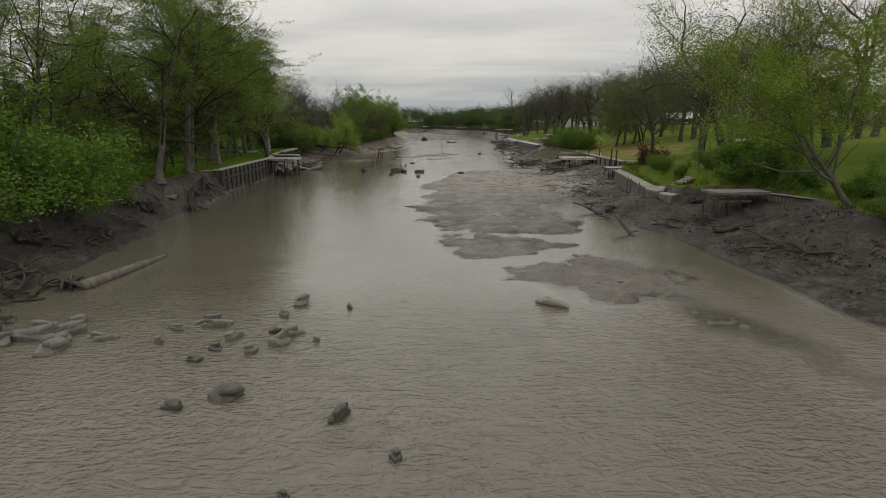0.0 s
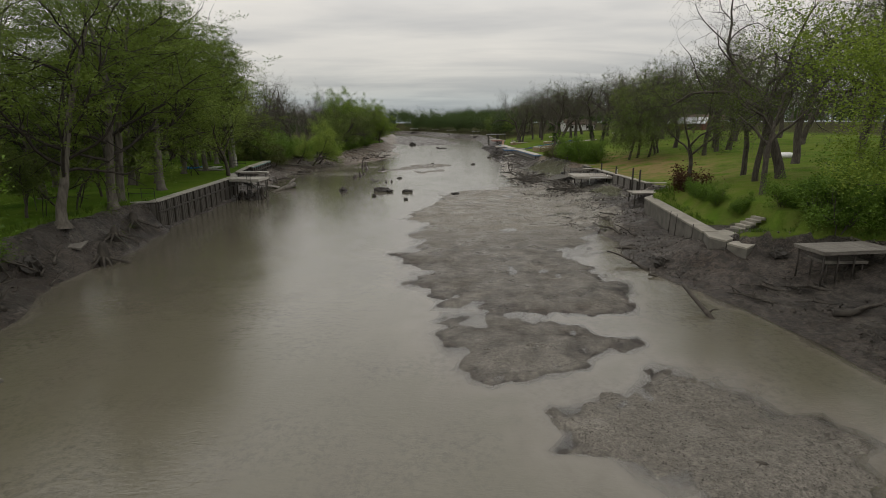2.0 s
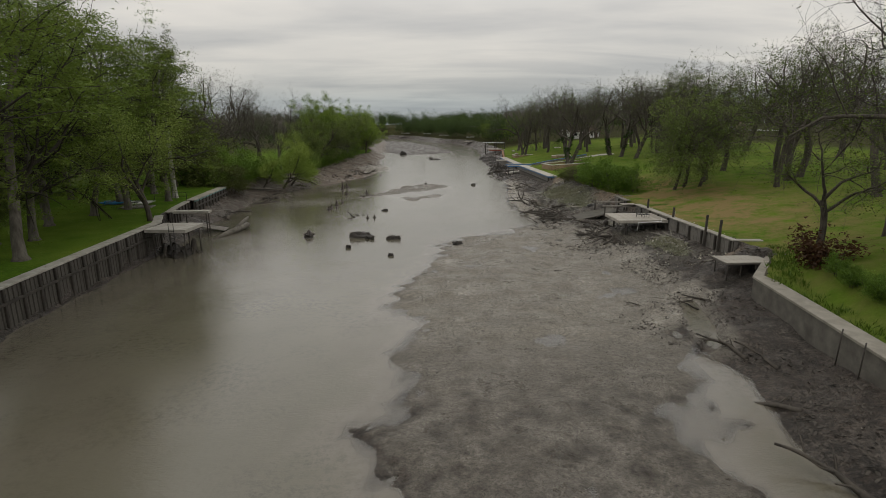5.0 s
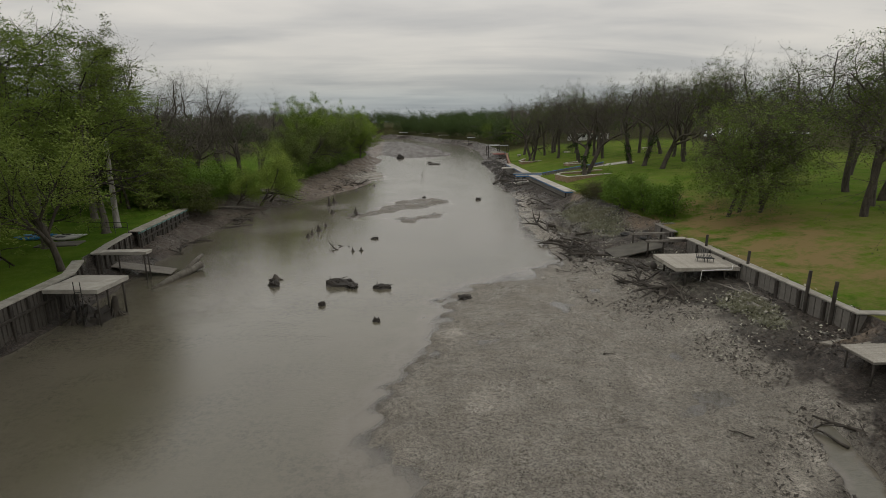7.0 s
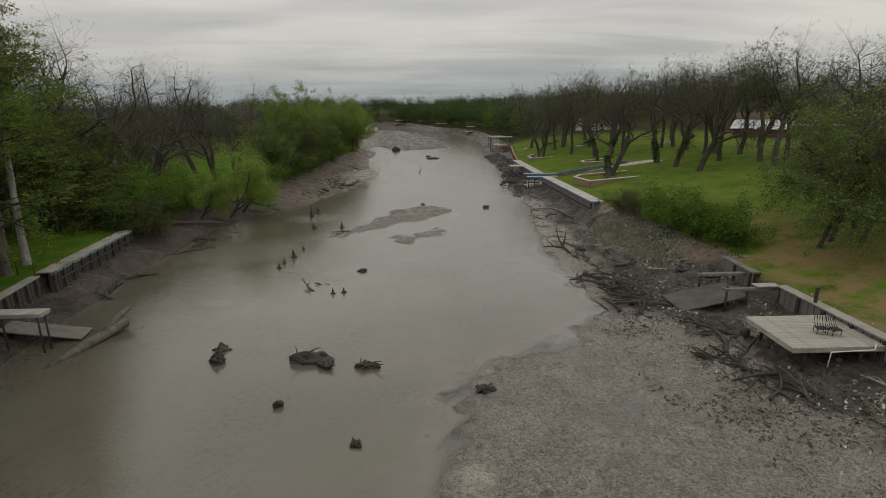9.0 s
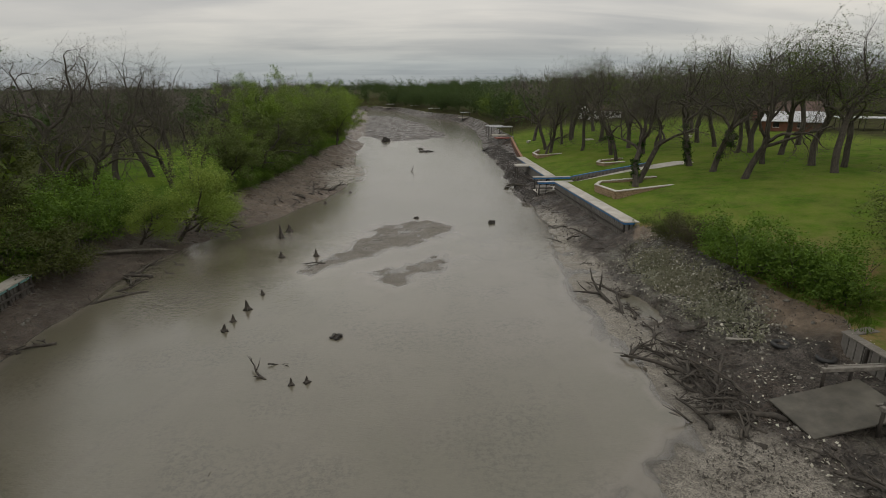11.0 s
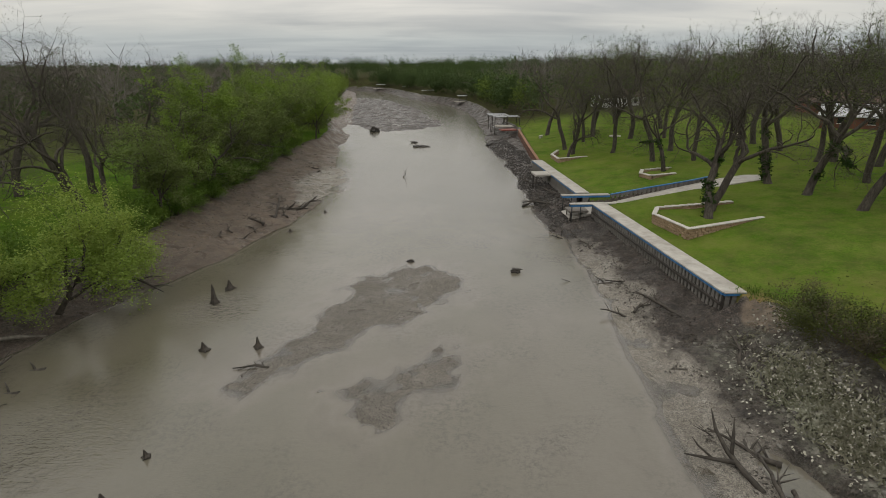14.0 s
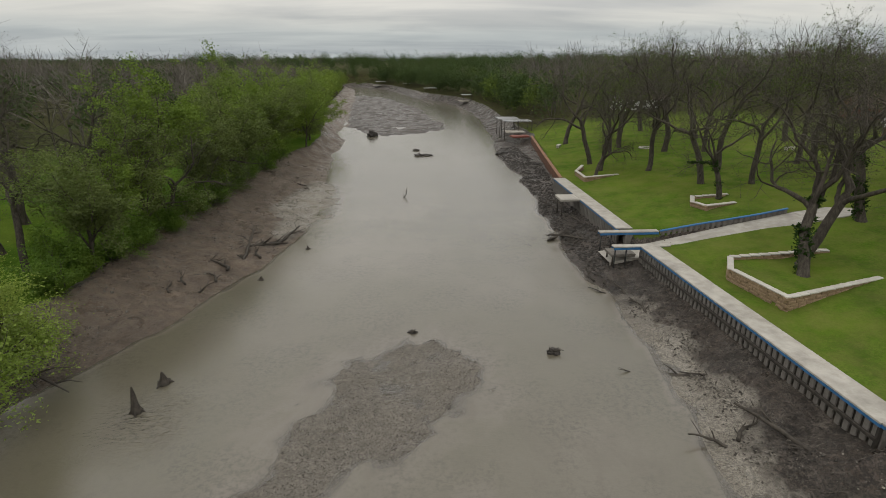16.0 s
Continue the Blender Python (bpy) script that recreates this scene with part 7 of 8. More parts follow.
def clod(x, y, sx, sy, sz, seed):
    c = thing("root_clod", (x, y, max(gz(x, y), 0.0) + 0.05), label="black root clod stranded in the shallow river", category="root clod", group="root clods in the river")
    rng = random.Random(seed)
    for k in range(4):
        part("mud", Geo().lump((rng.uniform(-0.3, 0.3) * sx, rng.uniform(-0.3, 0.3) * sy, 0), (sx * rng.uniform(0.4, 0.75), sy * rng.uniform(0.45, 0.85), sz * rng.uniform(0.6, 1.1)), seed + k, 7, 11, 0.45), MUDROCK, c)
    for k in range(7):
        a = rng.uniform(0, 6.28)
        d = Vector((math.cos(a), math.sin(a), rng.uniform(-0.1, 0.5)))
        p = Vector((rng.uniform(-0.3, 0.3) * sx, rng.uniform(-0.3, 0.3) * sy, sz * 0.25))
        l = rng.uniform(0.3, 0.7) * max(sx, sy) * 0.6
        part("root", Geo().tube([p, p + d * l * 0.5 + Vector((0, 0, 0.05)), p + d * l], [0.05, 0.035, 0.015], 5), DRIFT, c)


for i, c in enumerate([(-11.8, 81.5, 1.1, 0.9, 0.8), (-6.6, 81.4, 2.3, 1.2, 0.9), (-5.5, 80.4, 0.9, 1.0, 0.7), (-3.1, 80.2, 1.6, 0.8, 0.6), (-7.0, 76.6, 0.5, 0.4, 0.5), (-3.0, 73.3, 0.6, 0.35, 0.35), (3.0, 77.4, 0.9, 0.6, 0.4),
                       (9.0, 126.4, 0.9, 0.5, 0.6), (-8.0, 226.5, 3.0, 2.0, 2.0), (3.3, 198.7, 3.2, 1.6, 0.5), (2.0, 205, 1.8, 1.2, 0.4), (18.6, 199.5, 3.6, 3.0, 1.6), (-5.2, 97.8, 0.7, 0.7, 0.3), (0.2, 129.6, 0.7, 0.3, 0.2)]):
    clod(*c, i * 11 + 5)


def driftwood_mesh(seed, length_, r, limbs, material, crook=0.25):
    """A crooked log with broken side limbs, lying along x."""
    rng = random.Random(seed)
    g = Geo()
    n = 7
    pts, p, d = [], Vector((-length_ / 2, 0, 0)), Vector((1, 0, 0))
    for i in range(n + 1):
        pts.append(p.copy())
        d = (d + Vector((0, rng.gauss(0, crook), rng.gauss(0.0, crook * 0.4)))).normalized()
        d.x = max(d.x, 0.4)
        p = p + d * (length_ / n)
    rad = [r * (1.0 - 0.65 * i / n) for i in range(n + 1)]
    g.tube(pts, rad, 8, True, 0.1, rng)
    for k in range(limbs):
        i = rng.randrange(1, n)
        a = rng.uniform(-1.3, 1.3)
        e = Vector((rng.uniform(0.2, 0.8), math.sin(a), abs(math.cos(a)) * rng.uniform(0.05, 0.4))).normalized()
        l = length_ * rng.uniform(0.15, 0.4)
        q = pts[i]
        m1 = q + e * l * 0.5 + Vector((0, 0, rng.uniform(-0.05, 0.1)))
        m2 = q + e * l + Vector((rng.uniform(-0.1, 0.2), 0, rng.uniform(-0.15, 0.1)))
        g.tube([q, m1, m2], [rad[i] * 0.55, rad[i] * 0.4, rad[i] * 0.12], 6)
        if rng.random() < 0.6:
            e2 = (e + Vector((rng.gauss(0, 0.5), rng.gauss(0, 0.6), rng.gauss(0.1, 0.3)))).normalized()
            g.tube([m1, m1 + e2 * l * 0.45], [rad[i] * 0.3, rad[i] * 0.08], 5)
    return g.join().mesh("driftwood", material, True)


DRIFT_GREY = mat_plain("grey_driftwood", (0.075, 0.066, 0.053), (0.2, 0.182, 0.15), 4.0, 0.85, (1, 1, 0.3), (0.035, 0.03, 0.024), 0.6)
LOGS_DARK = [driftwood_mesh(s, 2.6, 0.11, 5, DRIFT) for s in (1, 2, 3, 4)] + [driftwood_mesh(s, 1.7, 0.06, 4, DRIFT, 0.4) for s in (5, 6, 7)]
LOGS_BIG = [driftwood_mesh(s, 4.2, 0.17, 6, DRIFT, 0.3) for s in (21, 22, 23)]
LOGS_PALE = [driftwood_mesh(s, 2.6, 0.08, 3, DRIFT_PALE) for s in (11, 12)]
LOG_LABELS = ("dark crooked driftwood branch half sunk in mud", "thin dark driftwood stick lying on mud")


def lay(me, x, y, rz, s=1.0, z=None, label=None, rx=0.0, ry=0.0):
    o = new("driftwood", me)
    o.matrix_world = pose(x, y, (max(gz(x, y), 0.0) if z is None else z) + 0.04, rx, ry, rz) @ Matrix.Diagonal((s, s, s, 1))
    tagged(o, label or LOG_LABELS[0], "driftwood", "driftwood on the banks")
    return o


rng = random.Random(77)
# tangles along the right-hand water's edge
for (cx, cy, n, sx, sy) in ((14.4, 92.5, 34, 1.2, 3.2), (15.0, 88.5, 20, 1.2, 2.0), (16.6, 80.5, 22, 1.3, 3.2), (17.2, 75.5, 16, 1.6, 2.0), (15.6, 99, 6, 1.2, 2.0), (17.0, 112, 4, 2.0, 3.0), (16.2, 122, 4, 1.8, 5.0),
                            (16.4, 134, 6, 1.2, 4.0), (17.0, 146, 10, 1.4, 4.0), (18.0, 158, 8, 1.2, 5.0), (16.8, 59, 7, 1.4, 2.0), (15.0, 52, 5, 1.6, 3.0), (18.2, 36, 6, 1.6, 3.5), (19.0, 27, 9, 1.8, 4.0),
                            (-24.6, 97, 5, 1.0, 4.0), (-23.2, 110, 6, 1.6, 3.0), (-18.6, 22.5, 22, 1.8, 2.5), (-20.6, 30, 16, 1.2, 4.0), (-22, 41, 8, 1.0, 4.0), (-13.6, 147, 8, 1.2, 2.2), (-17, 138, 6, 2.0, 4.0), (-14, 172, 4, 1.5, 4.0)):
    for k in range(n):
        i = rng.randrange(len(LOGS_DARK))
        lx_, ly_ = cx + rng.gauss(0, sx * 0.55), cy + rng.gauss(0, sy * 0.55)
        if lx_ > float(top_right(ly_)) - 1.2:
            lx_ = float(top_right(ly_)) - 1.2 - rng.random()
        lay(LOGS_DARK[i], lx_, ly_, rng.gauss(105, 40), rng.uniform(0.55, 1.15), label=LOG_LABELS[i >= 4], ry=rng.uniform(-6, 3))
for (cx, cy, n, sx, sy) in ((15.2, 91.5, 9, 1.4, 4.0), (17.0, 79, 7, 1.4, 4.0), (16.4, 125, 2, 1.6, 7.0), (17.2, 147, 5, 1.2, 6.0), (-15.0, 146, 5, 1.6, 5.0), (-20.0, 26, 6, 1.4, 5.0), (-23.0, 112, 5, 1.2, 5.0), (18.6, 31, 4, 1.4, 5.0), (15.0, 104, 4, 1.4, 3.0)):
    for k in range(n):
        lay(LOGS_BIG[rng.randrange(3)], cx + rng.gauss(0, sx * 0.5), cy + rng.gauss(0, sy * 0.5), rng.gauss(105, 45), rng.uniform(0.6, 1.1), label="heavy dark driftwood limb stranded on the mud", ry=rng.uniform(-5, 2))
# single pieces
sl = Geo()
sl.tube([(12.95, 33.7, -0.15), (12.8, 34.5, 0.2), (12.6, 35.4, 0.62), (12.46, 36.1, 0.94)], [0.12, 0.11, 0.1, 0.08], 8, True, 0.06, rng)
sl.tube([(12.85, 34.3, 0.12), (13.3, 34.6, 0.2), (13.6, 34.7, 0.14)], [0.06, 0.04, 0.015], 6)
solo("river_log", sl.join(), DRIFT, "straight dark log resting in the shallows", "log", smooth=True)
lay(LOGS_DARK[1], 13.0, 42.2, 150, 1.1)
lay(LOGS_DARK[2], 12.4, 43.4, 120, 1.2)
lay(LOGS_DARK[4], 13.6, 41.0, 20, 1.2)
lay(LOGS_DARK[5], 10.4, 67.6, 15, 0.9)
lay(LOGS_DARK[4], 8.1, 23.4, 160, 0.8)
lay(LOGS_DARK[6], 12.6, 59.8, 150, 0.6, label=LOG_LABELS[1])
lay(LOGS_PALE[0], 20.6, 73.6, 128, 1.35, label="pale bleached branch lying on the dried bank")
lay(LOGS_PALE[1], 20.0, 72.6, 112, 1.2, label="pale bleached branch lying on the dried bank")
lay(LOGS_PALE[1], 19.6, 94.6, 10, 1.1, label="pale bleached branch lying on the rubble")
lay(LOGS_DARK[3], 17.8, 96.2, 5, 1.2)
lay(LOGS_DARK[2], 14.1, 117.6, 150, 0.9)
lay(LOGS_BIG[1], -12.6, 148.2, 52, 1.2)
lay(LOGS_BIG[0], -11.7, 150.0, 62, 1.1)
lay(LOGS_DARK[0], -13.4, 147.2, 30, 1.6)
lay(LOGS_DARK[3], -9.2, 113.0, 165, 0.8)
lay(LOGS_DARK[4], -10.0, 112.4, 140, 0.8)
lay(LOGS_DARK[0], -9.0, 93.8, 125, 0.8, 0.15, ry=-14)
lay(LOGS_DARK[5], -8.0, 94.6, 10, 0.8, 0.1)
lay(LOGS_DARK[4], -8.7, 85.7, 60, 0.9, 0.15, ry=-20)
lay(LOGS_DARK[6], -0.2, 167.3, 60, 1.3, 0.3, ry=-40)
lay(LOGS_DARK[5], -8.2, 227, 40, 1.6, 0.6, ry=-30)
lay(LOGS_DARK[1], 14.6, 145.0, 160, 1.0)
# snag with upright limbs on the right-hand shore
sg = Geo()
sg.tube([(0.4, -1.9, 0.1), (0.2, -0.9, 0.25), (0.0, 0.1, 0.5), (-0.2, 0.9, 1.1), (-0.3, 1.3, 1.9)], [0.13, 0.13, 0.11, 0.08, 0.02], 8)
sg.tube([(0.05, -0.1, 0.45), (0.4, 0.5, 1.1), (0.5, 0.8, 1.75)], [0.1, 0.07, 0.02], 7)
sg.tube([(0.1, -0.4, 0.35), (-0.9, -0.1, 0.4), (-1.8, 0.4, 0.3)], [0.11, 0.08, 0.03], 7)
sg.tube([(-0.8, -0.1, 0.4), (-1.3, 0.3, 0.8), (-1.5, 0.5, 1.1)], [0.06, 0.04, 0.015], 6)
solo("snag", sg.join(), DRIFT, "grey dead snag with raised limbs on the mud edge", "snag", at=(13.6, 103.4, 0.0), smooth=True)
# logs in the water
lg = Geo()
lg.tube([(-15.6, 22.6, 0.12), (-15.3, 24.4, 0.14), (-15.1, 26.4, 0.1), (-15.0, 28.6, 0.02)], [0.3, 0.25, 0.19, 0.1], 10, True, 0.06, rng)
solo("river_log", lg, DRIFT_GREY, "long grey log lying half sunk in the river", "log", smooth=True)
rw = Geo()
for k in range(13):
    a = k * 0.48
    rw.tube([(0, 0, 0.2), (math.cos(a) * 0.5, math.sin(a) * 0.45, 0.25 + 0.3 * math.sin(k * 2.1)), (math.cos(a) * rng.uniform(0.8, 1.4), math.sin(a) * rng.uniform(0.7, 1.1), rng.uniform(-0.1, 0.45))], [0.13, 0.08, 0.02], 6)
solo("root_wad", rw.join(), DRIFT, "dark tangle of roots at the log's end", "roots", at=(-16.3, 22.8, 0.0), smooth=True)
wl2_ = Geo()
wl2_.tube([(-0.55, 0.4, 0.0), (-0.15, 0.12, 0.14), (0.3, -0.2, 0.12), (0.6, -0.42, 0.02)], [0.1, 0.2, 0.17, 0.06], 8, True, 0.15, rng)
wl2_.tube([(-0.5, 0.2, 0.05), (0.0, -0.1, 0.22), (0.4, -0.42, 0.1)], [0.04, 0.1, 0.04], 7, True, 0.2, rng)
solo("split_log", wl2_.join(), DRIFT_PALE, "short bleached split log in the shallows", "log", at=(4.95, 20.4, 0.03), smooth=False)
bl = Geo()
bl.tube([(-20.9, 81.2, -0.05), (-20.3, 83.2, 0.12), (-19.8, 85.0, 0.25), (-19.3, 86.6, 0.42)], [0.12, 0.28, 0.33, 0.3], 10, True, 0.08, rng)
bl.tube([(-19.8, 85.0, 0.35), (-19.7, 86.4, 0.75), (-19.5, 87.6, 1.05)], [0.26, 0.2, 0.14], 9, True, 0.08, rng)
solo("river_log", bl.join(), DRIFT_GREY, "heavy forked grey log stranded off the bulkhead", "log", smooth=True)
fb = Geo()
fb.tube([(-28.5, 122.5, 2.2), (-25.8, 123.8, 1.9), (-22.6, 124.4, 1.7), (-20.2, 124.2, 1.1), (-18.4, 123.6, 0.35)], [0.24, 0.2, 0.16, 0.1, 0.03], 8)
for q, e in (((-20.4, 124.2, 1.15), (-18.9, 124.9, 1.1)), ((-19.4, 123.9, 0.7), (-18.0, 124.3, 0.5)), ((-21.5, 124.3, 1.45), (-19.8, 123.4, 0.8)), ((-23, 124.4, 1.7), (-21.6, 125.4, 1.9))):
    fb.tube([q, ((q[0] + e[0]) / 2, (q[1] + e[1]) / 2 + 0.12, (q[2] + e[2]) / 2 + 0.12), e], [0.06, 0.045, 0.012], 6)
solo("fallen_branch", fb.join(), DRIFT, "long bent branch reaching from the bank to the water", "branch", smooth=True)
f2 = Geo()
f2.tube([(-28.6, 113.6, 1.3), (-26.4, 115.2, 1.0), (-24.2, 116.4, 0.7), (-23.0, 117.2, 0.3)], [0.2, 0.17, 0.13, 0.05], 8)
solo("fallen_branch", f2, DRIFT_GREY, "grey fallen trunk lying down the mud bank", "branch", smooth=True)


def root_stump(x, y, h, r, seed, label):
    """Cypress stump with a skirt of bare roots."""
    rng_ = random.Random(seed)
    t = thing("root_stump", (x, y, gz(x, y)), label=label, category="stump", group="root stumps on the left bank")
    part("trunk", Geo().tube([(0, 0, -0.2), (0, 0, h * 0.4), (0.05, 0, h * 0.8), (0.08, 0.02, h)], [r * 1.5, r, r * 0.8, r * 0.5], 10, True, 0.1, rng_), DRIFT, t, smooth=True)
    for k in range(11):
        a = k * 0.571 + rng_.uniform(-0.2, 0.2)
        l = rng_.uniform(1.4, 2.8) * r * 2.2
        c, s = math.cos(a), math.sin(a)
        part("root", Geo().tube([(c * r * 0.6, s * r * 0.6, h * rng_.uniform(0.35, 0.6)), (c * r * 1.6, s * r * 1.6, h * 0.25), (c * l * 0.8, s * l * 0.8, 0.02), (c * l * 1.2, s * l * 1.2 + 0.1, -0.35)],
                                [r * 0.28, r * 0.24, r * 0.16, r * 0.07], 6), DRIFT, t, smooth=True)


root_stump(-20.9, 44.6, 1.5, 0.34, 1, "grey cypress stump with bare spreading roots")
root_stump(-20.4, 75.4, 1.6, 0.26, 2, "dark root stump under the dock corner")
root_stump(-22.2, 73.9, 1.2, 0.2, 3, "pale twisted root stump under the dock")
root_stump(-22.9, 52.0, 1.0, 0.36, 4, "mass of bare cypress roots on the mud bank")
root_stump(-22.2, 48.2, 0.9, 0.32, 5, "mass of bare cypress roots on the mud bank")
root_stump(-22.8, 38.8, 0.9, 0.3, 6, "mass of bare cypress roots on the mud bank")
solo("broken_deck", Geo().box((0, 0, 0), (2.4, 2.0, 0.14), m=pose(-23.6, 45.0, 1.35, 3, 12, 20)), WOOD, "tilted grey deck panel lying on the mud bank", "deck")
for x in (23.6, 24.7):
    solo("white_pipe", Geo().tube([(x, 28.6, 1.3), (x + 0.25, 27.9, 0.75)], [0.05, 0.05], 7), WHITE, "short white pipe sticking out of the bank", "pipe", "pipes in the bank")
bs = thing("rust_shrub", (22.9, 58.4, gz(22.9, 58.4)), label="low rust-brown dead bush on the wall corner", category="shrub")
w_, _, c_, _ = shrub(91, 1.9, mat_leaf("rust_leaf", (0.035, 0.018, 0.01), (0.075, 0.036, 0.018), (0.12, 0.06, 0.03)), 6, 0.14)
part("stem", w_, None, bs)
part("foliage", c_, None, bs)


# ---- fine litter, too small to count ----
def scatter(seed, n, x0, x1, y0, y1, keep):
    r = np.random.RandomState(seed)
    x, y = r.uniform(x0, x1, n), r.uniform(y0, y1, n)
    h, g, ru, dr, fl = ground_at(x, y)
    k = keep(x, y, h, g, ru, fl, r)
    return x[k], y[k], h[k], r


def scraps(name, data, size, lift, material, label, tilt=0.35, aspect=1.7):
    x, y, h, r = data
    n = len(x)
    a = r.uniform(0, 6.283, n)
    s = size * r.uniform(0.5, 1.4, n)[:, None]
    u = np.stack([np.cos(a), np.sin(a), r.normal(0, tilt, n)], 1) * s * 0.5 * aspect
    w = np.stack([-np.sin(a), np.cos(a), r.normal(0, tilt, n)], 1) * s * 0.5
    v, q = cards(np.stack([x, y, h + lift], 1), u, w)
    tagged(new(name, mesh_np(name, v, q, material)), label, "litter", kind="stuff")


LITTER = mat_plain("dark_wet_litter", (0.038, 0.032, 0.026), (0.095, 0.082, 0.067), 5.0, 0.8, bump=0.2)
LITTER_PALE = mat_plain("pale_litter", (0.12, 0.107, 0.09), (0.22, 0.2, 0.17), 5.0, 0.85, bump=0.2)
FROND = mat_leaf("grey_green_stalk", (0.045, 0.046, 0.03), (0.2, 0.2, 0.142), (0.5, 0.49, 0.4))
scraps("leaf_litter", scatter(1, 120000, -4, 18, 14, 88, lambda x, y, h, g, ru, fl, r: (fl > 0.6) & (h > -0.01) & (vnoise(x / 1.3, y / 1.3, 3) + r.uniform(-0.3, 0.3, len(x)) > 0.45)), 0.034, 0.012, LITTER, "dark leaf litter strewn over the silt flat")
scraps("leaf_litter", scatter(2, 16000, -12, 6, 106, 130, lambda x, y, h, g, ru, fl, r: (fl > 0.6) & (h > -0.01)), 0.05, 0.015, LITTER, "dark leaf litter on the river bar")
scraps("leaf_litter", scatter(3, 52000, 11, 24, 14, 168, lambda x, y, h, g, ru, fl, r: (h > 0.12) & (g < 0.3) & (vnoise(x / 1.6, y / 1.6, 23) + r.uniform(-0.25, 0.25, len(x)) > 0.45)), 0.08, 0.03, LITTER, "dark twigs and litter on the right-hand bank", 0.5, 2.6)
scraps("leaf_litter", scatter(4, 30000, -31, -9, 14, 180, lambda x, y, h, g, ru, fl, r: (h > 0.12) & (g < 0.3) & (vnoise(x / 1.6, y / 1.6, 24) + r.uniform(-0.25, 0.25, len(x)) > 0.45)), 0.08, 0.03, LITTER, "dark twigs and litter on the left-hand bank", 0.5, 2.6)
scraps("leaf_litter", scatter(5, 15000, -31, 24, 14, 168, lambda x, y, h, g, ru, fl, r: (h > 0.12) & (g < 0.3)), 0.06, 0.03, LITTER_PALE, "pale shell and chips on the banks", 0.4, 1.2)
scraps("leaf_litter", scatter(6, 12000, 13, 24, 60, 135, lambda x, y, h, g, ru, fl, r: (h > 0.1) & (g < 0.35) & (vnoise(x / 1.1, y / 1.1, 26) + r.uniform(-0.3, 0.3, len(x)) > 0.45)), 0.06, 0.035, LITTER_PALE, "pale chips and broken shell on the right-hand bank", 0.4, 1.4)
scraps("leaf_litter", scatter(7, 30000, -4, 18, 14, 88, lambda x, y, h, g, ru, fl, r: (fl > 0.6) & (h > -0.01)), 0.036, 0.014, LITTER_PALE, "pale chips strewn over the silt flat")
pile = lambda x, y: np.maximum(np.exp(-(((x - 19.9) / 1.9) ** 2 + ((y - 103.0) / 7.6) ** 2) * 1.2), np.exp(-(((x - 20.0) / 1.2) ** 2 + ((y - 71.5) / 2.4) ** 2) * 1.3))
scraps("brush_pile", scatter(6, 130000, 17, 23, 66, 114, lambda x, y, h, g, ru, fl, r: pile(x, y) * (0.35 + 1.2 * vnoise(x / 1.1, y / 1.1, 5)) > r.uniform(0.12, 1, len(x))), 0.088, 0.08, FROND, "grey-green cut stalks heaped on the bank", 0.7, 3.2)
SHELL = mat_plain("weathered_shell", (0.3, 0.29, 0.22), (0.55, 0.53, 0.45), 4.0, 0.85, stain=(0.14, 0.135, 0.09), amount=0.5, bump=0.2)
scraps("broken_shell", scatter(31, 60000, 17, 23.3, 66, 114, lambda x, y, h, g, ru, fl, r: pile(x, y) * (0.3 + 1.2 * vnoise(x / 0.8, y / 0.8, 15)) * 0.34 > r.uniform(0.04, 1, len(x))), 0.1, 0.1, SHELL, "pale weathered chips among the heaped stalks", 0.6, 1.6)
scraps("broken_shell", scatter(32, 2500, 15, 23.3, 66, 114, lambda x, y, h, g, ru, fl, r: (h > 0.15) & (vnoise(x / 1.5, y / 1.5, 27) > 0.5)), 0.1, 0.05, SHELL, "scattered pale chips on the mud of the bank", 0.5, 1.4)


def stone_field(name, data, size, material, label):
    x, y, h, r = data
    base = Geo().lump((0, 0, 0), (1, 1, 0.7), 4, 3, 6, 0.35)
    bv, bf = np.array(base.v), np.array(base.f)
    n = len(x)
    s = size * r.uniform(0.45, 1.5, n)[:, None, None]
    a = r.uniform(0, 6.283, n)
    rot = np.zeros((n, 3, 3))
    rot[:, 0, 0], rot[:, 0, 1], rot[:, 1, 0], rot[:, 1, 1], rot[:, 2, 2] = np.cos(a), -np.sin(a), np.sin(a), np.cos(a), 1
    v = np.einsum("nij,kj->nki", rot, bv) * s * r.uniform(0.7, 1.3, (n, 1, 3)) + np.stack([x, y, h], 1)[:, None, :]
    q = (bf[None] + (np.arange(n) * len(bv))[:, None, None]).reshape(-1, 4)
    tagged(new(name, mesh_np(name, v.reshape(-1, 3), q, material)), label, "stones", kind="stuff")


stone_field("rubble", scatter(7, 9000, 15.5, 23.5, 62, 116, lambda x, y, h, g, ru, fl, r: (h > 0.3) & (pile(x, y) * 0.85 + 0.05 > r.uniform(0, 1, len(x))) & (r.uniform(0, 1, len(x)) < 0.3)), 0.24, ROCK, "grey broken stone tipped on the bank")
stone_field("rubble", scatter(8, 30000, 17, 23, 66, 114, lambda x, y, h, g, ru, fl, r: (h > 0.3) & (pile(x, y) * 0.8 > r.uniform(0, 1, len(x))) & (r.uniform(0, 1, len(x)) < 0.3)), 0.14, mat_plain("pale_rubble", (0.2, 0.195, 0.155), (0.4, 0.385, 0.32), 3.0, 0.9, stain=(0.1, 0.095, 0.07), amount=0.6), "pale broken stone tipped on the bank")
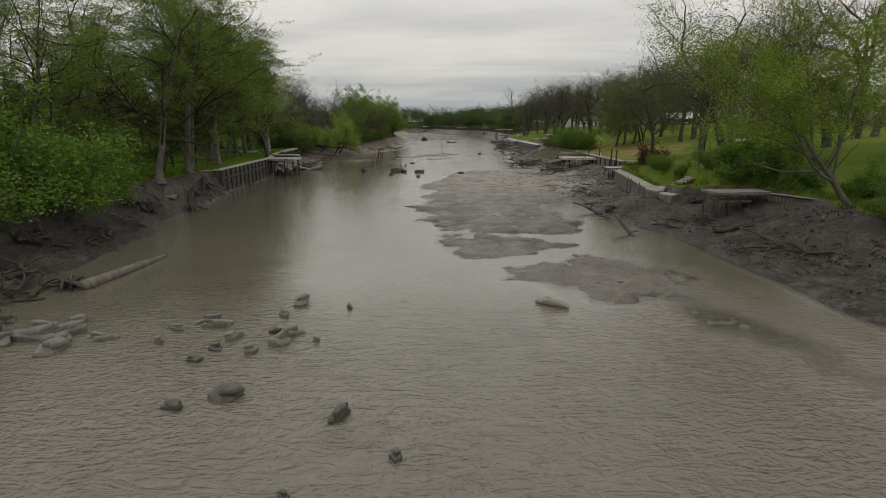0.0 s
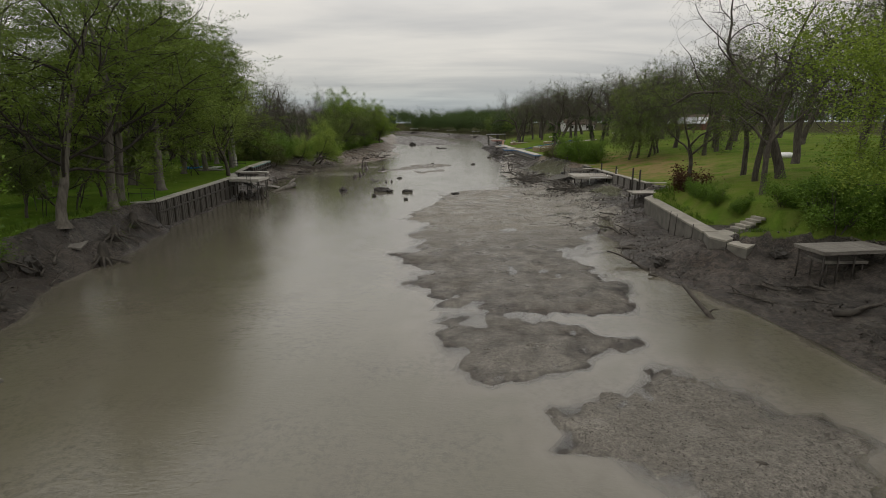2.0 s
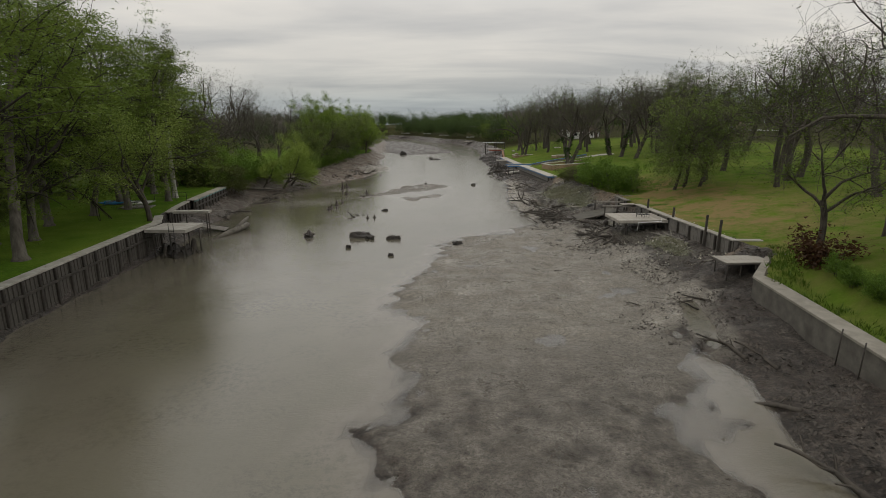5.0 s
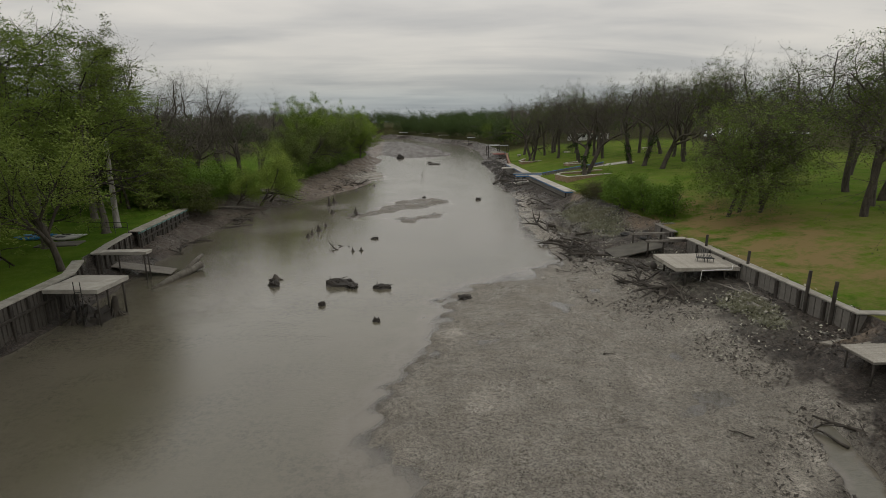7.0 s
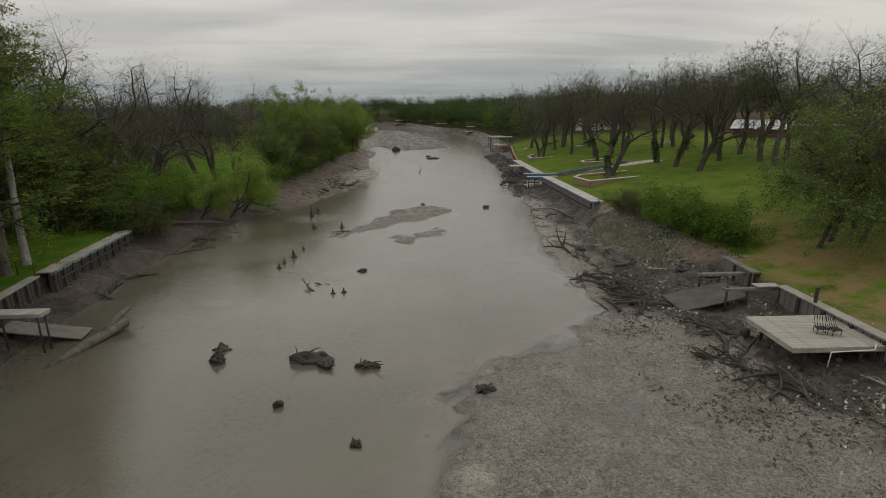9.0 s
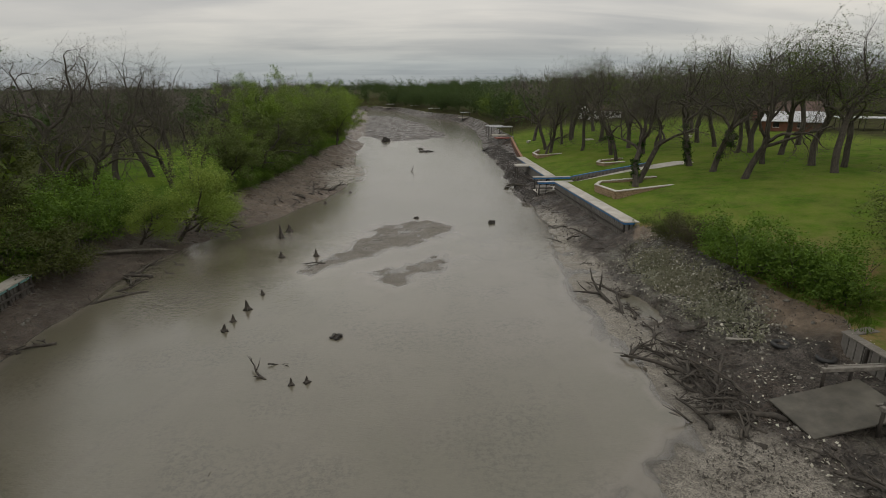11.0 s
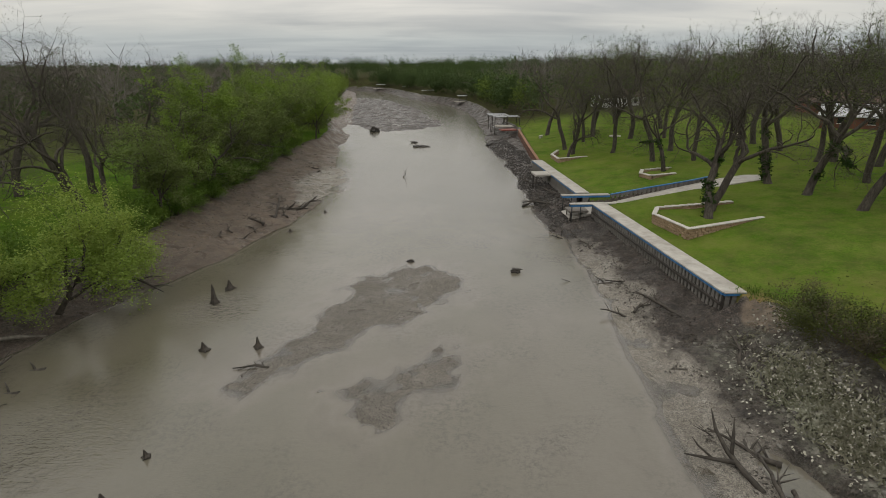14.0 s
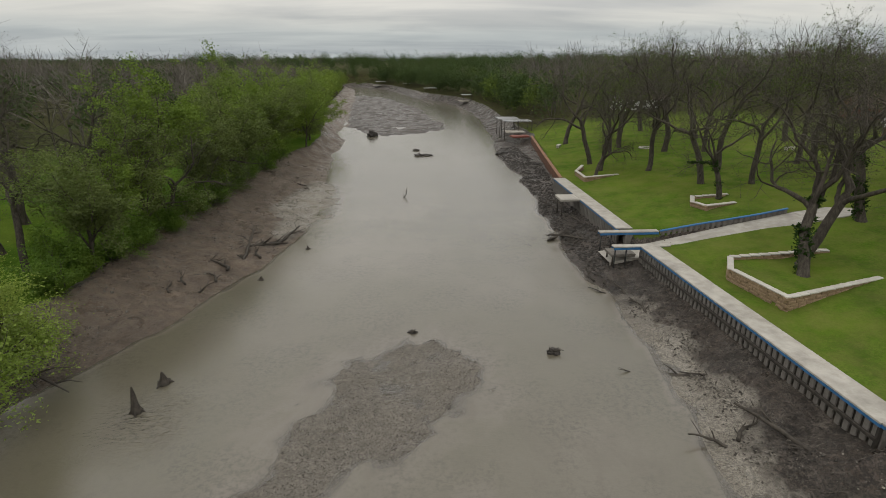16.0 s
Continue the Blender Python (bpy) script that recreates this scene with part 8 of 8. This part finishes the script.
stone_field("rubble", scatter(9, 2600, -30, -14, 86, 160, lambda x, y, h, g, ru, fl, r: (h > 0.5) & (g < 0.3) & (vnoise(x / 2, y / 2, 8) > 0.55)), 0.16, ROCK, "small grey stones on the left-hand mud bank")
stone_field("mud_clods", scatter(10, 2000, 12, 24, 12, 170, lambda x, y, h, g, ru, fl, r: (h > 0.15) & (g < 0.2) & (vnoise(x / 1.8, y / 1.8, 18) > 0.55)), 0.11, MUDROCK, "dark slumped mud clods on the right-hand bank")
stone_field("mud_clods", scatter(11, 1800, -30, -9, 12, 180, lambda x, y, h, g, ru, fl, r: (h > 0.15) & (g < 0.2) & (vnoise(x / 1.8, y / 1.8, 19) > 0.55)), 0.12, MUDROCK, "dark slumped mud clods on the left-hand bank")


def tufts(name, data, high, material, label, per=5):
    x, y, h, r = data
    n = len(x) * per
    x, y, h = np.repeat(x, per) + r.normal(0, 0.09, n), np.repeat(y, per) + r.normal(0, 0.09, n), np.repeat(h, per)
    l = high * r.uniform(0.5, 1.3, n)
    a = r.uniform(0, 6.283, n)
    up = np.stack([r.normal(0, 0.35, n), r.normal(0, 0.35, n), np.ones(n)], 1) * l[:, None] * 0.5
    w = np.stack([np.cos(a), np.sin(a), np.zeros(n)], 1) * 0.022
    v, q = cards(np.stack([x, y, h], 1) + up * 0.9, up, w)
    tagged(new(name, mesh_np(name, v, q, material)), label, "grass", kind="stuff")


BLADE = mat_leaf("grass_blade", (0.035, 0.07, 0.008), (0.07, 0.13, 0.012), (0.12, 0.18, 0.03))
tufts("grass_tufts", scatter(12, 16000, 17, 30, 10, 116, lambda x, y, h, g, ru, fl, r: (np.abs(x - top_right(y) - 0.6) < 1.1) & (g > 0.3) & ((y < 64) | (y > 91))), 0.32, BLADE, "rough grass along the right-hand bank edge")
tufts("grass_tufts", scatter(13, 16000, -40, -20, 10, 200, lambda x, y, h, g, ru, fl, r: (np.abs(x - top_left(y) + 1.0) < 1.3) & (g > 0.3) & ((y < 56) | (y > 104))), 0.4, BLADE, "rough grass along the left-hand bank edge")
for k, (x, y, sx, sy, sz) in enumerate(((-20.9, 74.7, 1.7, 2.4, 1.7), (-22.6, 75.6, 1.4, 1.6, 1.5))):
    clod(x, y, sx, sy, sz, 200 + k * 9)
ty = Geo().tube([(0.42 * math.cos(a * 0.5236), 0.42 * math.sin(a * 0.5236), 0.0) for a in range(13)], [0.14] * 13, 8, cap=False)
for x, y in ((20.3, 92.6), (21.6, 90.9)):
    solo("tyre", ty, METAL_DARK, "old mud-caked tyre lying on the bank", "tyre", "tyres on the bank", at=(x, y, gz(x, y) + 0.08), smooth=True)
stone_field("mud_clods", scatter(15, 6000, 15.5, 22, 138, 205, lambda x, y, h, g, ru, fl, r: (h > 0.05) & (g < 0.2) & (x < top_right(y) - 0.7)), 0.24, MUDROCK, "dark root-bound mud blocks under the far wall")
for k, (x, y, sx, sy, sz) in enumerate(((14.0, 42.2, 1.1, 0.8, 0.6), (19.6, 40.0, 1.0, 0.8, 0.6), (-22.4, 40.5, 1.6, 1.4, 1.2), (-21.4, 27.5, 1.8, 1.4, 1.1))):
    clod(x, y, sx, sy, sz, 300 + k * 9)
